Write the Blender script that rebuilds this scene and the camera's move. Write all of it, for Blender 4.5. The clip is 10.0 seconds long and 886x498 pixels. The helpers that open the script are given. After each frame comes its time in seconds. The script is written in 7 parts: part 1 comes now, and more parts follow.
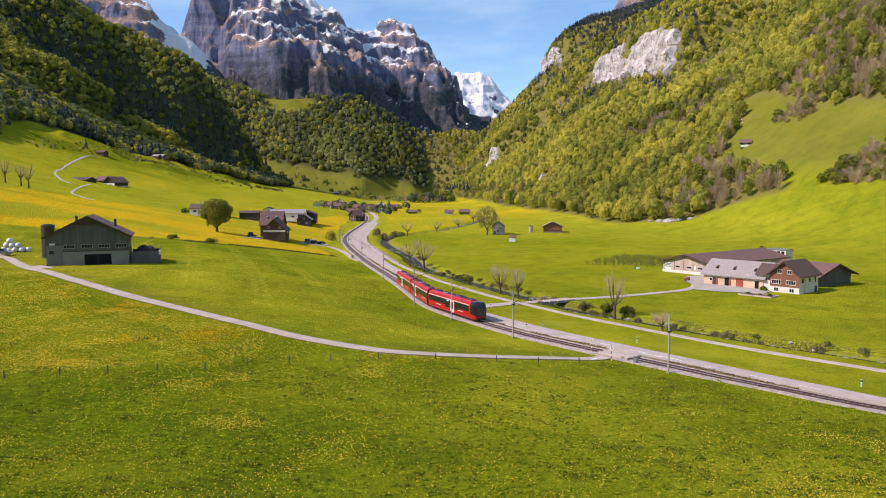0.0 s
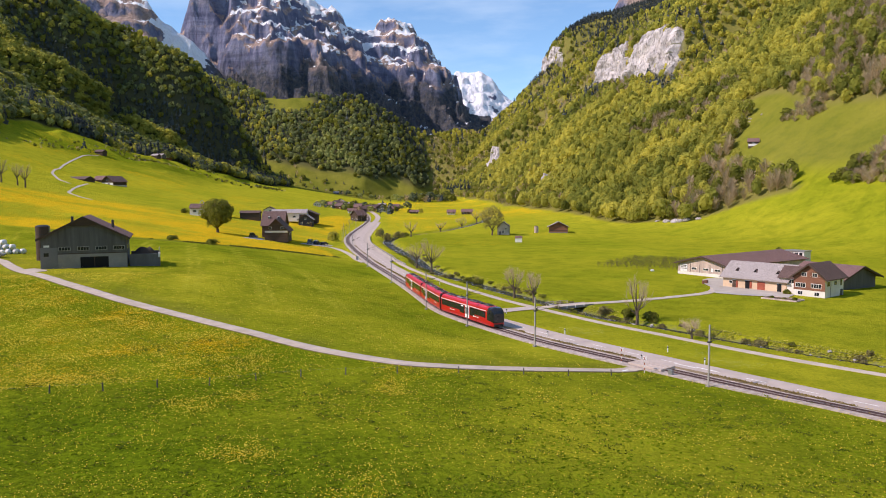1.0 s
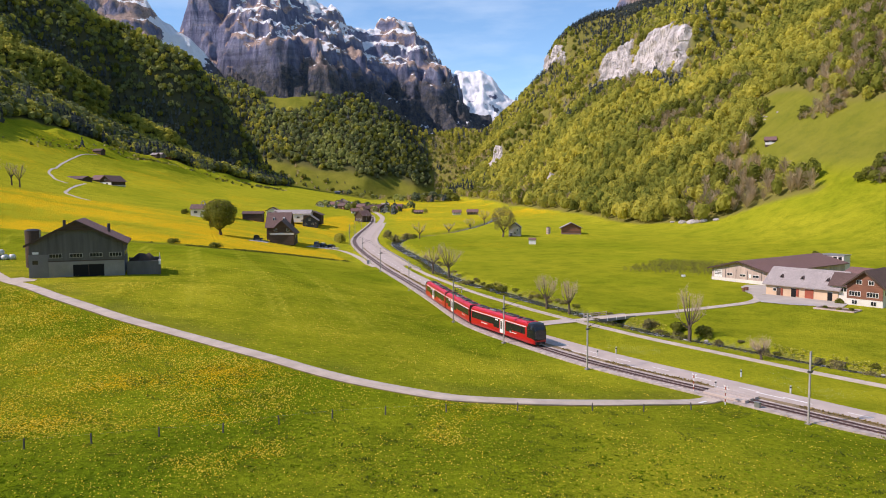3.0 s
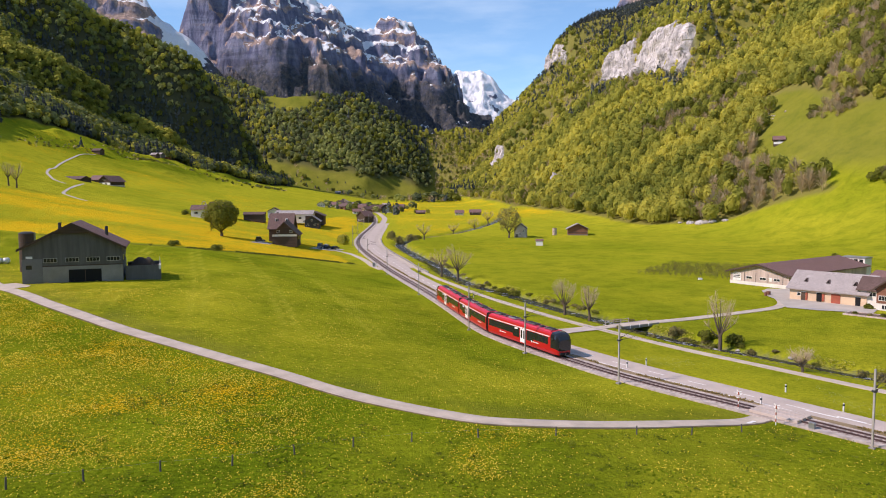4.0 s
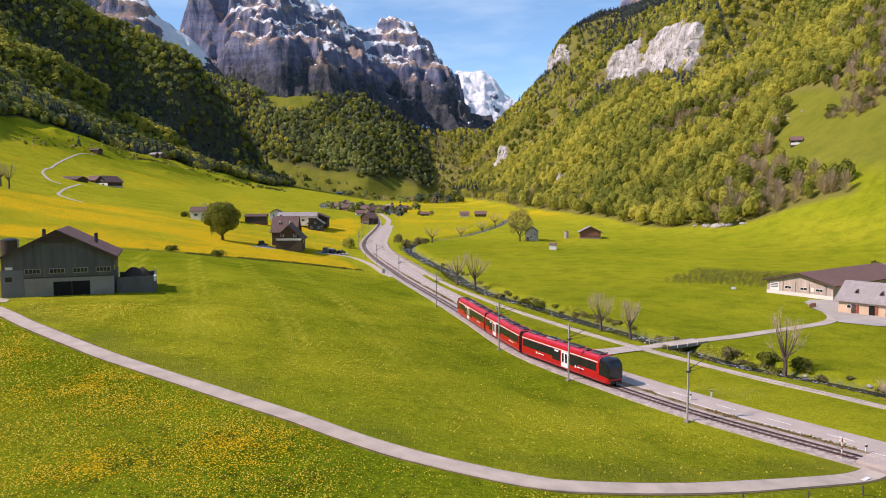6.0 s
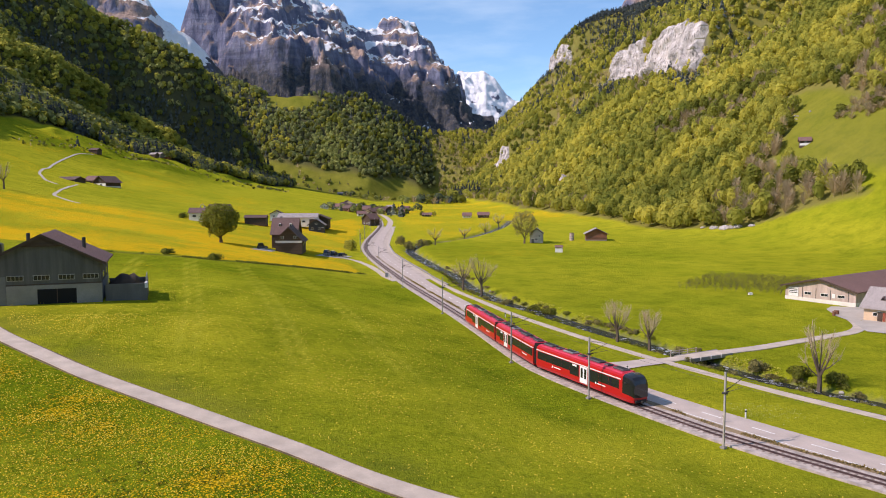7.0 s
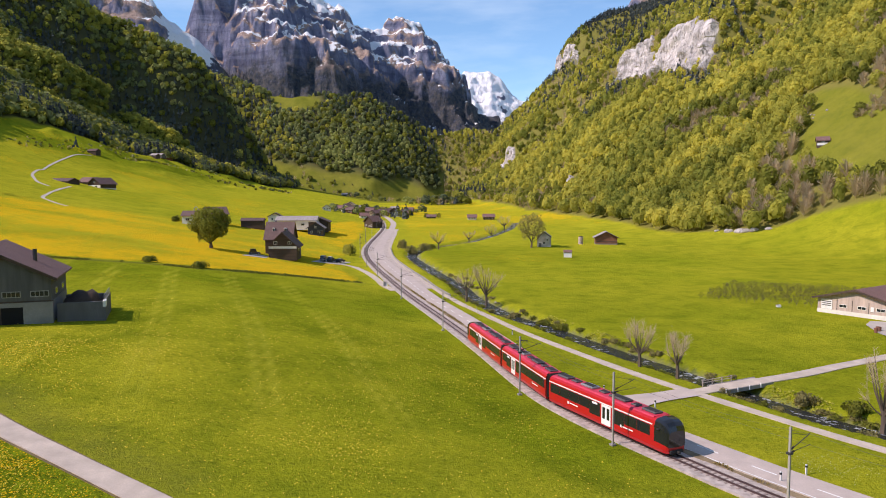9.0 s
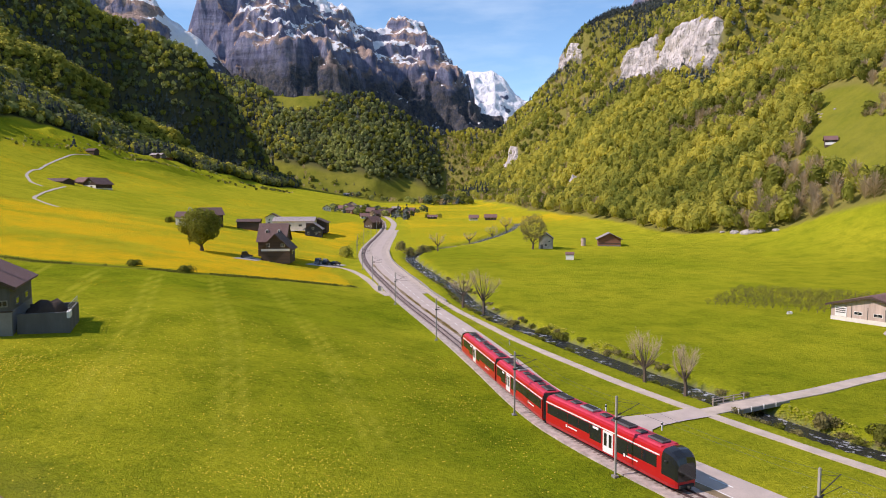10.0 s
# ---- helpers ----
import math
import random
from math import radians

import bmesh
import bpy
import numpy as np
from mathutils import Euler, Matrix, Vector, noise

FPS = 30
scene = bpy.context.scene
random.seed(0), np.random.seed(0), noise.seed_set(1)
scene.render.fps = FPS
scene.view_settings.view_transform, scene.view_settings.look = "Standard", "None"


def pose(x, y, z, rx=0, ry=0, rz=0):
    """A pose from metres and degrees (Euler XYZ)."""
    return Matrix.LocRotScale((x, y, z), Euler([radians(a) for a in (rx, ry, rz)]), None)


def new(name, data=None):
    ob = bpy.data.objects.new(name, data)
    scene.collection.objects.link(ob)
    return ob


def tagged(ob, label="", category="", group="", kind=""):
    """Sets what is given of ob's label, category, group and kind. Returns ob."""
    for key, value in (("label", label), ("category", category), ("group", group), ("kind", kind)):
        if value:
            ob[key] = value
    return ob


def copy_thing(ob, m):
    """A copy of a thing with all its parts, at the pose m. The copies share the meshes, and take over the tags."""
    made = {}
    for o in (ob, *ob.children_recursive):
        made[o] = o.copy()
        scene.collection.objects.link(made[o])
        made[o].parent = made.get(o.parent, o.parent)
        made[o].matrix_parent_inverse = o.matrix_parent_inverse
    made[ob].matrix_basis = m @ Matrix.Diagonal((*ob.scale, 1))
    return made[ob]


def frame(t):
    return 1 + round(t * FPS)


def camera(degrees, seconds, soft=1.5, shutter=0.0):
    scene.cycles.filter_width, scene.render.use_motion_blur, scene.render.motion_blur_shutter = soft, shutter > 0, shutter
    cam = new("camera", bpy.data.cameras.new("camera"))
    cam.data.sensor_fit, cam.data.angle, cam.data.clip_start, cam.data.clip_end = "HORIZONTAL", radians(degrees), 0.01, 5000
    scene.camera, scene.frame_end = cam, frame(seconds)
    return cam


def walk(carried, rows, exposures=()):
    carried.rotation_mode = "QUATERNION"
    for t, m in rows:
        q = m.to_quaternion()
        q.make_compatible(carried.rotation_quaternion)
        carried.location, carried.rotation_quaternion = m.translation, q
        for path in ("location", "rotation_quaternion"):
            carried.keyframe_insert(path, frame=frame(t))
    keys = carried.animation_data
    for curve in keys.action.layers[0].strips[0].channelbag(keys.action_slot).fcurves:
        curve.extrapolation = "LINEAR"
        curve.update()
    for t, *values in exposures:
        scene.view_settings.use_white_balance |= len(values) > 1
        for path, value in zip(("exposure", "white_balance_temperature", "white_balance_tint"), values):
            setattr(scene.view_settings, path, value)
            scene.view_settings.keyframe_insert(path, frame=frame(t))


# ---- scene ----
cam = camera(63.32, 10.0, soft=1.0)
PATH = [
    (0, pose(0.000, 0.000, 23.329, 85.568, 0.229, -0.000)),
    (0.5, pose(-1.430, 3.401, 23.304, 85.554, 0.229, -0.044)),
    (1, pose(-2.778, 6.785, 23.326, 85.545, 0.220, -0.067)),
    (1.5, pose(-4.160, 10.125, 23.369, 85.531, 0.222, -0.089)),
    (2, pose(-5.544, 13.432, 23.447, 85.517, 0.232, -0.109)),
    (2.5, pose(-6.839, 16.694, 23.601, 85.506, 0.222, -0.108)),
    (4, pose(-10.822, 26.460, 23.905, 85.495, 0.245, -0.156)),
    (4.5, pose(-12.070, 29.712, 24.107, 85.505, 0.205, -0.178)),
    (5, pose(-13.237, 32.931, 24.247, 85.504, 0.190, -0.188)),
    (5.5, pose(-14.212, 36.065, 24.379, 85.516, 0.153, -0.188)),
    (7, pose(-16.183, 46.177, 24.821, 85.567, 0.057, -0.075)),
    (7.5, pose(-16.344, 49.623, 25.026, 85.581, 0.057, -0.008)),
    (8, pose(-16.231, 53.085, 25.212, 85.607, 0.084, 0.073)),
    (8.5, pose(-15.835, 56.496, 25.349, 85.623, 0.100, 0.215)),
    (9, pose(-15.202, 60.113, 25.523, 85.616, 0.089, 0.377)),
    (9.5, pose(-14.418, 63.710, 25.719, 85.604, 0.083, 0.511)),
    (10, pose(-13.490, 67.311, 25.928, 85.591, 0.074, 0.643)),
]
walk(cam, PATH)

# ---------------------------------------------------------------- daylight
SUN_DIR = Vector((-0.71, -0.19, 0.66)).normalized()
world = bpy.data.worlds.new("alpine_sky")
scene.world = world
world.use_nodes = True
wt = world.node_tree
sky = wt.nodes.new("ShaderNodeTexSky")
sky.sky_type = "NISHITA"
sky.sun_disc = False
sky.sun_elevation = math.asin(SUN_DIR.z)
sky.sun_rotation = math.atan2(SUN_DIR.x, SUN_DIR.y)
sky.altitude = 900
sky.air_density = 1.0
sky.dust_density = 0.25
sky.ozone_density = 5.0
coord = wt.nodes.new("ShaderNodeTexCoord")
stretch = wt.nodes.new("ShaderNodeMapping")
stretch.inputs["Scale"].default_value = (1.2, 1.2, 5.0)
wisps = wt.nodes.new("ShaderNodeTexNoise")
wisps.inputs["Scale"].default_value = 3.0
wisps.inputs["Detail"].default_value = 6.0
wisps.inputs["Roughness"].default_value = 0.55
thin = wt.nodes.new("ShaderNodeMapRange")
thin.inputs["From Min"].default_value = 0.42
thin.inputs["From Max"].default_value = 0.75
thin.inputs["To Max"].default_value = 0.34
veil = wt.nodes.new("ShaderNodeMixRGB")
veil.inputs["Color2"].default_value = (6.2, 6.6, 7.2, 1)
wt.links.new(coord.outputs["Generated"], stretch.inputs["Vector"])
wt.links.new(stretch.outputs["Vector"], wisps.inputs["Vector"])
wt.links.new(wisps.outputs["Fac"], thin.inputs["Value"])
wt.links.new(thin.outputs["Result"], veil.inputs["Fac"])
wt.links.new(sky.outputs["Color"], veil.inputs["Color1"])
background = wt.nodes["Background"]
background.inputs["Strength"].default_value = 0.19
wt.links.new(veil.outputs["Color"], background.inputs["Color"])

sun_lamp = bpy.data.lights.new("sun", "SUN")
sun_lamp.energy = 5.25
sun_lamp.angle = radians(0.53)
sun_lamp.color = (1.0, 0.82, 0.775)
sun = new("sun", sun_lamp)
sun.rotation_euler = SUN_DIR.to_track_quat("Z", "Y").to_euler()
sun.location = (0, 0, 300)
scene.view_settings.exposure = 0.0

# ---------------------------------------------------------------- materials
class Paint:
    """A node material being put together."""

    def __init__(self, name, rough=0.8, metal=0.0, specular=0.3):
        self.m = bpy.data.materials.new(name)
        self.m.use_nodes = True
        self.t = self.m.node_tree
        self.b = self.t.nodes["Principled BSDF"]
        self.b.inputs["Roughness"].default_value = rough
        self.b.inputs["Metallic"].default_value = metal
        self.b.inputs["Specular IOR Level"].default_value = specular
        self.where = self.t.nodes.new("ShaderNodeTexCoord").outputs["Object"]

    def put(self, socket, value):
        if isinstance(value, bpy.types.NodeSocket):
            self.t.links.new(value, socket)
        elif isinstance(value, (tuple, list)) and len(value) == 3 and socket.type == "RGBA":
            socket.default_value = (*value, 1)
        else:
            socket.default_value = value

    def node(self, kind, out=0, **inputs):
        n = self.t.nodes.new(kind)
        for k, v in inputs.items():
            self.put(n.inputs[k.replace("_", " ")], v)
        return n.outputs[out]

    def noise(self, scale, detail=4, rough=0.6, stretch=None, vector=None, out=0):
        vector = vector or self.where
        if stretch:
            vector = self.node("ShaderNodeMapping", Vector=vector, Scale=stretch)
        return self.node("ShaderNodeTexNoise", out, Vector=vector, Scale=scale, Detail=float(detail), Roughness=rough)

    def band(self, value, a, b, lo=0.0, hi=1.0):
        n = self.t.nodes.new("ShaderNodeMapRange")
        for k, v in (("Value", value), ("From Min", a), ("From Max", b), ("To Min", lo), ("To Max", hi)):
            self.put(n.inputs[k], v)
        return n.outputs[0]

    def mix(self, fac, a, b, how="MIX"):
        n = self.t.nodes.new("ShaderNodeMixRGB")
        n.blend_type = how
        self.put(n.inputs[0], fac)
        self.put(n.inputs[1], a)
        self.put(n.inputs[2], b)
        return n.outputs[0]

    def math(self, how, a, b=0.0):
        n = self.t.nodes.new("ShaderNodeMath")
        n.operation = how
        self.put(n.inputs[0], a)
        self.put(n.inputs[1], b)
        return n.outputs[0]

    def attribute(self, name, out="Fac"):
        n = self.t.nodes.new("ShaderNodeAttribute")
        n.attribute_name = name
        return n.outputs[out]

    def island(self):
        return self.t.nodes.new("ShaderNodeNewGeometry").outputs["Random Per Island"]

    def each(self):
        return self.t.nodes.new("ShaderNodeObjectInfo").outputs["Random"]

    def up(self):
        g = self.t.nodes.new("ShaderNodeNewGeometry")
        return self.node("ShaderNodeSeparateXYZ", 2, Vector=g.outputs["Normal"])

    def bump(self, value, strength=0.4, distance=0.02):
        n = self.t.nodes.new("ShaderNodeBump")
        n.inputs["Strength"].default_value = strength
        n.inputs["Distance"].default_value = distance
        self.t.links.new(value, n.inputs["Height"])
        self.t.links.new(n.outputs[0], self.b.inputs["Normal"])

    def done(self, colour, rough=None):
        self.put(self.b.inputs["Base Color"], colour)
        if rough is not None:
            self.put(self.b.inputs["Roughness"], rough)
        return self.m


def plain(name, colour, rough=0.7, metal=0.0, grain=6.0, spread=0.18, relief=0.15, stretch=None, specular=0.3):
    """A surface of one colour with grain and blotches at two scales."""
    p = Paint(name, rough, metal, specular)
    fine = p.noise(grain * 6, 5, 0.65, stretch)
    broad = p.noise(grain * 0.35, 3, 0.55, stretch)
    dark = tuple(c * (1 - 1.6 * spread) for c in colour)
    light = tuple(min(1, c * (1 + spread)) for c in colour)
    c = p.mix(p.band(broad, 0.3, 0.7), dark, light)
    c = p.mix(p.band(fine, 0.35, 0.7, 0, 0.5), c, tuple(v * 0.7 for v in colour))
    if relief:
        p.bump(fine, relief, 0.03)
    return p.done(c, p.band(broad, 0.3, 0.7, max(0.05, rough - 0.1), min(1, rough + 0.1)))


def grass_material():
    p = Paint("meadow", 1.0, 0, 0.0)
    bloom, wood, bare, mown, shaded_floor = p.attribute("bloom"), p.attribute("wood"), p.attribute("bare"), p.attribute("mown"), p.attribute("shaded_floor")
    broad, mid, fine = p.noise(0.022, 5, 0.6), p.noise(0.13, 6, 0.68), p.noise(0.75, 6, 0.72)
    sweep = p.noise(0.06, 6, 0.65, (0.35, 1.5, 1))
    tiny = p.noise(3.6, 4, 0.75)
    c = p.mix(p.band(broad, 0.35, 0.65), (0.305, 0.330, 0.017), (0.435, 0.405, 0.025))
    c = p.mix(p.band(sweep, 0.42, 0.62, 0, 0.55), c, (0.385, 0.368, 0.024))
    c = p.mix(p.band(mid, 0.46, 0.64, 0, 0.55), c, (0.160, 0.208, 0.012))
    c = p.mix(p.band(fine, 0.50, 0.68, 0, 0.38), c, (0.110, 0.155, 0.009))
    c = p.mix(p.band(tiny, 0.48, 0.66, 0, 0.55), c, (0.32, 0.31, 0.016))
    c = p.mix(p.band(p.noise(2.4, 3, 0.7), 0.56, 0.66, 0, 0.4), c, (0.070, 0.105, 0.005))
    c = p.mix(p.math("MULTIPLY", p.attribute("lush"), 0.80), c, p.mix(p.band(p.math("ADD", p.math("MULTIPLY", p.noise(1.5, 5, 0.72), 0.6), p.math("MULTIPLY", mid, 0.4)), 0.40, 0.60), (0.160, 0.226, 0.008), (0.060, 0.098, 0.005)))
    c = p.mix(p.math("MULTIPLY", p.attribute("lush"), p.band(p.noise(0.95, 4, 0.65, (1, 1.5, 1)), 0.60, 0.68, 0, 0.7)), c, (0.056, 0.075, 0.012))
    c = p.mix(p.math("MULTIPLY", mown, 0.42), c, (0.36, 0.36, 0.035))
    # blades and small tufts: light and dark at the size of a hand and of a boot
    grain = p.math("ADD", p.math("MULTIPLY", p.noise(2.3, 5, 0.75), 0.55), p.math("MULTIPLY", p.noise(8.5, 3, 0.7), 0.45))
    c = p.mix(1.0, c, p.mix(p.band(grain, 0.38, 0.62), (0.76, 0.80, 0.76), (1.26, 1.22, 1.26)), "MULTIPLY")
    # dandelions: drifts of small heads
    drift = p.math("ADD", bloom, p.band(mid, 0.25, 0.75, -0.30, 0.30))
    heads = p.node("ShaderNodeTexVoronoi", 0, Vector=p.where, Scale=4.6)
    heads2 = p.node("ShaderNodeTexVoronoi", 0, Vector=p.where, Scale=2.6)
    spot = p.math("GREATER_THAN", p.band(drift, 0.10, 1.1, 0.0, 0.52), heads)
    spot2 = p.math("GREATER_THAN", p.band(drift, 0.45, 1.1, 0.0, 0.50), heads2)
    cover = p.math("MAXIMUM", p.math("MULTIPLY", spot, 0.9), p.math("MULTIPLY", spot2, 0.6))
    cover = p.math("MAXIMUM", cover, p.band(drift, 0.78, 1.25, 0, 0.64))
    c = p.mix(cover, c, p.mix(p.band(fine, 0.3, 0.7), (0.80, 0.485, 0.014), (0.66, 0.41, 0.016)))
    # rough pasture; the same dark tone draws the field bank's edge shadow
    c = p.mix(p.math("MULTIPLY", p.attribute("rough"), 0.85), c, p.mix(p.band(p.math("ADD", p.math("MULTIPLY", fine, 0.5), p.math("MULTIPLY", broad, 0.5)), 0.38, 0.62), (0.078, 0.092, 0.018), (0.180, 0.170, 0.040)))
    c = p.mix(wood, c, p.mix(mid, (0.135, 0.135, 0.034), (0.24, 0.215, 0.055)))
    # floor of the left woods: their shade is put into this darker colour
    c = p.mix(shaded_floor, c, p.mix(mid, (0.045, 0.052, 0.030), (0.095, 0.092, 0.042)))
    rock = p.mix(p.noise(0.5, 6, 0.7, (1, 1, 0.25)), (0.10, 0.095, 0.075), (0.27, 0.25, 0.21))
    rock = p.mix(p.band(p.noise(0.13, 5, 0.65, (1, 1, 0.4)), 0.5, 0.66), rock, (0.10, 0.095, 0.07))
    c = p.mix(bare, c, rock)
    p.bump(p.math("ADD", p.math("MULTIPLY", fine, 0.6), tiny), 0.8, 0.4)
    return p.done(c)


def mountain_material():
    """Grey cliffs with blue haze and shade in their colour, brown turf on the benches, old snow in the hollows, scrub
    and painted shade low down.
    """
    p = Paint("hazed_mountain_rock", 0.9, 0, 0.15)
    up = p.up()
    height_ = p.node("ShaderNodeSeparateXYZ", 2, Vector=p.where)
    flute = p.noise(0.030, 7, 0.66, (1.0, 1.0, 0.22))
    strata = p.noise(0.010, 7, 0.62, (0.3, 0.3, 3.2))
    blotch = p.noise(0.006, 5, 0.6)
    fine = p.noise(0.09, 6, 0.7)
    # blue haze and the shade of the walls are mixed into these rock tones
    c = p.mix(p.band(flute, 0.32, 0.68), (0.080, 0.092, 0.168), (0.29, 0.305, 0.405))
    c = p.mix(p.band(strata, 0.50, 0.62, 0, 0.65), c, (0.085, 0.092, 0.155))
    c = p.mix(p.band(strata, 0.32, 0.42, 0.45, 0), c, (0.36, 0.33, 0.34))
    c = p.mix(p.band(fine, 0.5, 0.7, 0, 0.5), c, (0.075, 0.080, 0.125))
    # brown turf lies where it is not too steep
    turf = p.band(p.math("ADD", up, p.band(blotch, 0.3, 0.7, -0.20, 0.20)), 0.40, 0.56)
    c = p.mix(p.math("MULTIPLY", turf, 0.9), c, p.mix(p.band(fine, 0.35, 0.65), (0.25, 0.18, 0.14), (0.56, 0.42, 0.335)))
    # dark mountain scrub on the lowest slopes, carried higher to paint the lower wall's shade
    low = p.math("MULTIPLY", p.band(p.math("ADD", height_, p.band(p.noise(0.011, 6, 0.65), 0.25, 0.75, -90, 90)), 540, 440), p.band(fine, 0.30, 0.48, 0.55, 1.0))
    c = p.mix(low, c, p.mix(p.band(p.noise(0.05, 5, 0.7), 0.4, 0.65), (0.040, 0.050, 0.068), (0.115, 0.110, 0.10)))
    snow = p.attribute("snow")
    lie = p.math("ADD", p.math("ADD", p.math("MULTIPLY", up, 0.9), snow), p.math("ADD", p.band(p.noise(0.009, 7, 0.62, (0.8, 0.8, 1.9)), 0.25, 0.75, -0.55, 0.55), p.band(p.noise(0.04, 6, 0.7), 0.25, 0.75, -0.16, 0.16)))
    c = p.mix(p.band(lie, 0.66, 0.70), c, (0.90, 0.91, 0.93))
    p.bump(p.math("ADD", flute, p.math("MULTIPLY", fine, 0.5)), 1.0, 22.0)
    return p.done(c)


def leaf_material(name, dark, light, through_=0.5):
    """Leaves that let some light through."""
    p = Paint(name, 0.8, 0, 0.06)
    c = p.mix(p.attribute("tint"), dark, light)
    c = p.mix(p.band(p.island(), 0, 1, 0, 0.25), c, tuple(0.6 * v for v in dark))
    p.done(c)
    thin = p.t.nodes.new("ShaderNodeBsdfTranslucent")
    p.put(thin.inputs["Color"], c)
    mixer = p.t.nodes.new("ShaderNodeMixShader")
    mixer.inputs[0].default_value = through_
    p.t.links.new(p.b.outputs[0], mixer.inputs[1])
    p.t.links.new(thin.outputs[0], mixer.inputs[2])
    p.t.links.new(mixer.outputs[0], p.t.nodes["Material Output"].inputs["Surface"])
    return p.m


def cliff_material():
    p = Paint("limestone_wall", 0.9, 0, 0.2)
    streak = p.noise(0.10, 7, 0.66, (1, 1, 0.22))
    crack = p.noise(0.22, 7, 0.7, (1, 1, 0.45))
    ledge = p.noise(0.11, 5, 0.6, (0.25, 0.25, 2.2))
    c = p.mix(p.band(streak, 0.3, 0.66), (0.25, 0.235, 0.225), (0.70, 0.645, 0.62))
    c = p.mix(p.band(crack, 0.54, 0.62, 0, 0.85), c, (0.13, 0.12, 0.105))
    c = p.mix(p.band(p.noise(0.5, 5, 0.7, (1, 1, 0.3)), 0.58, 0.64, 0, 0.7), c, (0.10, 0.095, 0.085))
    c = p.mix(p.band(ledge, 0.60, 0.66, 0, 0.85), c, (0.13, 0.13, 0.06))
    p.bump(crack, 1.0, 3.0)
    return p.done(c)


LIMESTONE = cliff_material()
MEADOW = grass_material()
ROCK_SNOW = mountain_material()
LEAF_SPRING = leaf_material("spring_leaves", (0.262, 0.288, 0.054), (0.66, 0.595, 0.100), 0.55)
LEAF_OLIVE = leaf_material("old_leaves", (0.14, 0.155, 0.028), (0.29, 0.30, 0.050))
# blue-green needles, pushed further to blue to put distance haze into the colour
LEAF_FIR = leaf_material("hazed_firs", (0.045, 0.058, 0.066), (0.110, 0.128, 0.108), 0.2)
# deep green with the left slope's shade and blue haze mixed into the colour
LEAF_SHADED = leaf_material("shaded_hazy_leaves", (0.088, 0.115, 0.066), (0.37, 0.395, 0.115), 0.35)
TWIG = leaf_material("bare_twigs", (0.40, 0.32, 0.19), (0.68, 0.55, 0.35), 0.6)
LEAF_BUD = leaf_material("budding_twigs", (0.19, 0.17, 0.065), (0.40, 0.36, 0.14))
BARK = plain("bark", (0.13, 0.10, 0.075), 0.9, grain=2, stretch=(1, 1, 0.2))
ASPHALT = plain("asphalt", (0.50, 0.425, 0.375), 0.85, grain=1.2, spread=0.10, relief=0.1)
LANE_GRIT = plain("lane_concrete", (0.515, 0.44, 0.365), 0.9, grain=1.5, spread=0.14)
BALLAST = plain("ballast", (0.47, 0.405, 0.36), 0.95, grain=4, spread=0.25, relief=0.8)
SLEEPER = plain("sleeper_wood", (0.285, 0.225, 0.20), 0.9, grain=5)
RAIL = plain("rail_steel", (0.125, 0.085, 0.085), 0.5, 0.5, grain=4)
WHITE_LINE = plain("road_marking", (0.80, 0.80, 0.78), 0.7, grain=5, spread=0.06)
# ---------------------------------------------------------------- lines of the plan: x, y
TRACK = [(160, -100), (110, -25), (75, 27), (45.4, 72), (36.3, 86), (24.5, 101.5), (13.5, 116), (6, 129), (0, 141), (-3.8, 152), (-9, 175), (-15.5, 202),
         (-23.6, 233.6), (-28.2, 253), (-33.3, 276), (-40, 307), (-47, 344), (-52, 381), (-54.8, 422), (-57, 496), (-60, 560), (-68, 640), (-80, 720), (-95, 800)]
ROAD = [(165, -96), (115, -21), (79.5, 30), (50, 76), (40.2, 89), (28.7, 104.5), (17.5, 120), (10.5, 131.5), (5.6, 141), (1.8, 152), (-1.7, 163.5), (-4.5, 177),
        (-10.6, 203), (-18.6, 233.6), (-26.1, 268), (-34.1, 305), (-41.3, 346), (-46.5, 390), (-49.5, 445), (-51.5, 500), (-53.5, 560), (-58, 628), (-70, 716), (-85, 800)]
CYCLE_PATH = [(150, -10), (90, 54), (70, 77), (57.7, 92), (44.2, 107.7), (31.9, 125.5), (25.7, 134.7), (20.3, 144.3), (16.6, 151.2), (14.5, 155), (8.9, 167),
              (-0.4, 190), (-6.5, 209), (-12.9, 230), (-20.4, 262), (-28.7, 302), (-36.2, 345), (-41.6, 390), (-44.6, 445), (-46.8, 500), (-50.5, 545)]
SIDE_ROAD = [(5.2, 146), (16.6, 151.4), (24, 155.4), (34.5, 162), (44.4, 169.2), (53.5, 174.5), (60, 178.5), (64.5, 184), (68, 193), (71.5, 201)]
LANE = [(-150, 215), (-125, 192), (-106, 172), (-90, 152), (-82.9, 144.2), (-73, 134.8), (-65.3, 127.5), (-53.3, 118.2), (-44.25, 112.25), (-35.5, 106.6), (-28.2, 101.8), (-21.9, 97), (-16.2, 93.5),
        (-8.7, 90.4), (-3.9, 90.2), (3.9, 91.8), (12.6, 95.1), (21.7, 99.6), (26.5, 103.5)]
STREAM = [(130, 20), (63, 100.8), (54, 110.4), (45, 121.9), (38.2, 131.7), (29.9, 141), (24.1, 152.5), (19.5, 163.6), (12.8, 179), (5.1, 198.8), (-2.1, 215.7), (-8.2, 240),
          (-12.2, 269), (-18.2, 296), (-26, 336), (-30.5, 366), (-29, 392), (-20, 410), (-4.2, 439), (10, 485), (28, 563), (40, 640)]
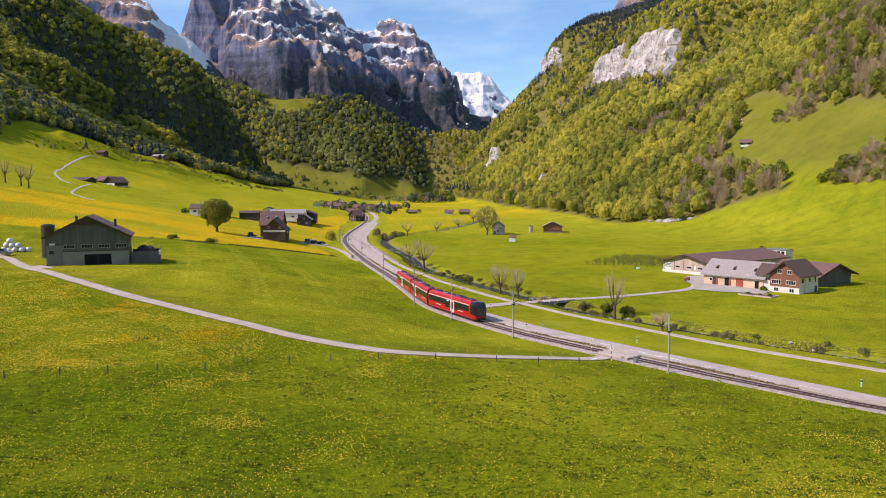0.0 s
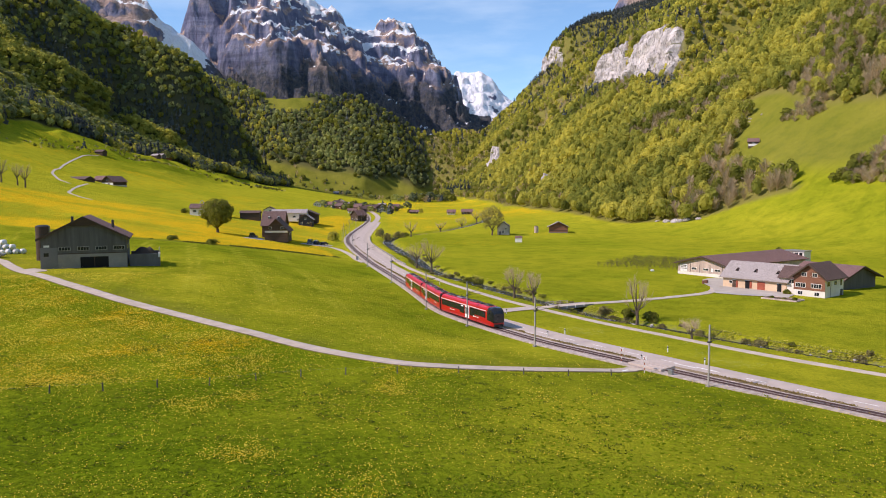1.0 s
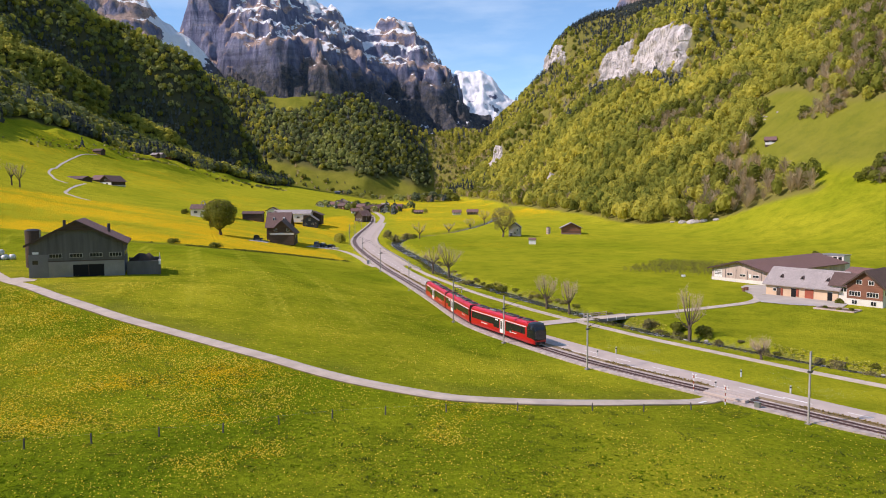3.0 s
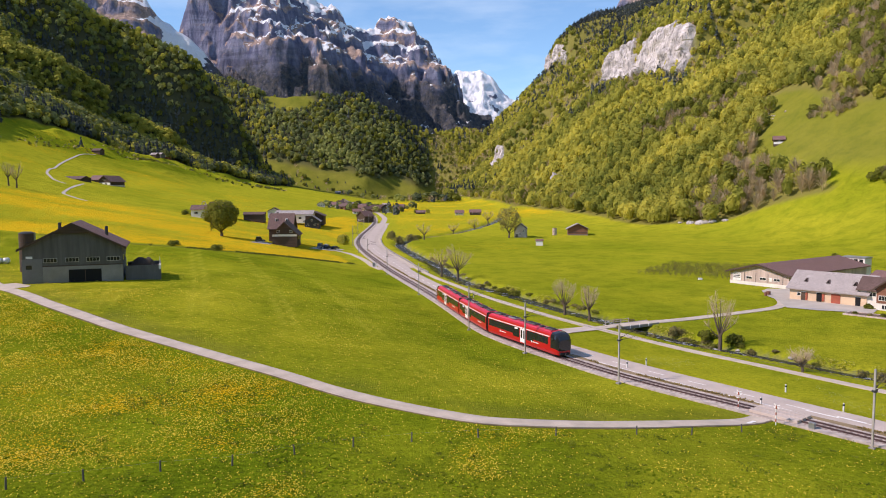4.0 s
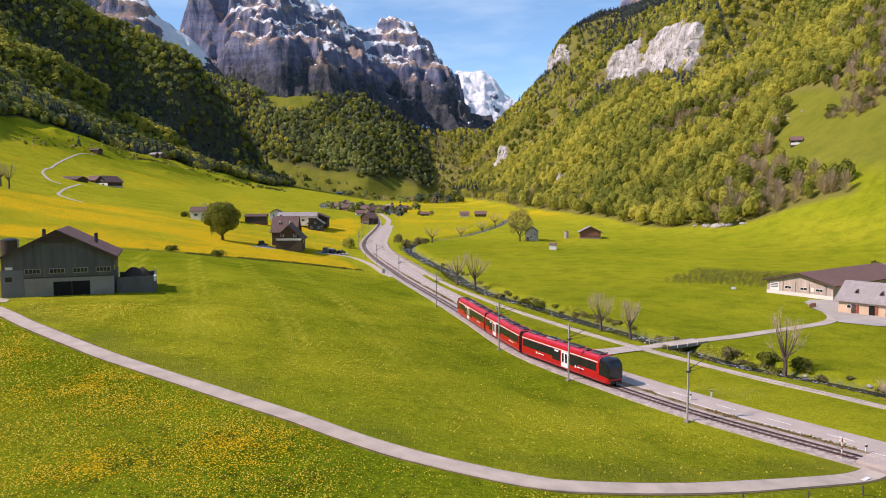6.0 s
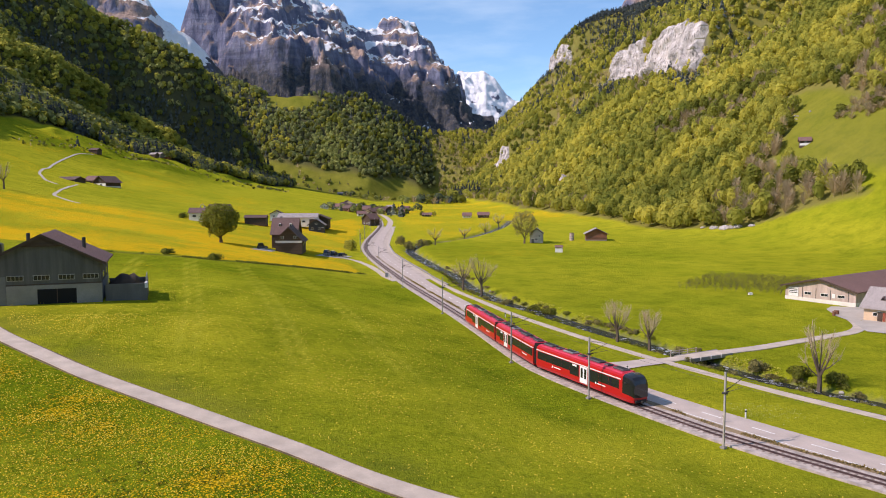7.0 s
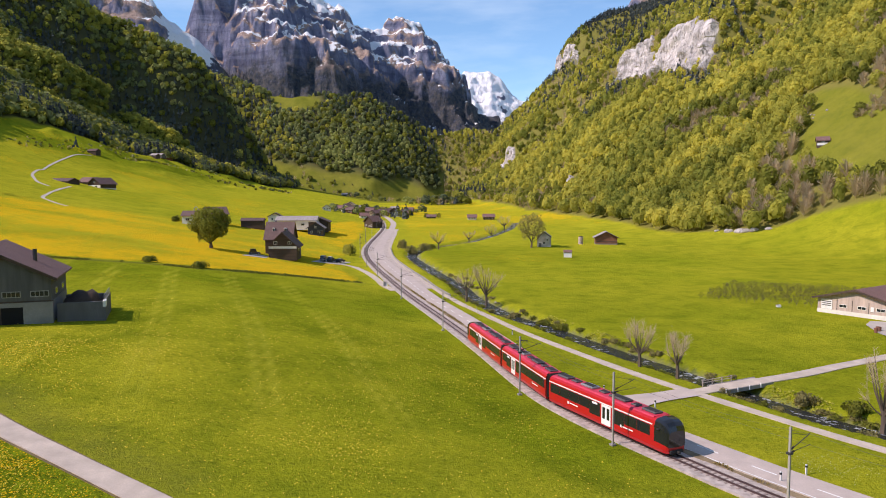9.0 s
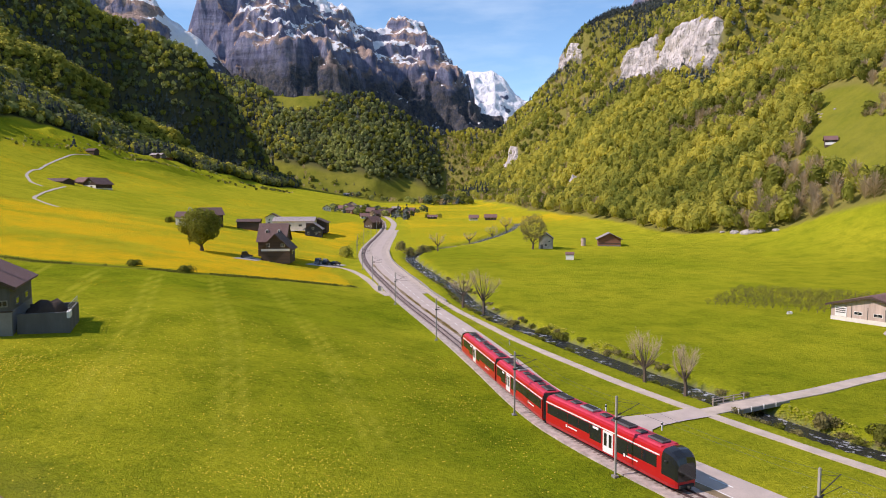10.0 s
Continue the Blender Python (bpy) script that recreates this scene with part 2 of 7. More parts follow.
# ---------------------------------------------------------------- the lie of the land
def lattice(ix, iy, seed):
    n = (ix.astype(np.int64) * 374761393 + iy.astype(np.int64) * 668265263 + seed * 974711) & 0x7FFFFFFF
    n = ((n ^ (n >> 13)) * 1274126177) & 0x7FFFFFFF
    return ((n ^ (n >> 16)) & 0xFFFF) / 65535.0


def value_noise(x, y, seed=0):
    ix, iy = np.floor(x), np.floor(y)
    fx, fy = x - ix, y - iy
    fx, fy = fx * fx * (3 - 2 * fx), fy * fy * (3 - 2 * fy)
    a, b = lattice(ix, iy, seed), lattice(ix + 1, iy, seed)
    c, d = lattice(ix, iy + 1, seed), lattice(ix + 1, iy + 1, seed)
    return (a + (b - a) * fx) * (1 - fy) + (c + (d - c) * fx) * fy


def fbm(x, y, size, octaves=4, seed=0):
    """Layered noise about 0, from -1 to 1."""
    total, amp, norm = 0.0, 1.0, 0.0
    for k in range(octaves):
        total = total + amp * (2 * value_noise(x / size + 17.3 * k, y / size - 9.1 * k, seed + k) - 1)
        norm += amp
        amp *= 0.5
        size *= 0.5
    return total / norm


def smooth(a, b, v):
    t = np.clip((v - a) / (b - a), 0, 1)
    return t * t * (3 - 2 * t)


def along(table, v):
    return np.interp(v, [p[0] for p in table], [p[1] for p in table])


def soft_plus(v, w):
    return w * np.logaddexp(0, v / w)


def to_line(x, y, pts):
    """Distance to a polyline, and the values after x and y of its points blended to the nearest place on it."""
    best = np.full(np.shape(x), 1e9)
    values = [np.zeros(np.shape(x)) for _ in range(len(pts[0]) - 2)]
    for p, q in zip(pts, pts[1:]):
        dx, dy = q[0] - p[0], q[1] - p[1]
        t = np.clip(((x - p[0]) * dx + (y - p[1]) * dy) / (dx * dx + dy * dy), 0, 1)
        d = np.hypot(x - p[0] - t * dx, y - p[1] - t * dy)
        near = d < best
        best = np.where(near, d, best)
        for k, v in enumerate(values):
            values[k] = np.where(near, p[2 + k] + t * (q[2 + k] - p[2 + k]), v)
    return (best, *values)


def ridge(x, y, crest, rough, size, seed):
    """A hill that falls from a crest line of (x, y, height, slope)."""
    d, top, slope = to_line(x, y, crest)
    gully = fbm(x, y, size, 5, seed)
    return top - slope * d * (1 + 0.18 * gully) + rough * gully * smooth(0, 120, d) + rough * 0.25 * fbm(x, y, size * 0.2, 3, seed + 7)


# left foot of the slope (beside the railway): y, x
LEFT_FOOT = [(-300, 300), (-20, 260), (20, 180), (50, 110), (75, 58), (90, 35), (112, 12), (127, 2), (147, -5), (181, -12), (234, -25),
             (300, -42), (368, -50), (550, -62), (800, -85), (1200, -120), (1700, -160)]
LEFT_RISE = [(-300, 0.03), (60, 0.05), (78, 0.062), (90, 0.085), (140, 0.19), (165, 0.19), (230, 0.155), (280, 0.175), (400, 0.16), (550, 0.143), (656, 0.165), (800, 0.17)]
LEFT_TERRACE = [(70, 1.0), (110, 0.45), (140, 0.02), (175, 0.02), (230, 0.5), (300, 1.0)]
RIGHT_FOOT = [(-300, 330), (0, 265), (200, 195), (380, 148), (490, 123), (760, 76), (1110, 38), (1361, 2), (1800, -45), (2100, -50)]
RIGHT_RISE = [(0, 0.55), (380, 0.72), (500, 0.76), (760, 0.70), (1110, 0.92), (1361, 0.80), (1800, 0.97)]
HILL_LEFT = [(-325, 1290, 80, 1.5), (-370, 1280, 165, 1.5), (-446, 1270, 255, 1.4), (-560, 1250, 300, 1.2), (-640, 1200, 350, 0.95),
             (-760, 1120, 362, 0.85), (-880, 1000, 310, 0.75), (-960, 800, 240, 0.65), (-1000, 600, 190, 0.55), (-1050, 200, 150, 0.5)]
HILL_MIDDLE = [(-900, 1900, 420, 0.7), (-600, 1850, 320, 0.75), (-473, 1720, 275, 0.8), (-406, 1700, 246, 0.8), (-300, 1690, 246, 0.8), (-193, 1690, 243, 0.8),
               (-125, 1700, 208, 0.8), (-59, 1720, 166, 0.85), (8, 1760, 120, 0.9)]


SPUR_LOW = [(-614, 978), (-568, 1013), (-536, 1037), (-505, 1084), (-474, 1132), (-423, 1140), (-380, 1128)]
HOLLOW = [(-613, 1119), (-573, 1135), (-534, 1158), (-485, 1184), (-429, 1196), (-382, 1216)]
SPUR_HIGH = [(-596, 1203), (-553, 1244), (-489, 1243), (-427, 1250)]


def spurs(x, y):
    """Two ribs and the hollow between them on the left hill: how strongly each is felt, 0 to 1."""
    return [np.exp(-(to_line(x, y, line)[0] / w) ** 2) for line, w in ((SPUR_LOW, 44), (HOLLOW, 32), (SPUR_HIGH, 30))]


def right_hill(x, y):
    v = x - along(RIGHT_FOOT, y)
    rise = along(RIGHT_RISE, y)
    gully = fbm(x * 0.6 + y * 0.25, y, 160, 4, 31)
    far = smooth(450, 800, y)
    h = rise * soft_plus(v, 14) * (1 + 0.10 * gully * smooth(20, 120, v))
    top = 300 + 105 * smooth(1150, 1500, y)
    h = np.where(h > top, top + (h - top) * 0.35, h)
    h = h + far * 9 * gully * smooth(20, 90, v)
    # limestone walls standing out of the wood
    for y0, y1, v0, step, width in CLIFFS:
        band = smooth(y0, y0 + 25, y) * (1 - smooth(y1 - 25, y1, y))
        edge = v0 + 16 * fbm(x, y, 90, 4, 5)
        h = h + band * step * (smooth(edge, edge + width, v) - 0.75 * smooth(edge + width, edge + width + 130, v))
    return h


# y from, y to, how far up the slope, height, width of the wall
CLIFFS = [(835, 1160, 196, 42, 18), (1700, 1950, 305, 46, 20), (778, 812, 28, 16, 9), (1240, 1330, 78, 26, 12), (748, 775, 132, 22, 12)]


# how high the rock stands bare along each wall, from its far end to its near end
CLIFF_TOPS = [[(0, 0.80), (0.05, 1.0), (0.36, 0.92), (0.41, 0.50), (0.52, 0.42), (0.58, 0.75), (0.64, 1.05), (0.74, 1.25), (0.87, 1.2), (0.94, 0.9), (1, 0.5)],
              [(0, 0.95), (0.15, 0.80), (0.4, 0.42), (0.7, 0.50), (1, 0.30)]]


def cliff_top(k, y):
    """Where up the step of wall k (0 foot, 1 brow) the bare rock ends."""
    y0, y1 = CLIFFS[k][:2]
    return along(CLIFF_TOPS[k], 1 - (y - y0) / (y1 - y0)) if k < 2 else 0.85


def stream_cut(x, y):
    d, = to_line(x, y, STREAM)
    return -1.5 * (1 - smooth(1.6, 4.6, d))


def land(x, y):
    """Height of the ground were the stream not cut into it."""
    return height(x, y) - stream_cut(np.asarray(x, float), np.asarray(y, float))


def height(x, y):
    """Height of the ground, in metres over the railway."""
    x, y = np.asarray(x, float), np.asarray(y, float)
    floor = 0.012 * np.maximum(0, y - 400)
    d = along(LEFT_FOOT, y) - x
    bend = along(LEFT_TERRACE, y)
    d2 = d - (1 - bend) * soft_plus(d - 48, 6)
    left = along(LEFT_RISE, y) * soft_plus(d2 - 4.5, 1.2) + 0.0007 * np.clip(d - 120, 0, 340) ** 2
    roll = fbm(x, y, 46, 3, 3) * smooth(14, 60, d) * 0.7 + fbm(x, y, 170, 3, 4) * smooth(60, 220, d) * 5
    gully = np.abs(fbm(x * 0.8 + 0.35 * y, y * 0.45 - x * 0.3, 75, 4, 14))
    base = floor + left + roll + (5 - 22 * gully) * smooth(690, 790, y) * smooth(130, 220, d) * (1 - smooth(1250, 1330, y))
    base = base + fbm(x, y, 60, 2, 9) * 0.35 * smooth(25, 60, x - along(LEFT_FOOT, y))
    base = base - 0.95 * smooth(26, 58, x - along(LEFT_FOOT, y)) * (1 - smooth(330, 430, y))
    hills = np.maximum(ridge(x, y, HILL_LEFT, 46, 260, 11), ridge(x, y, HILL_MIDDLE, 22, 170, 21))
    low, dip, high = spurs(x, y)
    hills = hills + 30 * low - 34 * dip + 12 * high
    w = 7.0
    base = np.logaddexp(base / w, hills / w) * w
    return base + right_hill(x, y) + stream_cut(x, y)

# ---------------------------------------------------------------- ground and mountains
def grid_mesh(name, x, y, z, values, material):
    """A sheet of quads over two-dimensional arrays, with point values."""
    rows, cols = x.shape
    me = bpy.data.meshes.new(name)
    co = np.stack([x, y, z], -1).reshape(-1, 3).astype(np.float32)
    k = np.arange(rows * cols, dtype=np.int32).reshape(rows, cols)
    faces = np.stack([k[:-1, :-1], k[:-1, 1:], k[1:, 1:], k[1:, :-1]], -1).reshape(-1, 4)
    me.vertices.add(len(co))
    me.vertices.foreach_set("co", co.ravel())
    me.loops.add(faces.size)
    me.loops.foreach_set("vertex_index", faces.ravel())
    me.polygons.add(len(faces))
    me.polygons.foreach_set("loop_start", np.arange(0, faces.size, 4, dtype=np.int32))
    me.update(calc_edges=True)
    me.polygons.foreach_set("use_smooth", np.ones(len(faces), dtype=bool))
    for key, v in values.items():
        me.attributes.new(key, "FLOAT", "POINT").data.foreach_set("value", v.ravel().astype(np.float32))
    me.materials.append(material)
    return me


def smooth_line(pts, step=2.0):
    """A rounded line through the points, sampled evenly."""
    p = np.array(pts, float)
    p = np.vstack([2 * p[0] - p[1], p, 2 * p[-1] - p[-2]])
    out = []
    for a, b, c, d in zip(p, p[1:], p[2:], p[3:]):
        n = max(2, int(np.hypot(*(c - b)) / step))
        for t in np.arange(n) / n:
            out.append(0.5 * (2 * b + (c - a) * t + (2 * a - 5 * b + 4 * c - d) * t * t + (3 * b - a - 3 * c + d) * t ** 3))
    out.append(p[-2])
    return np.array(out)


def right_wood(x, y):
    """How densely the right hillside is wooded, 0 to 1."""
    v = x - along(RIGHT_FOOT, y) + 5 * fbm(x, y, 36, 3, 41)
    low = along([(372, 300), (380, 31), (404, 20), (418, -4), (462, -13), (574, -10), (900, -4), (1800, -8)], y)
    alp_low = along([(372, 0), (380, 33), (404, 41), (440, 47), (470, 50), (500, 78), (535, 106), (575, 122)], y)
    alp_top = along([(300, 92), (399, 99), (460, 102), (553, 126), (575, 112)], y)
    alp = (1 - smooth(568, 578, y)) * smooth(alp_low - 3, alp_low + 3, v) * (1 - smooth(alp_top - 3, alp_top + 3, v))
    below = (1 - smooth(372, 380, y)) * (1 - smooth(88, 96, v))
    return smooth(low - 2, low + 3, v) * (1 - alp) * (1 - below) * smooth(200, 240, y)


WOODLINE = [(500, -420), (560, -384), (614, -374), (660, -402), (700, -420), (767, -440), (925, -354), (1043, -317), (1150, -292), (1290, -268), (1400, -330), (1500, -420)]


def left_wood(x, y):
    w = smooth(-4, 4, along(WOODLINE, y) - x + 14 * fbm(x, y, 45, 3, 46)) * smooth(510, 570, y) * (1 - smooth(1440, 1480, y))
    m = ridge(x, y, HILL_MIDDLE, 22, 170, 21)
    rise = m - 0.17 * (along(LEFT_FOOT, y) - x) - 10
    w2 = smooth(20, 42, rise - 14 + 16 * fbm(x, y, 90, 3, 45)) * smooth(1330, 1380, y)
    pasture = np.exp(-((x + 350) / 75) ** 2 - ((y - 1674) / 34) ** 2) + 0.8 * fbm(x, y, 45, 3, 47)
    w2 = w2 * (1 - smooth(0.45, 0.65, pasture))
    return np.maximum(w, w2) * (x < along(RIGHT_FOOT, y) - 12)


FIELD_BANK = [(-128, 238), (-112, 234.5), (-100, 236), (-90, 238), (-76, 237), (-67, 244), (-54, 252), (-40, 261)]


def near_field(x, y):
    """The field this side of the lane."""
    lane = along([(-150, 160), (-95, 152), (-65, 128), (-44, 113), (-28, 101.5), (-16, 93.4), (-4, 90), (13, 95), (24, 101), (60, 60)], x)
    return (1 - smooth(lane - 3, lane + 1, y)) * smooth(-1, 4, along(LEFT_FOOT, y) - x)


FENCE = [(-46.5, 65.5), (-42.2, 67.8), (-38.1, 70.1), (-34.3, 72.2), (-30.3, 74.8), (-25.9, 76.7), (-22.0, 79.5), (-17.8, 81.5), (-13.3, 83.3), (-7.8, 85.1), (-1.0, 87.0), (6.7, 89.6), (12.2, 91.1), (18.0, 93.9)]


def bloom_map(x, y):
    """Dandelions: thick on the upper left meadows and in the near field, thin elsewhere."""
    n = fbm(x, y, 34, 4, 51)
    d = along(LEFT_FOOT, y) - x
    near = near_field(x, y)
    beyond = smooth(-1.0, 4.0, y - along([(-90, 44)] + FENCE + [(40, 100)], x) + 2.5 * n) * (1 - smooth(-26, -8, x + 5 * n))
    spots = smooth(0.12, 0.50, fbm(x, y, 8, 4, 54) + 0.30 * n)
    first = near * np.maximum(beyond * (0.50 + 0.20 * smooth(-0.25, 0.30, fbm(x, y, 6, 4, 57))), (0.09 + 0.46 * spots) * (1 - 0.55 * smooth(-6, 10, x))) * (0.55 + 0.45 * smooth(8, 30, d))
    bank = along([(-260, 225)] + FIELD_BANK + [(-20, 270)], x)
    top = along([(-320, 300), (-197, 345), (-168, 365), (-135, 385), (-100, 450), (-88, 600)], x)
    upper = smooth(0.5, 3.5, y - bank + 1.5 * n) * smooth(3, 12, d) * (1 - 0.72 * smooth(-10, 35, y - top + 22 * n))
    upper = upper * (0.92 + 0.55 * fbm(x, y * 2.2, 55, 4, 53) + 0.25 * n) + 0.42 * smooth(430, 520, y) * smooth(30, 60, d) * smooth(-0.2, 0.4, n) * (1 - smooth(700, 780, y))
    field = (1 - smooth(-0.1, 0.5, n)) * 0.12 + 0.14
    brook = along([(-45, 402), (-29, 396), (-4, 443), (10, 488), (28, 566), (60, 560), (110, 545)], x)
    end = smooth(0, 18, y - brook + 8 * n) * smooth(0, 15, x - along(LEFT_FOOT, y) - 8) * (0.72 + 0.4 * fbm(x, y * 1.5, 70, 3, 58)) * (1 - smooth(1150, 1200, y))
    flat = 1 - smooth(-12, 10, x - along(RIGHT_FOOT, y))
    end = end * flat
    right = (0.3 + 0.7 * flat) * smooth(0, 10, x - along(LEFT_FOOT, y)) * (0.10 + 0.45 * flat * smooth(0.25, 0.6, fbm(x, y * 1.6, 60, 3, 52)) * smooth(260, 330, y))
    mid = (1 - near) * (1 - smooth(0.5, 3.5, y - bank)) * smooth(0, 6, d) * (0.09 + 0.36 * smooth(0.0, 0.45, fbm(x, y, 14, 4, 59))) * (0.35 + 0.65 * smooth(10, 45, d))
    return np.clip(np.maximum.reduce([first, upper, mid, end, right, 0 * x + 0.06]), 0, 1)


TRACK_LEAN = 0.30


def ground():
    ys = np.concatenate([np.arange(-400, 30, 20), np.arange(30, 54, 3), np.arange(54, 262, 1.15), 262 * np.exp(np.arange(0, 2.22, 0.0068))])
    u = np.concatenate([-np.geomspace(8, 1.06, 12), np.linspace(-1, 1, 430), np.geomspace(1.06, 8, 12)])
    half = 0.78 * np.maximum(ys, 0) + 62
    x = u[None, :] * half[:, None]
    y = np.repeat(ys[:, None], len(u), 1)
    x = x - 6 * smooth(0, 60, y)
    z = height(x, y)
    z = z - 30 * smooth(2250, 2420, y)
    # where the wood floor gets the colour darkened for shade
    shaded_floor = left_wood(x, y)
    wood = np.maximum(right_wood(x, y), shaded_floor)
    bare = np.zeros_like(x)
    v = x - along(RIGHT_FOOT, y)
    for k, (y0, y1, v0, step, width) in enumerate(CLIFFS):
        edge = v0 + 16 * fbm(x, y, 90, 4, 5)
        width = width * cliff_top(k, y) - 4
        bare = np.maximum(bare, smooth(y0 - 4, y0 + 14, y) * (1 - smooth(y1 - 14, y1 + 4, y)) * smooth(edge - 5, edge - 1, v) * (1 - smooth(edge + width, edge + width + 5, v)))
    d, = to_line(x, y, STREAM)
    bare = np.maximum(bare, 0.9 * (1 - smooth(2.0, 2.9, d)))
    # steep pasture, and a dark line painting the edge shadow along FIELD_BANK
    rough = np.maximum(smooth(40, 60, v) * smooth(280, 320, y) * 0.75, np.exp(-(to_line(x, y, FIELD_BANK)[0] / 1.3) ** 2))
    rough = np.maximum(rough, 0.42 * np.exp(-((to_line(x, y, LANE)[0] - 2.5) / 3.2) ** 2) * (1 - near_field(x, y)) * smooth(-0.5, 0.3, fbm(x, y, 6, 3, 64)))
    rough = np.maximum(rough, smooth(1250, 1330, y) * 0.9)
    lush = near_field(x, y) * (1.02 + 0.4 * fbm(x, y, 14, 4, 55)) * (1 - 0.92 * smooth(-6, 20, x))
    over = smooth(4, 14, x - along(LEFT_FOOT, y))
    lush = np.maximum(lush, (0.76 - 0.30 * over) * (1 - smooth(215, 300, y)) * np.clip(0.85 + 1.1 * fbm(x, y, 22, 4, 56), 0, 1.2))
    lush = np.maximum(lush, 0.48 * over * smooth(8, 30, x - along(LEFT_FOOT, y)) * (1 - 0.8 * smooth(360, 460, y) * (1 - smooth(-10, 25, v))) * np.clip(0.9 + 0.8 * fbm(x, y, 40, 3, 60), 0, 1.2))
    up_left = smooth(600, 690, y) * smooth(150, 230, along(LEFT_FOOT, y) - x) * (1 - smooth(1200, 1300, y))
    lush = np.maximum(lush, up_left * np.clip(0.60 + 1.1 * fbm(x, y, 70, 4, 58), 0, 1))
    row = np.mod(x + TRACK_LEAN * y + 5 * fbm(x, y, 120, 2, 61), 13.5)
    tracks = np.maximum(np.exp(-((row - 5.0) / 0.4) ** 2), np.exp(-((row - 6.9) / 0.4) ** 2)) * smooth(-0.35, 0.15, fbm(x, y, 30, 2, 62)) * smooth(8, 20, along(LEFT_FOOT, y) - x) * (1 - smooth(225, 238, y)) * (1 - near_field(x, y))
    me = grid_mesh("ground", x, y, z, {"bloom": bloom_map(x, y), "wood": wood * (1 - bare), "shaded_floor": shaded_floor, "bare": bare, "mown": tracks, "rough": rough, "lush": lush * (1 - 0.8 * tracks)}, MEADOW)
    return tagged(new("ground", me), "green valley meadows with yellow dandelion drifts and steep hillsides", "ground", kind="structure")


BENCHES = [(-400, -400), (330, 330), (352, 385), (392, 402), (422, 480), (445, 492), (470, 565), (565, 608), (588, 660), (625, 672), (645, 720), (705, 742), (730, 800), (800, 835), (1300, 1335)]


def stepped(h):
    """Walls and benches of the great mountain: evenly falling height to stepped height."""
    return along(BENCHES, h)


def unstepped(h):
    return along([(b, a) for a, b in BENCHES], h)


def peak(name, label, crest, x0, x1, y0, y1, step, terrace, rough, snow, seed, foot, fields=(), benches=False):
    """A mountain that falls from its crest in broken rock steps. fields: x, y, radius and depth of lasting snow."""
    x, y = np.meshgrid(np.arange(x0, x1, step), np.arange(y0, y1, step))
    d, top, slope = to_line(x + 26 * fbm(x, y, 140, 4, seed + 1), y + 26 * fbm(x, y, 140, 4, seed + 2), crest)
    n = fbm(x, y, 420, 6, seed)
    rib = 1 - 2 * np.abs(fbm(x, y, 260, 6, seed + 3))
    fine = 1 - 2 * np.abs(fbm(x, y, 85, 5, seed + 4))
    if benches:
        # buttresses: the walls swing out and in along the face, the benches keep their level
        h = unstepped(top) - slope * d * (1 + 0.15 * n) + (44 * (rib - 0.72) + 36 * (fine - 0.55)) * smooth(10, 120, d) + 20 * fbm(x, y, 48, 4, seed + 6)
        tilt = 0.045 * (x + 300) + 62 * fbm(x, y, 210, 5, seed + 8)
        left = smooth(-760, -860, x)
        h = (1 - left) * (stepped(h - tilt) + tilt) + left * (stepped(h) * 0.3 + 0.7 * (unstepped(top) + (top - unstepped(top)) * smooth(140, 0, d) - 1.75 * slope * d + 40 * (rib - 0.7) + 55 * (fine - 0.6)))
        spike = 1 - 2 * np.abs(fbm(x, y, 46, 4, seed + 14))
        h = h + 0.16 * rough * (fine - 0.6) * smooth(-20, 70, d) + 15 * (spike - 0.55)
    else:
        h = top - slope * d * (1 + 0.30 * n) + rough * (rib - 0.7) * smooth(0, 220, d) + 0.55 * rough * (fine - 0.6) * smooth(-20, 70, d) + 0.20 * rough * fbm(x, y, 34, 3, seed + 6)
        f = (h - 0.10 * x) / terrace + 1.3 * n + 0.4 * fbm(x, y, 120, 4, seed + 9)
        part_f = f - np.floor(f)
        stair = terrace * (smooth(0.30, 0.66, part_f) - part_f)
        h = h + (0.42 + 0.5 * fbm(x, y, 220, 3, seed + 12)) * stair * smooth(10, 90, d)
    h = np.maximum(h, foot + 6 * n)
    rim = np.minimum(np.minimum(x - x0, x1 - step - x), np.minimum(y - y0, 4e3))
    h = foot + (h - foot) * smooth(0, 110, rim)
    up = (h - snow[0]) / (snow[1] - snow[0])
    lie = snow[2] + 0.45 * np.clip(up, 0, 1.4)
    for fx, fy, r, k in fields:
        lie = lie + k * np.exp(-((x - fx) ** 2 + (y - fy) ** 2) / r ** 2)
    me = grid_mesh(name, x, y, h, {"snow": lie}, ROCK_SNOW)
    return tagged(new(name, me), label, "mountain", kind="structure")


ground()


def bearing(px, py, dist, slope):
    """A crest point from its swing and rise, as they stand in the view from the start, at a distance ahead."""
    return ((px - 784) / 1271 * dist, dist, 23.3 + (342.5 - py) / 1271 * dist, slope)


def skyline(pairs, near, far, slope):
    a, b = pairs[0][0], pairs[-1][0]
    return [bearing(px, py, near + (far - near) * (px - a) / (b - a), slope) for px, py in pairs]


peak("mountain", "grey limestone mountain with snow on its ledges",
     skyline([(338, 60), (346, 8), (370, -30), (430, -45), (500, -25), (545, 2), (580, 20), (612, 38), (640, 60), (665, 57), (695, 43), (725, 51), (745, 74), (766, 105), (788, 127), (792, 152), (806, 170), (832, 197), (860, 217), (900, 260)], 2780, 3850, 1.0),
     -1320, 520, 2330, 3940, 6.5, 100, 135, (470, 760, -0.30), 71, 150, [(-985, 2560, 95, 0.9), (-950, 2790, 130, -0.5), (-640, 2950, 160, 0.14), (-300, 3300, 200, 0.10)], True)
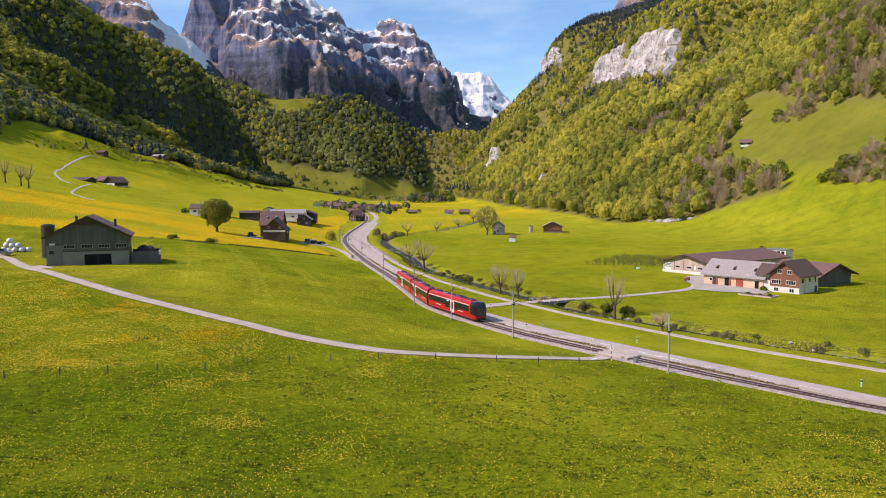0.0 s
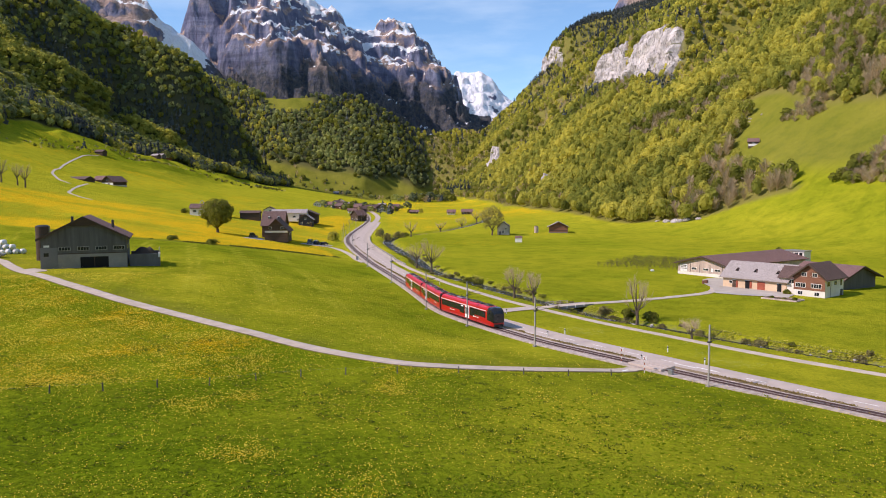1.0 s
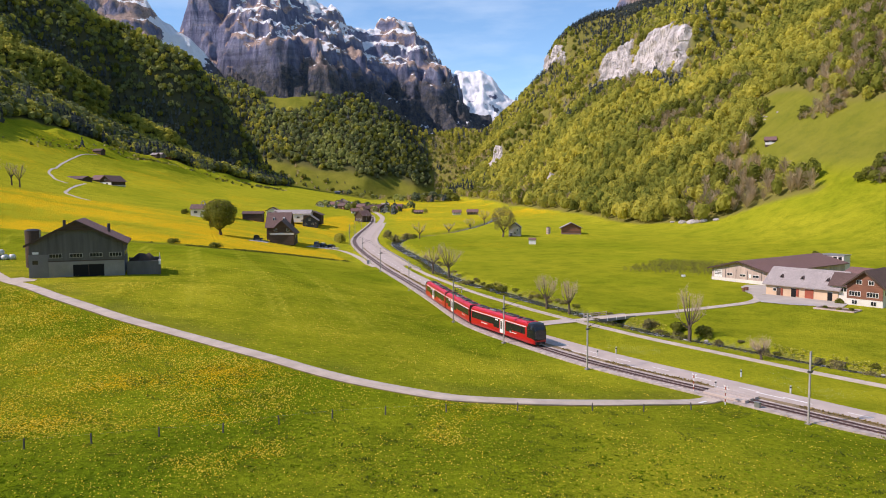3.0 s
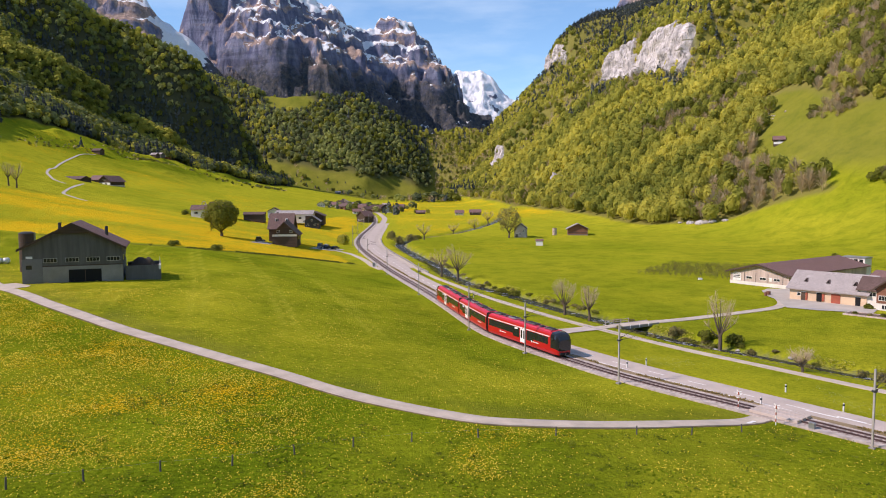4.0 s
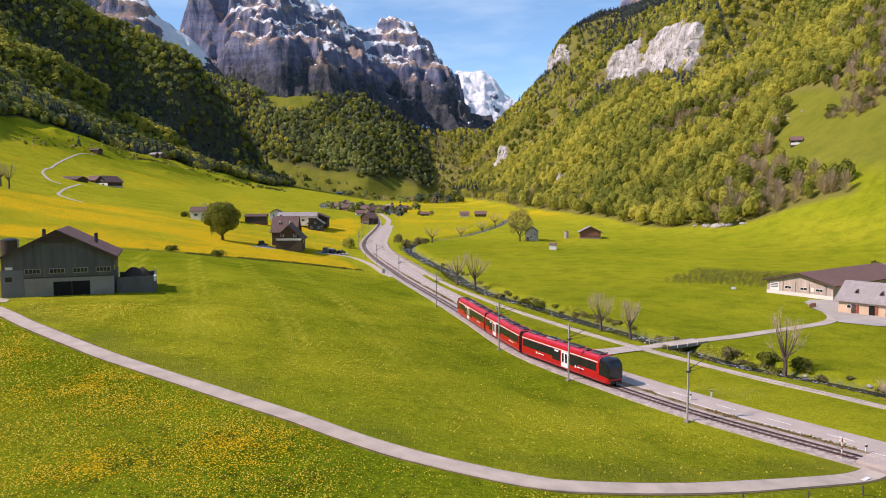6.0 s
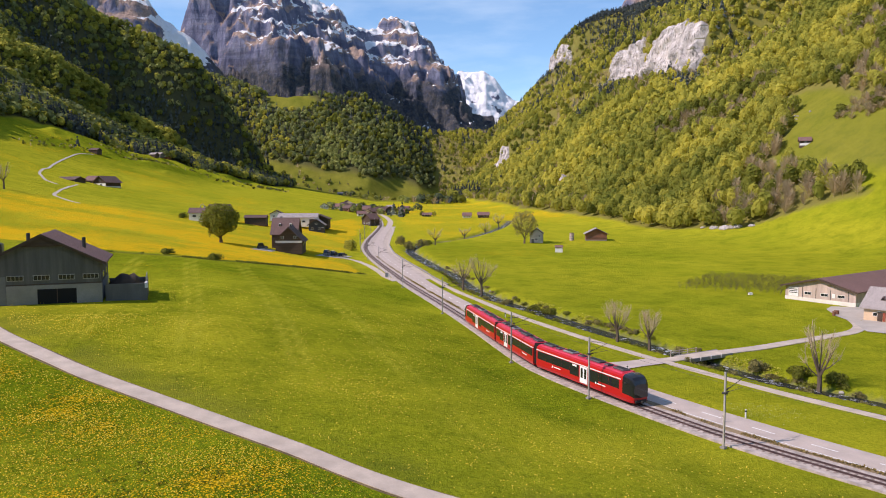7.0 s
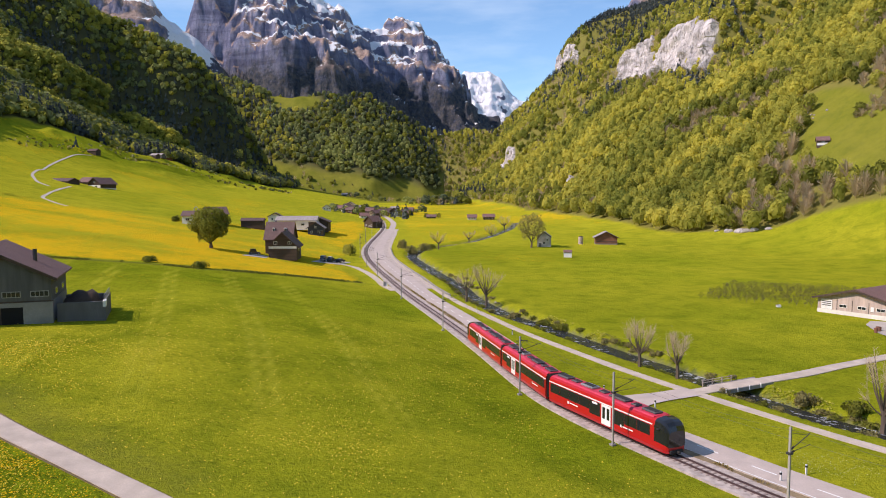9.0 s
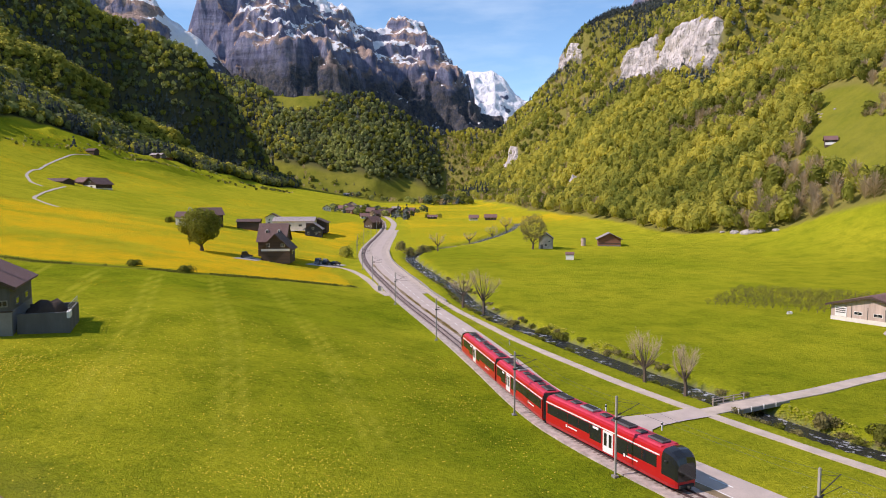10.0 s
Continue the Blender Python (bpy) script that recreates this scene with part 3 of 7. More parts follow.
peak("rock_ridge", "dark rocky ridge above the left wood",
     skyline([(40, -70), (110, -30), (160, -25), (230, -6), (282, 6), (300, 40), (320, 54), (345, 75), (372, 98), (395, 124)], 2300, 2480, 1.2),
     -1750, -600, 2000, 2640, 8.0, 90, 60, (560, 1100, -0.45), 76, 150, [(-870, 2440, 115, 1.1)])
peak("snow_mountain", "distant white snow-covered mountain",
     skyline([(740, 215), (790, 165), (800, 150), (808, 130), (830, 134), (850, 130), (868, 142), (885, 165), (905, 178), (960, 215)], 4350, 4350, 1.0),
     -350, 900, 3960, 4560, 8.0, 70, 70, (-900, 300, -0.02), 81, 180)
peak("white_crag", "pale rock crag behind the wooded ridge",
     skyline([(1080, 30), (1100, 2), (1130, -14), (1180, -30), (1230, -20)], 2500, 2500, 1.3), 480, 980, 2300, 2700, 8.0, 70, 40, (300, 900, -0.5), 86, 300)


def cliff_walls():
    """Rock faces in front of the steps of the right hillside."""
    for k, (y0, y1, v0, step, width) in enumerate(CLIFFS):
        fine = 1.3 if y0 < 1200 else 2.4
        yy, q = np.meshgrid(np.arange(y0 - 10, y1 + 10, fine), np.linspace(-0.35, 1.45, 60))
        x = along(RIGHT_FOOT, yy) + v0
        x = x + 16 * fbm(x, yy, 90, 4, 5) + q * width
        z = height(x, yy)
        n = fbm(yy, z * 0.5, 26, 5, 95 + k)
        crag = 1 - 2 * np.abs(fbm(yy, z * 0.35, 30, 5, 96 + k))
        big = fbm(yy, z, 75, 3, 99 + k)
        bed = (z + 5 * fbm(yy, z, 60, 3, 93 + k) - 0.05 * yy) / 7.5
        bed = bed - np.floor(bed)
        block = value_noise(yy / 13.0 + 1.4 * n, z / 9.0 + 1.1 * big, 97 + k)
        top = cliff_top(k, yy)
        base = 0.06 if k < 2 else -0.25
        edge = smooth(base, base + 0.12, q + 0.22 * n + 0.14 * big) * (1 - smooth(top - 0.06, top + 0.06, q + 0.30 * n)) * smooth(y0 + 2, y0 + 16, yy + 30 * n) * (1 - smooth(y1 - 16, y1 - 2, yy + 30 * n))
        out = ((1.2 if k < 2 else 2.6) + 0.13 * step * (crag + 0.25) + 0.025 * step * (smooth(0.1, 0.4, bed) - bed) + 0.10 * step * (smooth(0.35, 0.65, block) - 0.5)) * edge - 3.0 * (1 - edge)
        me = grid_mesh("cliff", x - 0.80 * out, yy - 0.25 * out, z + 0.45 * out, {}, LIMESTONE)
        me.polygons.foreach_set("use_smooth", np.zeros(len(me.polygons), dtype=bool))
        tagged(new("cliff", me), "pale limestone cliff standing out of the wood", "cliff", kind="structure")


cliff_walls()

# ---------------------------------------------------------------- ways
def strip(name, pts, width, lift, material, depth=0.25, across=5, wobble=0.0, shift=0.0):
    """A road laid on the ground: a ribbon with sides, its middle moved sideways by shift."""
    c = smooth_line(pts, 1.6)
    t = np.gradient(c, axis=0)
    t /= np.linalg.norm(t, axis=1)[:, None]
    nrm = np.stack([t[:, 1], -t[:, 0]], 1)
    offs = np.linspace(-0.5, 0.5, across) * width + shift
    edge = 1 + wobble * (2 * value_noise(np.arange(len(c)) * 0.31, np.zeros(len(c)), 3) - 1)
    q = c[:, None] + nrm[:, None] * offs[None, :, None] * edge[:, None, None]
    z = land(q[..., 0], q[..., 1])
    mid = z[:, across // 2:across // 2 + 1]
    z = np.maximum(0.35 * z + 0.65 * mid, z) + lift
    q = np.concatenate([q[:, :1], q, q[:, -1:]], 1)
    z = np.concatenate([z[:, :1] - depth, z, z[:, -1:] - depth], 1)
    m = across + 2
    verts = np.concatenate([q, z[..., None]], -1).reshape(-1, 3).tolist()
    faces = [(k * m + j, k * m + j + 1, k * m + m + j + 1, k * m + m + j) for k in range(len(c) - 1) for j in range(m - 1)]
    me = bpy.data.meshes.new(name)
    me.from_pydata(verts, [], faces)
    me.materials.append(material)
    return new(name, me)


tagged(strip("road", ROAD, 4.2, 0.11, ASPHALT, shift=-0.42), "pale grey asphalt valley road beside the railway", "road", kind="structure")
tagged(strip("cycle_path", CYCLE_PATH, 1.55, 0.085, LANE_GRIT, wobble=0.08, shift=-0.38), "narrow pale gravel path along the stream", "path", kind="structure")
tagged(strip("farm_road", SIDE_ROAD, 2.3, 0.095, LANE_GRIT, wobble=0.05, shift=0.30), "pale concrete farm road over the stream", "road", kind="structure")
tagged(strip("field_lane", LANE, 2.05, 0.10, LANE_GRIT, wobble=0.05), "pale concrete lane across the flowering meadow", "road", kind="structure")
tagged(strip("ballast_bed", TRACK, 3.9, 0.18, BALLAST, across=4), "brownish grey ballast bed of the railway", "railway", kind="structure")


LANE_EDGE = plain("lane_edge_soil", (0.17, 0.13, 0.06), 0.95, grain=1.5, spread=0.35, relief=0.6)


def beside(pts, off, y0, y1):
    c = smooth_line(pts, 3.0)
    t = np.gradient(c, axis=0)
    t /= np.linalg.norm(t, axis=1)[:, None]
    q = c + np.stack([t[:, 1], -t[:, 0]], 1) * off
    return [tuple(p) for p in q[(q[:, 1] > y0) & (q[:, 1] < y1)]]


SHOULDER = plain("gravel_shoulder", (0.47, 0.40, 0.345), 0.95, grain=1.2, spread=0.16)
tagged(strip("road_shoulder", [(-23.4, 252), (-28.6, 276), (-35.0, 307), (-42.2, 345), (-47.3, 382), (-50.2, 422), (-52, 480), (-54, 545)], 11.4, 0.05, SHOULDER, across=9, wobble=0.06), "pale gravel margin between railway, road and path", "verge", kind="structure")

VERGE = plain("dry_verge", (0.25, 0.19, 0.11), 0.95, grain=1.5, spread=0.3, relief=0.6)
for side_ in (-1.12, 1.12):
    tagged(strip("lane_edge", beside(LANE, side_, 60, 190), 0.22, 0.04, LANE_EDGE, wobble=0.7, across=3), "dark worn soil edge of the meadow lane", "verge", kind="structure")
tagged(strip("track_verge", beside(TRACK, 2.15, 20, 330), 0.75, 0.21, VERGE, wobble=0.6, across=3), "brown dry verge between railway and road", "verge", kind="structure")

# ---------------------------------------------------------------- kit for things
def ground_at(x, y):
    return float(height(np.array([x]), np.array([y]))[0])


def part(name, bm, material, parent, label="", flat=True):
    """Links a bmesh as one mesh object under a thing or a part."""
    me = bpy.data.meshes.new(name)
    bmesh.ops.recalc_face_normals(bm, faces=bm.faces)
    bm.to_mesh(me)
    bm.free()
    me.materials.append(material)
    if not flat:
        me.polygons.foreach_set("use_smooth", [True] * len(me.polygons))
    ob = new(name, me)
    ob.parent = parent
    if label:
        ob["label"] = label
    return ob


def raw(name, verts, faces, material, parent=None, label="", values=None, index=None):
    me = bpy.data.meshes.new(name)
    me.from_pydata(verts, [], faces)
    for m in material if isinstance(material, list) else [material]:
        me.materials.append(m)
    if index is not None:
        me.polygons.foreach_set("material_index", index)
    for key, v in (values or {}).items():
        me.attributes.new(key, "FLOAT", "POINT").data.foreach_set("value", np.asarray(v, np.float32))
    ob = new(name, me)
    ob.parent = parent
    if label:
        ob["label"] = label
    return ob


def thing(name, label, category, x, y, z=None, turn=0.0, group=""):
    ob = new(name)
    ob.matrix_basis = pose(x, y, ground_at(x, y) if z is None else z, 0, 0, turn)
    return tagged(ob, label, category, group)


def box(x0, x1, y0, y1, z0, z1, bevel=0.0, bm=None):
    bm = bm or bmesh.new()
    m = Matrix.Translation(((x0 + x1) / 2, (y0 + y1) / 2, (z0 + z1) / 2)) @ Matrix.Diagonal((x1 - x0, y1 - y0, z1 - z0, 1))
    made = bmesh.ops.create_cube(bm, size=1, matrix=m)
    if bevel:
        edges = list({e for v in made["verts"] for e in v.link_edges})
        bmesh.ops.bevel(bm, geom=edges, offset=bevel, segments=1, affect="EDGES")
    return bm


def rod(a, b, r0, r1=None, sides=8, bm=None):
    bm = bm or bmesh.new()
    a, b = Vector(a), Vector(b)
    m = Matrix.Translation((a + b) / 2) @ (b - a).to_track_quat("Z", "Y").to_matrix().to_4x4()
    bmesh.ops.create_cone(bm, cap_ends=True, segments=sides, radius1=r0, radius2=r0 if r1 is None else r1, depth=(b - a).length, matrix=m)
    return bm


def prism(outline, axis, a, b, bm=None):
    """A solid with the outline (pairs) drawn across an axis, from a to b along it."""
    bm = bm or bmesh.new()
    put = {"x": lambda p, s: (s, p[0], p[1]), "y": lambda p, s: (p[0], s, p[1]), "z": lambda p, s: (p[0], p[1], s)}[axis]
    lo = [bm.verts.new(put(p, a)) for p in outline]
    hi = [bm.verts.new(put(p, b)) for p in outline]
    bm.faces.new(lo)
    bm.faces.new(hi[::-1])
    for k in range(len(outline)):
        j = (k + 1) % len(outline)
        bm.faces.new((lo[k], hi[k], hi[j], lo[j]))
    return bm


GLASS = Paint("window_glass", 0.06, 0, 0.6).done((0.018, 0.022, 0.028))
WHITE = plain("white_paint", (0.78, 0.77, 0.74), 0.6, grain=3, spread=0.08)
PLASTER = plain("white_plaster", (0.74, 0.71, 0.64), 0.9, grain=1.2, spread=0.10, relief=0.25)
CREAM = plain("warm_plaster", (0.66, 0.49, 0.33), 0.9, grain=0.8, spread=0.14, relief=0.25)
GREY_WALL = plain("grey_render", (0.19, 0.188, 0.18), 0.9, grain=0.7, spread=0.14, relief=0.3)
CONCRETE = plain("concrete", (0.275, 0.262, 0.24), 0.9, grain=1, spread=0.16, relief=0.3)
YARD = plain("yard_concrete", (0.46, 0.415, 0.36), 0.9, grain=0.9, spread=0.12, relief=0.2)
BOARDS_GREY = plain("weathered_boards", (0.118, 0.115, 0.108), 0.85, grain=4, spread=0.22, stretch=(1, 1, 0.08), relief=0.5)
BOARDS_PALE = plain("silvered_boards", (0.52, 0.42, 0.36), 0.85, grain=3, spread=0.2, stretch=(1, 1, 0.08), relief=0.5)
BOARDS_DARK = plain("dark_brown_boards", (0.085, 0.058, 0.043), 0.8, grain=4, spread=0.25, stretch=(0.1, 0.1, 1), relief=0.5)
BOARDS_RED = plain("reddish_shingles", (0.23, 0.105, 0.065), 0.8, grain=4, spread=0.25, stretch=(0.3, 0.3, 1), relief=0.5)
BOARDS_BLUE = plain("blue_black_boards", (0.045, 0.050, 0.065), 0.8, grain=4, spread=0.2, relief=0.4)
RED_DOOR = plain("red_door", (0.36, 0.095, 0.055), 0.7, grain=3)
METAL = plain("galvanised_steel", (0.36, 0.37, 0.37), 0.45, 0.6, grain=3, spread=0.1)
DARK_METAL = plain("dark_metal", (0.06, 0.06, 0.065), 0.5, 0.4, grain=4)
# black of flat panels that paint the darkness inside openings
UNLIT_BLACK = plain("unlit_interior", (0.012, 0.012, 0.013), 0.9, relief=0)
RUBBER = plain("rubber", (0.025, 0.025, 0.027), 0.8)
BALE_WRAP = plain("bale_wrap", (0.74, 0.75, 0.74), 0.35, grain=4, spread=0.08, relief=0.4)
HEAP = plain("manure_heap", (0.065, 0.045, 0.03), 0.95, grain=3, relief=1.0)
STONE = plain("boulder_stone", (0.42, 0.40, 0.37), 0.9, grain=1.2, spread=0.2, relief=0.5)


def tile_roof(name, colour, rows=3.2, rough=0.75):
    """Roof covering with courses across the slope and single tiles of differing tone."""
    p = Paint(name, rough, 0, 0.25)
    broad, fine = p.noise(0.35, 4), p.noise(9, 4)
    brick = p.t.nodes.new("ShaderNodeTexBrick")
    p.put(brick.inputs["Vector"], p.where)
    for key, v in (("Scale", rows), ("Mortar Size", 0.03), ("Brick Width", 0.7), ("Row Height", 0.9)):
        brick.inputs[key].default_value = v
    brick.inputs["Color1"].default_value = (*[c * 1.12 for c in colour], 1)
    brick.inputs["Color2"].default_value = (*[c * 0.82 for c in colour], 1)
    brick.inputs["Mortar"].default_value = (*[c * 0.45 for c in colour], 1)
    c = p.mix(p.band(broad, 0.35, 0.7, 0, 0.45), brick.outputs["Color"], tuple(v * 0.65 for v in colour))
    p.bump(p.math("ADD", fine, brick.outputs["Fac"]), 0.35, 0.04)
    return p.done(c)


ROOF_BROWN = tile_roof("brown_roof_tiles", (0.205, 0.122, 0.108))
ROOF_DARK = tile_roof("dark_roof_tiles", (0.13, 0.085, 0.075))
ROOF_GREY = tile_roof("grey_roof_tiles", (0.37, 0.33, 0.315))
ROOF_MID = tile_roof("old_brown_tiles", (0.155, 0.10, 0.088))
ROOF_RED = tile_roof("red_roof_tiles", (0.15, 0.098, 0.086))


def to_face(face, w, l, bm):
    """Moves a bmesh drawn on the plane y = 0 (outwards is -y) to a wall of a house."""
    m = {"f": Matrix.Identity(4), "b": pose(0, l, 0, 0, 0, 180), "l": pose(-w / 2, l / 2, 0, 0, 0, -90), "r": pose(w / 2, l / 2, 0, 0, 0, 90)}[face]
    bmesh.ops.transform(bm, matrix=m, verts=bm.verts)
    return bm


def window(house_ob, face, w, l, u, h, wide, high, panes=2, frame_mat=None, shutter=None):
    outer = box(u - wide / 2 - 0.09, u + wide / 2 + 0.09, -0.06, 0.04, h - 0.09, h + high + 0.09)
    frame_ob = part("window", to_face(face, w, l, outer), frame_mat or WHITE, house_ob)
    gap = 0.07
    each = (wide - gap * (panes - 1)) / panes
    for k in range(panes):
        a = u - wide / 2 + k * (each + gap)
        part("pane", to_face(face, w, l, box(a, a + each, -0.075, -0.03, h, h + high)), GLASS, frame_ob)
    if shutter:
        for s in (-1, 1):
            c = u + s * (wide / 2 + 0.09 + 0.26)
            part("shutter", to_face(face, w, l, box(c - 0.24, c + 0.24, -0.08, 0.02, h - 0.05, h + high + 0.05, 0.01)), shutter, frame_ob)
    return frame_ob


def house(name, label, category, x, y, turn, w, l, wall_h, rise, wall, roof, ridge_along="y", over=0.7, z=None, plinth=None, plinth_h=0.0, bands=(), windows=(), doors=(), chimneys=(), group="", shutter=None, low_left=0.0, frames=None):
    """A gabled building. Its front is the wall y = 0 of its own frame, x runs along the front."""
    ob = thing(name, label, category, x, y, z, turn, group)
    base = -1.2
    if ridge_along == "y":
        body = prism([(-w / 2, base), (w / 2, base), (w / 2, wall_h), (0, wall_h + rise), (-w / 2, wall_h - low_left)], "y", 0, l)
    else:
        body = prism([(0, base), (l, base), (l, wall_h), (l / 2, wall_h + rise), (0, wall_h)], "x", -w / 2, w / 2)
    part("wall", body, wall, ob)
    half, a, b = (w / 2, -over, l + over) if ridge_along == "y" else (l / 2, -w / 2 - over, w / 2 + over)
    for s in (-1, 1):
        drop = low_left if (s < 0 and ridge_along == "y") else 0.0
        k = (rise + drop) / half
        e = half + over
        t = 0.22
        outline = [(0, wall_h + rise + 0.02), (s * e, wall_h + rise - k * e + 0.02), (s * e, wall_h + rise - k * e + 0.02 + t), (0, wall_h + rise + 0.02 + t * 1.15)]
        if ridge_along == "x":
            outline = [(l / 2 + p[0], p[1]) for p in outline]
        slab = prism(outline, "y" if ridge_along == "y" else "x", a, b)
        part("roof", slab, roof, ob)
        if ridge_along == "y":
            part("fascia", prism([(0, wall_h + rise - 0.16), (s * e, wall_h + rise - k * e - 0.16), (s * e, wall_h + rise - k * e + 0.26), (0, wall_h + rise + 0.30)], "y", a - 0.06, a - 0.004), BOARDS_DARK, ob)
    if plinth:
        part("plinth", box(-w / 2 - 0.06, w / 2 + 0.06, -0.06, l + 0.06, base, plinth_h), plinth, ob)
    for face, h0, h1, m in bands:
        d = w if face in "fb" else l
        part("cladding", to_face(face, w, l, box(-d / 2 + 0.01, d / 2 - 0.01, -0.05, 0.02, h0, h1)), m, ob)
    for face, u, h, wide, high, panes in windows:
        window(ob, face, w, l, u, h, wide, high, panes, frames, shutter=shutter)
    for face, u, h, wide, high, m in doors:
        d_ob = part("door", to_face(face, w, l, box(u - wide / 2, u + wide / 2, -0.085, 0.02, h, h + high)), m, ob)
        part("door_frame", to_face(face, w, l, box(u - wide / 2 - 0.12, u + wide / 2 + 0.12, -0.07, 0.02, h + high, h + high + 0.14)), WHITE, d_ob)
    for cx, cy, ch, cm in chimneys:
        c_ob = part("chimney", box(cx - 0.35, cx + 0.35, cy - 0.35, cy + 0.35, wall_h, ch), cm, ob)
        part("cap", box(cx - 0.45, cx + 0.45, cy - 0.45, cy + 0.45, ch + 0.004, ch + 0.12), DARK_METAL, c_ob)
    return ob

# ---------------------------------------------------------------- woods
def stuff_mesh(name, verts, quads, slot, tint, mats):
    me = bpy.data.meshes.new(name)
    me.vertices.add(len(verts))
    me.vertices.foreach_set("co", np.asarray(verts, np.float32).ravel())
    me.loops.add(quads.size)
    me.loops.foreach_set("vertex_index", np.asarray(quads, np.int32).ravel())
    me.polygons.add(len(quads))
    me.polygons.foreach_set("loop_start", np.arange(0, quads.size, 4, dtype=np.int32))
    for m in mats:
        me.materials.append(m)
    me.polygons.foreach_set("material_index", np.asarray(slot, np.int32))
    me.update(calc_edges=True)
    me.attributes.new("tint", "FLOAT", "POINT").data.foreach_set("value", np.asarray(tint, np.float32))
    return me


def cards(centres, normals, sizes, rng, aspect=1.0):
    """Leaf sprays: one bent quad for each centre."""
    n = normals / np.linalg.norm(normals, axis=1)[:, None]
    r = rng.normal(size=n.shape)
    a = np.cross(n, r)
    a /= np.linalg.norm(a, axis=1)[:, None]
    b = np.cross(n, a)
    s = sizes[:, None]
    v = np.stack([centres - a * s, centres - b * s * aspect + n * s * 0.25, centres + a * s, centres + b * s * aspect - n * s * 0.25], 1)
    return v.reshape(-1, 3)


def broadleaf(n, rng, lean=0.34):
    """Crown about 1 high and 0.8 wide, from the ground up."""
    k = np.arange(n) + 0.5
    z = 1 - 1.75 * k / n
    ang = np.pi * (1 + 5 ** 0.5) * k
    q = np.sqrt(np.maximum(0, 1 - z * z))
    d = np.stack([q * np.cos(ang), q * np.sin(ang), z], 1)
    lumps = rng.normal(size=(6, 3))
    lumps /= np.linalg.norm(lumps, axis=1)[:, None]
    bulge = np.max(d @ lumps.T, axis=1)
    rad = (0.72 + 0.36 * np.clip(bulge, 0, 1) ** 2) * rng.uniform(0.78, 1.08, n)
    c = d * rad[:, None] * np.array([0.40, 0.40, 0.44]) + np.array([0, 0, 0.56])
    return cards(c, d + rng.normal(size=d.shape) * lean, rng.uniform(0.6, 1.3, n) * 0.92 / np.sqrt(n), rng)


def fir(n, rng):
    t = np.sort(rng.uniform(0, 1, n)) ** 0.8
    ang = rng.uniform(0, 2 * np.pi, n)
    r = 0.21 * (1 - t) + 0.012
    d = np.stack([np.cos(ang), np.sin(ang), np.full(n, 0.45)], 1)
    c = np.stack([np.cos(ang) * r * 0.75, np.sin(ang) * r * 0.75, 0.06 + 0.92 * t], 1)
    return cards(c, d + rng.normal(size=d.shape) * 0.2, (0.035 + 0.11 * (1 - t)) * rng.uniform(0.8, 1.25, n), rng, 1.2)


def twigs(n, rng):
    """A leafless crown: a stem and many fine shoots that spread into an oval."""
    ang = rng.uniform(0, 2 * np.pi, n)
    t = rng.uniform(0, 1, n)
    z0 = 0.12 + 0.55 * t
    r1 = rng.uniform(0.16, 0.42, n) * np.sqrt(np.clip(1 - (1.5 * (t - 0.40)) ** 2, 0.1, 1))
    z1 = np.minimum(z0 + rng.uniform(0.08, 0.30, n), 1.05 - 0.6 * r1)
    r0 = 0.25 * r1
    p = np.stack([np.cos(ang) * r0, np.sin(ang) * r0, z0], 1)
    q = np.stack([np.cos(ang) * r1, np.sin(ang) * r1, z1], 1)
    side = np.stack([-np.sin(ang + 0.6), np.cos(ang + 0.6), rng.normal(size=n) * 0.4], 1) * rng.uniform(0.003, 0.007, n)[:, None]
    fan = side * rng.uniform(1.0, 4.2, n)[:, None]
    p[:3], q[:3] = (0, 0, 0), np.stack([rng.normal(size=3) * 0.03, rng.normal(size=3) * 0.03, np.full(3, 0.7)], 1)
    return np.stack([p - side, p + side, q + fan, q - fan], 1).reshape(-1, 3)


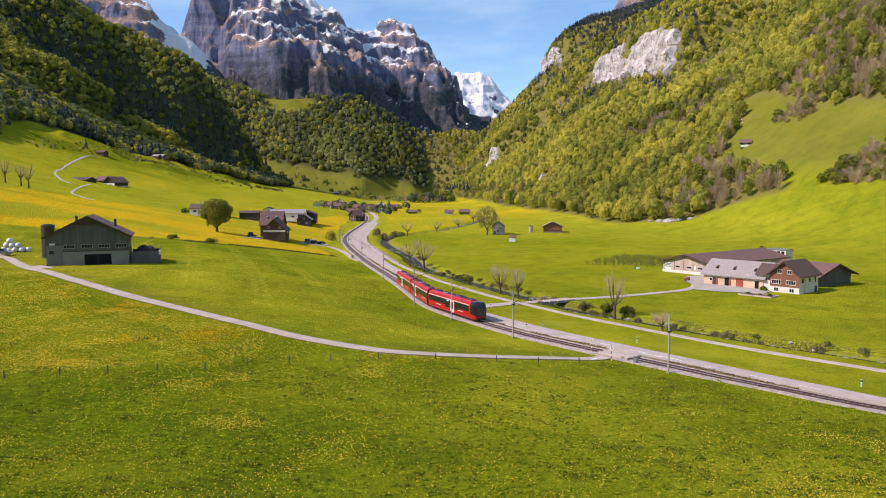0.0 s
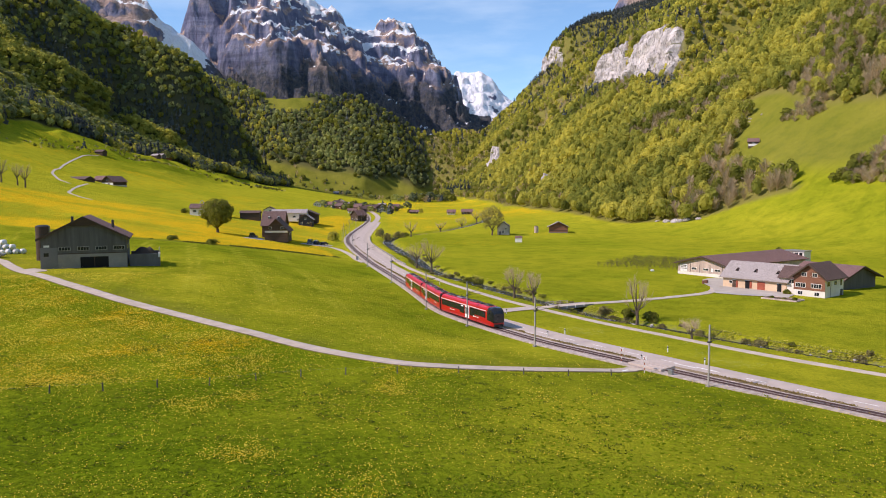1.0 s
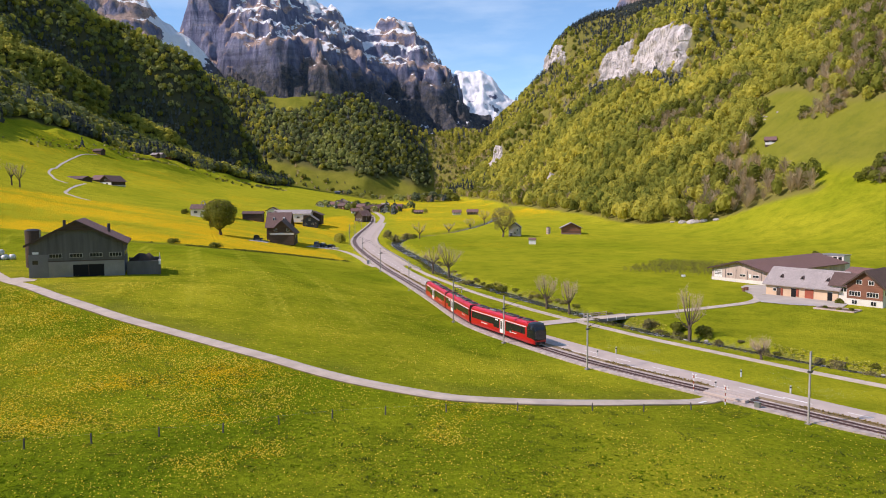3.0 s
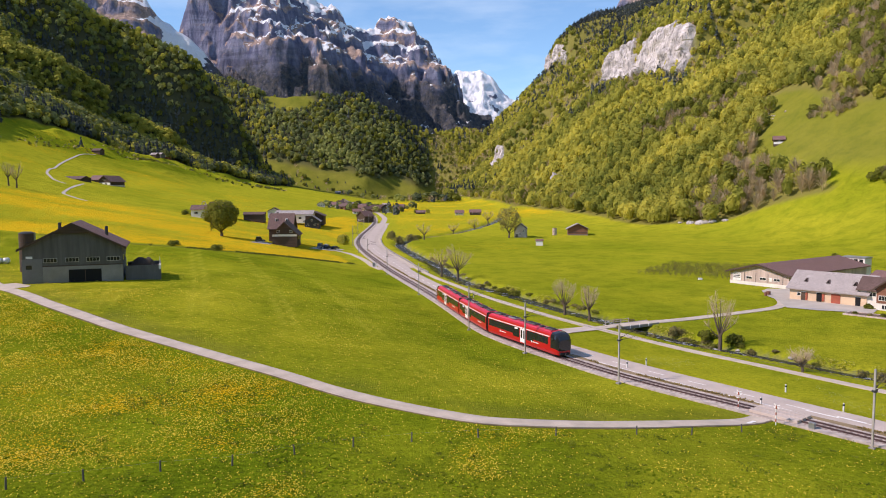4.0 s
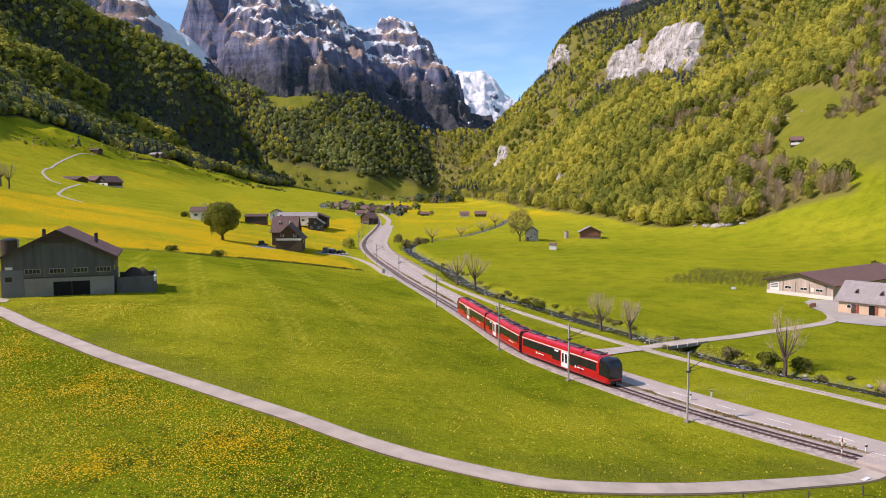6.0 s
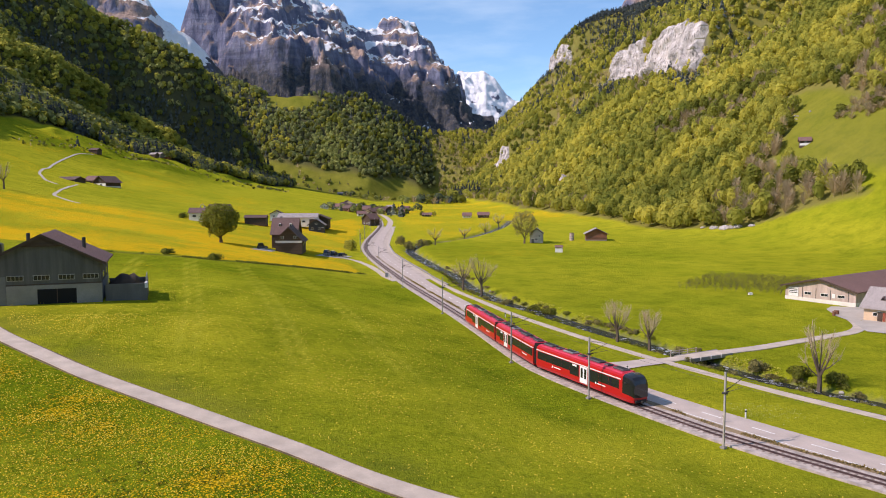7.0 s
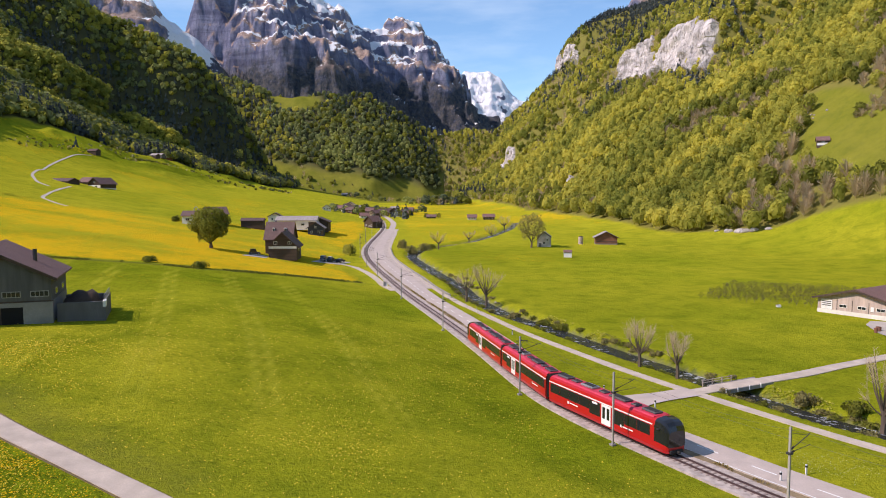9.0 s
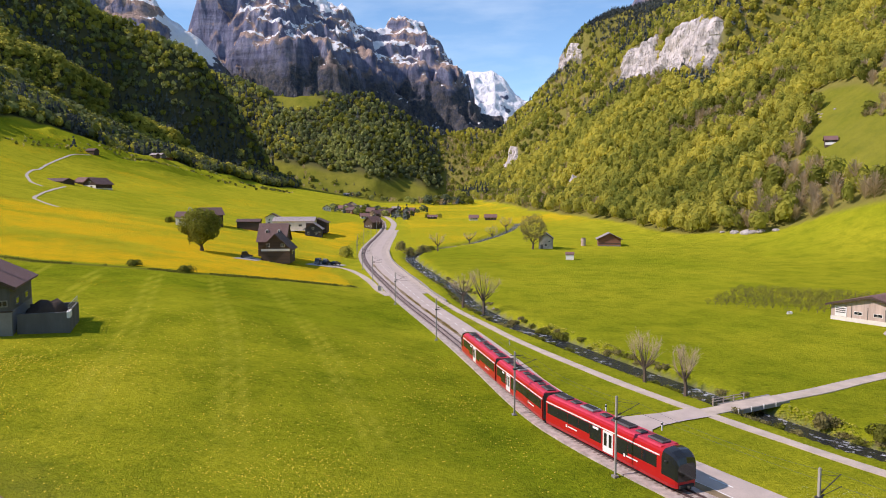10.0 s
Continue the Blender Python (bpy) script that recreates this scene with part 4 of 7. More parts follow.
def wood(name, label, xs, ys, kinds, tall, wide, seed, leaves, lift=0.0):
    """Plants trees of several kinds (0 spring green, 1 fir, 2 bare, 3 dull green, 4 deep green with shade and haze in
    its colour) at the places given, in one mesh.
    """
    rng = np.random.default_rng(seed)
    zs = height(xs, ys) - 0.5 + lift
    V, Q, S, T = [], [], [], []
    count = 0
    for kind, make, n in ((0, broadleaf, leaves), (1, fir, max(20, leaves // 2)), (2, twigs, max(40, int(leaves * 1.5))), (3, broadleaf, leaves), (4, broadleaf, leaves)):
        models = [make(n, rng) for _ in range(9)]
        pick = np.nonzero(kinds == kind)[0]
        which = rng.integers(0, 9, len(pick))
        for w, model in enumerate(models):
            idx = pick[which == w]
            if not len(idx):
                continue
            a = rng.uniform(0, 2 * np.pi, len(idx))
            c, s = np.cos(a)[:, None], np.sin(a)[:, None]
            h, b = tall[idx][:, None], wide[idx][:, None]
            x = (model[None, :, 0] * c - model[None, :, 1] * s) * b + xs[idx][:, None]
            y = (model[None, :, 0] * s + model[None, :, 1] * c) * b + ys[idx][:, None]
            z = model[None, :, 2] * h + zs[idx][:, None]
            V.append(np.stack([x, y, z], -1).reshape(-1, 3))
            nq = len(idx) * n
            Q.append(count + np.arange(nq * 4).reshape(-1, 4))
            count += nq * 4
            S.append(np.full(nq, kind))
            shade = np.clip(0.5 + 0.85 * fbm(xs[idx], ys[idx], 60, 3, 91) + rng.normal(size=len(idx)) * 0.17, 0, 1)
            T.append(np.repeat(shade, n * 4))
    me = stuff_mesh(name, np.concatenate(V), np.concatenate(Q), np.concatenate(S), np.concatenate(T), [LEAF_SPRING, LEAF_FIR, TWIG, LEAF_OLIVE, LEAF_SHADED])
    return tagged(new(name, me), label, "trees", kind="stuff")


def plant(x0, x1, y0, y1, gap, density, rng, grow=0.0):
    """Uneven places between the bounds where density is high; the gap widens with distance."""
    out = []
    y = y0
    while y < y1:
        g = gap * (1 + grow * (y - y0) / (y1 - y0))
        n = max(1, int((x1 - x0) / g))
        out.append(np.stack([x0 + (np.arange(n) + rng.uniform(-0.45, 0.45, n)) * g, y + rng.uniform(-0.45, 0.45, n) * g], 1))
        y += g
    p = np.concatenate(out)
    p = p[np.abs(p[:, 0] + 6) < 0.70 * p[:, 1] + 60]
    return p[rng.uniform(size=len(p)) < density(p[:, 0], p[:, 1])]


def cliff_free(x, y):
    v = x - along(RIGHT_FOOT, y)
    free = np.ones_like(x)
    for k, (y0, y1, v0, step, width) in enumerate(CLIFFS):
        edge = v0 + 16 * fbm(x, y, 90, 4, 5)
        width = width * cliff_top(k, y)
        edge = edge - (13 if k > 1 else 0)
        width = width + (13 if k > 1 else 0)
        free = free * (1 - smooth(y0 - 2, y0 + 8, y) * (1 - smooth(y1 - 8, y1 + 2, y)) * smooth(edge - 5, edge - 1, v) * (1 - smooth(edge + width - 4, edge + width, v)) * smooth(-0.25, 0.1, fbm(y, v, 40, 3, 98) + 0.2))
    return free


FIR_EDGE = [(345, 1712), (425, 1650), (480, 1600), (560, 1520)]


def woods():
    rng = np.random.default_rng(5)
    for name, y0, y1, gap, leaves, seed in (("forest_right_near", 200, 720, 4.9, 118, 1), ("forest_right_far", 720, 1950, 6.6, 34, 2)):
        p = plant(-60, 900, y0, y1, gap, lambda x, y: right_wood(x, y) * cliff_free(x, y) * (x - along(RIGHT_FOOT, y) < 470), rng, 0.5)
        x, y = p.T
        v = x - along(RIGHT_FOOT, y)
        n = fbm(x, y, 95, 3, 61)
        u = rng.uniform(size=len(p))
        kinds = np.zeros(len(p), int)
        brown = smooth(-0.02, 0.34, fbm(x, y, 80, 3, 63) + 0.35 * (np.exp(-((v - 8) / 16) ** 2)) * smooth(600, 700, y) + 0.6 * np.exp(-((x - 196) / 20) ** 2 - ((y - 630) / 62) ** 2) + 0.7 * np.exp(-((x - 176) / 22) ** 2 - ((y - 432) / 48) ** 2) + 0.4 * np.exp(-((v - 14) / 14) ** 2 - ((y - 960) / 130) ** 2) - 0.35 * np.exp(-((x - 155) / 26) ** 2 - ((y - 610) / 60) ** 2) + 0.45 * smooth(100, 112, v) * (1 - smooth(400, 480, y)) )
        kinds = np.where(u < 0.85 * brown, np.where(rng.uniform(size=len(p)) < 0.68, 2, 3), kinds)
        high = height(x, y)
        dark = smooth(0.25, 0.5, n) * 0.30 * smooth(640, 760, y) + smooth(285, 330, high) * 0.10 + 0.22 * smooth(1050, 1300, y) * smooth(150, 230, high)
        dark = dark + 0.55 * np.exp(-((v - 8) / 16) ** 2) * smooth(1020, 1120, y)
        for y0, y1, v0, step, width in CLIFFS[:2]:
            rim = np.exp(-((v - v0 + 14) / 12) ** 2) + np.exp(-((v - v0 - width - 16) / 14) ** 2)
            dark = dark + 0.55 * rim * (y > y0 - 30) * (y < y1 + 60)
        kinds = np.where((kinds == 0) & (rng.uniform(size=len(p)) < dark), 1, kinds)
        kinds = np.where((kinds == 0) & (rng.uniform(size=len(p)) < 0.12), 3, kinds)
        ridge_firs = (v > 345) & (y > along(FIR_EDGE, v))
        kinds = np.where(ridge_firs, 1, kinds)
        tall = rng.uniform(8.0, 14.5, len(p)) * np.where(kinds == 1, 1.35, 1) * np.where(ridge_firs, 0.8, 1)
        wide = tall * rng.uniform(0.62, 0.92, len(p)) * np.where(kinds == 1, 1.25, 1)
        if y.max() > 1000:
            brow = plant(180, 330, 800, 1160, 4.4, lambda x, y: 0.8 * (x - along(RIGHT_FOOT, y) > 196 + 16 * fbm(x, y, 90, 4, 5)) * (x - along(RIGHT_FOOT, y) < 250) * cliff_free(x, y), rng)
            brow = np.concatenate([brow, plant(220, 460, 1560, 1960, 6.5, lambda x, y: 0.9 * (x - along(RIGHT_FOOT, y) > 295) * (x - along(RIGHT_FOOT, y) < 460) * cliff_free(x, y) * ((x - along(RIGHT_FOOT, y) < 345) | (y < along(FIR_EDGE, x - along(RIGHT_FOOT, y)))), rng)])
            n = len(brow)
            x, y, kinds = np.append(x, brow[:, 0]), np.append(y, brow[:, 1]), np.append(kinds, rng.choice([0, 0, 3, 2, 1], n))
            tall, wide = np.append(tall, rng.uniform(6, 11, n)), np.append(wide, rng.uniform(5.5, 9, n))
            extra = plant(300, 600, 1610, 1800, 7.5, lambda x, y: 0 * x + (x - along(RIGHT_FOOT, y) > 345) * (y > along(FIR_EDGE, x - along(RIGHT_FOOT, y))), rng)
            n = len(extra)
            x, y, kinds = np.append(x, extra[:, 0]), np.append(y, extra[:, 1]), np.append(kinds, np.ones(n, int))
            tall, wide = np.append(tall, rng.uniform(9, 15, n)), np.append(wide, rng.uniform(12, 18, n))
        wood(name, "sunlit spring-green beech wood with brown bare patches on the slope", x, y, kinds, tall, wide, seed, leaves)
    for name, label, x0, x1, y0, y1, gap, seed in (("forest_left", "dark mixed wood of firs and young beeches, slope shade in its colours", -1000, -200, 520, 1475, 6.4, 3),
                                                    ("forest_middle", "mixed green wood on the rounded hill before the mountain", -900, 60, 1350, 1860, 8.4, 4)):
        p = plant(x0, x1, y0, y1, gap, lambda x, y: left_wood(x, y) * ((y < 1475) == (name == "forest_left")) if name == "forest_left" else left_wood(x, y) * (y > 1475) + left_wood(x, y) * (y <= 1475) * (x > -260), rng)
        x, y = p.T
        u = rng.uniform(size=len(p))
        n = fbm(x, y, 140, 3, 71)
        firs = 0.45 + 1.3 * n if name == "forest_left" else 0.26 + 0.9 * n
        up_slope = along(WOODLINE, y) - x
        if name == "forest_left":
            # dark firs paint the shade of the hollow and keep off the sunlit ribs
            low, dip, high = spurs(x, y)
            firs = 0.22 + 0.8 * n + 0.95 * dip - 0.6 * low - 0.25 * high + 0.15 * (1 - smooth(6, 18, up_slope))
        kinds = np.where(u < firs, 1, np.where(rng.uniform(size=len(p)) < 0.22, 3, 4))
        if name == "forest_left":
            # bright spring leaves paint the sun on the low rib and upper slope
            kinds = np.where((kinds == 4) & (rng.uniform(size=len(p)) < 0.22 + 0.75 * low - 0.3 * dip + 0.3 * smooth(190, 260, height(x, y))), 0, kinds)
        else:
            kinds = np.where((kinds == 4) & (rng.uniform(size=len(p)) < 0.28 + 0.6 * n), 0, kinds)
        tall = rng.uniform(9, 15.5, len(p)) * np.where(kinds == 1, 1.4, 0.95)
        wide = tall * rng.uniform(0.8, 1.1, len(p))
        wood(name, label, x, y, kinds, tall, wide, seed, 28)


woods()

# ---------------------------------------------------------------- railway
LINE = smooth_line(TRACK, 0.5)
LINE_S = np.concatenate([[0], np.cumsum(np.hypot(*np.diff(LINE, axis=0).T))])
LINE_Z = height(LINE[:, 0], LINE[:, 1]) + 0.18


def on_track(s, side=0.0):
    """Place on the ballast s metres along the railway, and the heading in degrees of the line there."""
    x, y, z = (np.interp(s, LINE_S, v) for v in (LINE[:, 0], LINE[:, 1], LINE_Z))
    x2, y2 = (np.interp(s + 0.5, LINE_S, v) for v in (LINE[:, 0], LINE[:, 1]))
    x1, y1 = (np.interp(s - 0.5, LINE_S, v) for v in (LINE[:, 0], LINE[:, 1]))
    tx, ty = (x2 - x1), (y2 - y1)
    n = math.hypot(tx, ty)
    tx, ty = tx / n, ty / n
    return Vector((x + ty * side, y - tx * side, z)), math.degrees(math.atan2(ty, tx))


def s_near(x, y):
    return float(LINE_S[np.argmin(np.hypot(LINE[:, 0] - x, LINE[:, 1] - y))])


def rails():
    s_all = np.arange(s_near(100, -10), s_near(-68, 640), 1.5)
    for side in (-0.5, 0.5):
        bm = bmesh.new()
        prof = [(-0.07, 0.04), (0.07, 0.04), (0.07, 0.06), (0.02, 0.08), (0.04, 0.14), (0.04, 0.19), (-0.04, 0.19), (-0.04, 0.14), (-0.02, 0.08), (-0.07, 0.06)]
        last = None
        for s in s_all:
            rows = []
            for o, h in prof:
                p, _ = on_track(s, side + o)
                rows.append(bm.verts.new((p.x, p.y, p.z + h)))
            if last:
                for k in range(len(prof)):
                    j = (k + 1) % len(prof)
                    bm.faces.new((last[k], rows[k], rows[j], last[j]))
            last = rows
        tagged(part("rail", bm, RAIL, None), "rusty brown steel rail of a metre gauge line", "rail", "rails", "structure")
    verts, faces = [], []
    unit = [(-0.12, -0.95, -0.1), (0.12, -0.95, -0.1), (0.12, 0.95, -0.1), (-0.12, 0.95, -0.1), (-0.10, -0.93, 0.055), (0.10, -0.93, 0.055), (0.10, 0.93, 0.055), (-0.10, 0.93, 0.055)]
    quads = [(4, 5, 6, 7), (0, 1, 5, 4), (1, 2, 6, 5), (2, 3, 7, 6), (3, 0, 4, 7)]
    for s in np.arange(s_all[0], s_all[-1], 0.66):
        p, h = on_track(s)
        c, q = math.cos(math.radians(h)), math.sin(math.radians(h))
        k = len(verts)
        verts += [(p.x + a * c - b * q, p.y + a * q + b * c, p.z - 0.02 + z) for a, b, z in unit]
        faces += [tuple(k + i for i in f) for f in quads]
    tagged(raw("sleepers", verts, faces, SLEEPER), "dark wooden railway sleepers bedded in ballast", "sleepers", kind="stuff")


rails()

TRAIN_RED = Paint("train_red", 0.28, 0, 0.5)
TRAIN_RED = TRAIN_RED.done(TRAIN_RED.mix(TRAIN_RED.band(TRAIN_RED.noise(0.8, 5), 0.35, 0.75, 0, 0.3), (0.43, 0.010, 0.014), (0.31, 0.008, 0.012)))
TRAIN_ROOF = plain("train_roof_red", (0.56, 0.045, 0.085), 0.5, grain=1.5, spread=0.15)
TRAIN_BLACK = Paint("train_glass", 0.08, 0, 0.6).done((0.015, 0.017, 0.02))
TRAIN_WHITE = plain("train_white", (0.80, 0.80, 0.78), 0.35, grain=2, spread=0.05, relief=0)
TRAIN_GREY = plain("train_roof_boxes", (0.10, 0.095, 0.10), 0.6, grain=3)
TRAIN_DARK = plain("train_underframe", (0.035, 0.033, 0.032), 0.8, grain=3)
LAMP_GLASS = Paint("headlamp_glass", 0.1, 0, 0.6).done((0.75, 0.75, 0.7))


def hull_section(width=1.0, height_=1.0):
    return [(-1.24 * width, 0.42), (-1.325 * width, 0.75), (-1.325 * width, 2.75 * height_), (-1.22 * width, 3.20 * height_), (-0.98 * width, 3.42 * height_), (-0.5 * width, 3.52 * height_),
            (0.5 * width, 3.52 * height_), (0.98 * width, 3.42 * height_), (1.22 * width, 3.20 * height_), (1.325 * width, 2.75 * height_), (1.325 * width, 0.75), (1.24 * width, 0.42)]


def loft(sections, bm=None, caps=True):
    """Skins closed outlines of equal count, each a list of (x, y, z)."""
    bm = bm or bmesh.new()
    rings = [[bm.verts.new(p) for p in s] for s in sections]
    n = len(rings[0])
    for a, b in zip(rings, rings[1:]):
        for k in range(n):
            j = (k + 1) % n
            bm.faces.new((a[k], b[k], b[j], a[j]))
    if caps:
        bm.faces.new(rings[0][::-1])
        bm.faces.new(rings[-1])
    return bm


def railcar(at, heading, length, cab, train):
    """One car; its own x runs forward. cab: 1 nose ahead, -1 nose behind, 0 none."""
    car = new("railcar")
    car.parent = train
    car.matrix_basis = Matrix.Translation(at) @ pose(0, 0, 0, 0, 0, heading)
    a, b = -length / 2 + 0.35, length / 2 - 0.35
    prof = [(0.0, 1.0, 1.0), (0.55, 0.998, 0.995), (1.05, 0.985, 0.975), (1.45, 0.94, 0.925), (1.75, 0.86, 0.82), (1.92, 0.74, 0.66)]
    flat_a = a + 1.92 if cab < 0 else a
    flat_b = b - 1.92 if cab > 0 else b
    secs = []
    if cab < 0:
        secs += [[(flat_a - d, y, 0.42 + (z - 0.42) * hh if z > 0.8 else z) for y, z in hull_section(ww)] for d, ww, hh in prof[:0:-1]]
    secs += [[(s, y, z) for y, z in hull_section()] for s in np.linspace(flat_a, flat_b, 6)]
    if cab > 0:
        secs += [[(flat_b + d, y, 0.42 + (z - 0.42) * hh if z > 0.8 else z) for y, z in hull_section(ww)] for d, ww, hh in prof[1:]]
    body = part("body", loft(secs), TRAIN_RED, car)
    part("roof", prism([(-1.05, 3.40), (1.05, 3.40), (0.9, 3.535), (-0.9, 3.535)], "x", flat_a + 0.2, flat_b - 0.2), TRAIN_ROOF, car)
    part("underframe", box(flat_a + 0.6, flat_b - 0.6, -1.05, 1.05, 0.30, 0.60, 0.05), TRAIN_DARK, car)
    for side in (-1, 1):
        y0, y1 = sorted((side * 1.315, side * 1.345))
        part("cantrail_stripe", box(flat_a, flat_b, *sorted((side * 1.27, side * 1.335)), 2.78, 2.90), TRAIN_WHITE, car)
        # doors stand towards the middle of the car
        door_at = 0.9 if cab > 0 else (-3.4 if cab == 0 else -0.9)
        door = part("door", box(door_at - 0.78, door_at + 0.78, *sorted((side * 1.31, side * 1.362)), 0.62, 2.74, 0.02), TRAIN_WHITE, car, "white sliding door")
        for k in (-0.37, 0.37):
            part("door_pane", box(door_at + k - 0.22, door_at + k + 0.22, *sorted((side * 1.35, side * 1.372)), 1.25, 2.50, 0.01), TRAIN_BLACK, door)
        spans = [(flat_a + 0.3, door_at - 1.0), (door_at + 1.0, flat_b - 0.3)]
        for lo, hi in spans:
            n = max(1, round((hi - lo) / 1.9))
            step = (hi - lo) / n
            for k in range(n):
                x0, x1 = lo + k * step, lo + (k + 1) * step
                near = min(abs(x0 - door_at), abs(x1 - door_at)) < 2.6
                sill = 1.22 if near else 1.62
                win = part("window", box(x0, x1 - 0.03, y0, y1, sill, 2.70, 0.008), TRAIN_BLACK, car)
        for k in (0.28, 0.8):
            mark = flat_a + (flat_b - flat_a) * k
            if abs(mark - door_at) > 2.2:
                part("lettering_bar", box(mark - 0.8, mark + 0.8, *sorted((side * 1.326, side * 1.349)), 1.22, 1.34), TRAIN_WHITE, car)
                part("emblem", box(mark - 1.2, mark - 0.95, *sorted((side * 1.326, side * 1.349)), 1.14, 1.42), TRAIN_WHITE, car)
        part("destination_panel", box(door_at - 2.4, door_at - 1.5, *sorted((side * 1.33, side * 1.352)), 2.42, 2.66), TRAIN_WHITE, car)
    for k, (x0, x1, w, h) in enumerate([(0.03, 0.15, 0.55, 0.22), (0.18, 0.24, 0.45, 0.16), (0.29, 0.41, 0.58, 0.24), (0.46, 0.52, 0.42, 0.18), (0.57, 0.72, 0.56, 0.22), (0.76, 0.81, 0.42, 0.16), (0.86, 0.97, 0.54, 0.20)]):
        span = flat_b - flat_a
        unit = part("roof_unit", box(flat_a + span * x0, flat_a + span * x1, -w, w, 3.53, 3.53 + h, 0.06), TRAIN_GREY if k != 2 else METAL, car)
        part("grille", box(flat_a + span * x0 + 0.15, flat_a + span * x1 - 0.15, -w * 0.6, w * 0.6, 3.53 + h + 0.002, 3.56 + h), TRAIN_DARK, unit)
    for bx in ((-length / 2 + 3.6, length / 2 - 3.6) if cab else (-length / 2 + 2.6, length / 2 - 2.6)):
        bogie = part("bogie", box(bx - 1.35, bx + 1.35, -0.95, 0.95, 0.18, 0.46, 0.06), TRAIN_DARK, car)
        for ax in (-0.9, 0.9):
            for sy in (-0.5, 0.5):
                part("wheel", rod((bx + ax, sy - 0.06, 0.02), (bx + ax, sy + 0.06, 0.02), 0.36, sides=14), RAIL, bogie)
    if cab:
        s, e = cab, (flat_b if cab > 0 else -flat_a)
        mask = [[(s * (e + d), y * 1.018, 0.42 + (z - 0.42) * hh * 1.012) for y, z in [(-1.33 * ww, 1.30), (-1.33 * ww, 2.74), (-1.20 * ww, 3.22), (-0.97 * ww, 3.44), (0, 3.55), (0.97 * ww, 3.44), (1.20 * ww, 3.22), (1.33 * ww, 2.74), (1.33 * ww, 1.30), (0, 1.22)]] for d, ww, hh in ((0.30, 1.0, 1.003), (0.75, 0.996, 0.99), (1.12, 0.98, 0.975), (1.50, 0.935, 0.925), (1.80, 0.86, 0.825), (1.97, 0.75, 0.68))]
        shield = part("windscreen", loft(mask), TRAIN_BLACK, car, "black wrap-round windscreen")
        part("destination_display", box(*sorted((s * (e + 1.45), s * (e + 1.76))), -0.5, 0.5, 2.70, 2.86, 0.02), TRAIN_WHITE, shield)
        for sy in (-0.72, 0.72):
            part("headlight", box(*sorted((s * (e + 1.70), s * (e + 1.93))), sy - 0.17, sy + 0.17, 1.00, 1.14, 0.03), LAMP_GLASS, car)
            part("wiper", rod((s * (e + 1.99), sy * 0.4, 1.60), (s * (e + 1.90), sy * 0.75, 2.2), 0.02, sides=4), TRAIN_DARK, shield)
        part("bumper", box(*sorted((s * (e + 1.5), s * (e + 2.05))), -0.85, 0.85, 0.38, 0.72, 0.08), TRAIN_DARK, car)
        part("coupler", rod((s * (e + 1.8), 0, 0.55), (s * (e + 2.42), 0, 0.55), 0.12), TRAIN_DARK, car)
        for sy in (-1, 1):
            part("mirror_camera", box(*sorted((s * (e + 0.75), s * (e + 1.05))), *sorted((sy * 1.3, sy * 1.5)), 2.55, 2.68, 0.02), TRAIN_DARK, car)
    return car


def train():
    front = s_near(8.4, 128.3)
    ob = new("red_train")
    ob.matrix_basis = Matrix.Translation(on_track(front + 29)[0])
    tagged(ob, "red three-car narrow gauge train with white doors standing on the track", "train")
    inverse = ob.matrix_basis.inverted()
    gaps, pos = [], front
    for length, cab in ((20.6, 1), (17.2, 0), (20.6, -1)):
        (p, _), (q, _) = on_track(pos + 0.1), on_track(pos + length - 0.1)
        mid = (p + q) / 2
        turn = math.degrees(math.atan2(p.y - q.y, p.x - q.x))
        railcar(inverse @ (mid + Vector((0, 0, 0.08))), turn, length, cab, ob)
        pos += length
        gaps.append(pos)
    for g in gaps[:2]:
        p, h = on_track(g)
        p = inverse @ p
        bm = box(-0.42, 0.42, -1.12, 1.12, 0.75, 3.55, 0.05)
        for k in range(3):
            box(-0.30 + k * 0.26, -0.22 + k * 0.26, -1.2, 1.2, 0.8, 3.6, bm=bm)
        bmesh.ops.transform(bm, matrix=Matrix.Translation(p) @ pose(0, 0, 0, 0, 0, h), verts=bm.verts)
        part("gangway", bm, TRAIN_DARK, ob, "black folded gangway bellows")
    # current collector, raised, over the middle car
    p, h = on_track(front + 33)
    m = Matrix.Translation(inverse @ p) @ pose(0, 0, 0.08, 0, 0, h)
    panto = bmesh.new()
    for s in (-0.45, 0.45):
        rod((-0.8, s, 3.6), (0.7, s * 0.7, 4.4), 0.035, sides=5, bm=panto)
        rod((0.7, s * 0.7, 4.4), (-0.5, s * 0.8, 5.15), 0.03, sides=5, bm=panto)
    for dx in (-0.62, -0.38):
        rod((dx, -0.85, 5.17), (dx, 0.85, 5.17), 0.03, sides=5, bm=panto)
    rod((0.7, -0.4, 4.4), (0.7, 0.4, 4.4), 0.03, sides=5, bm=panto)
    bmesh.ops.transform(panto, matrix=m, verts=panto.verts)
    part("pantograph", panto, DARK_METAL, ob)


train()


MAST_STEEL = plain("mast_steel", (0.46, 0.435, 0.40), 0.6, 0.2, grain=3)


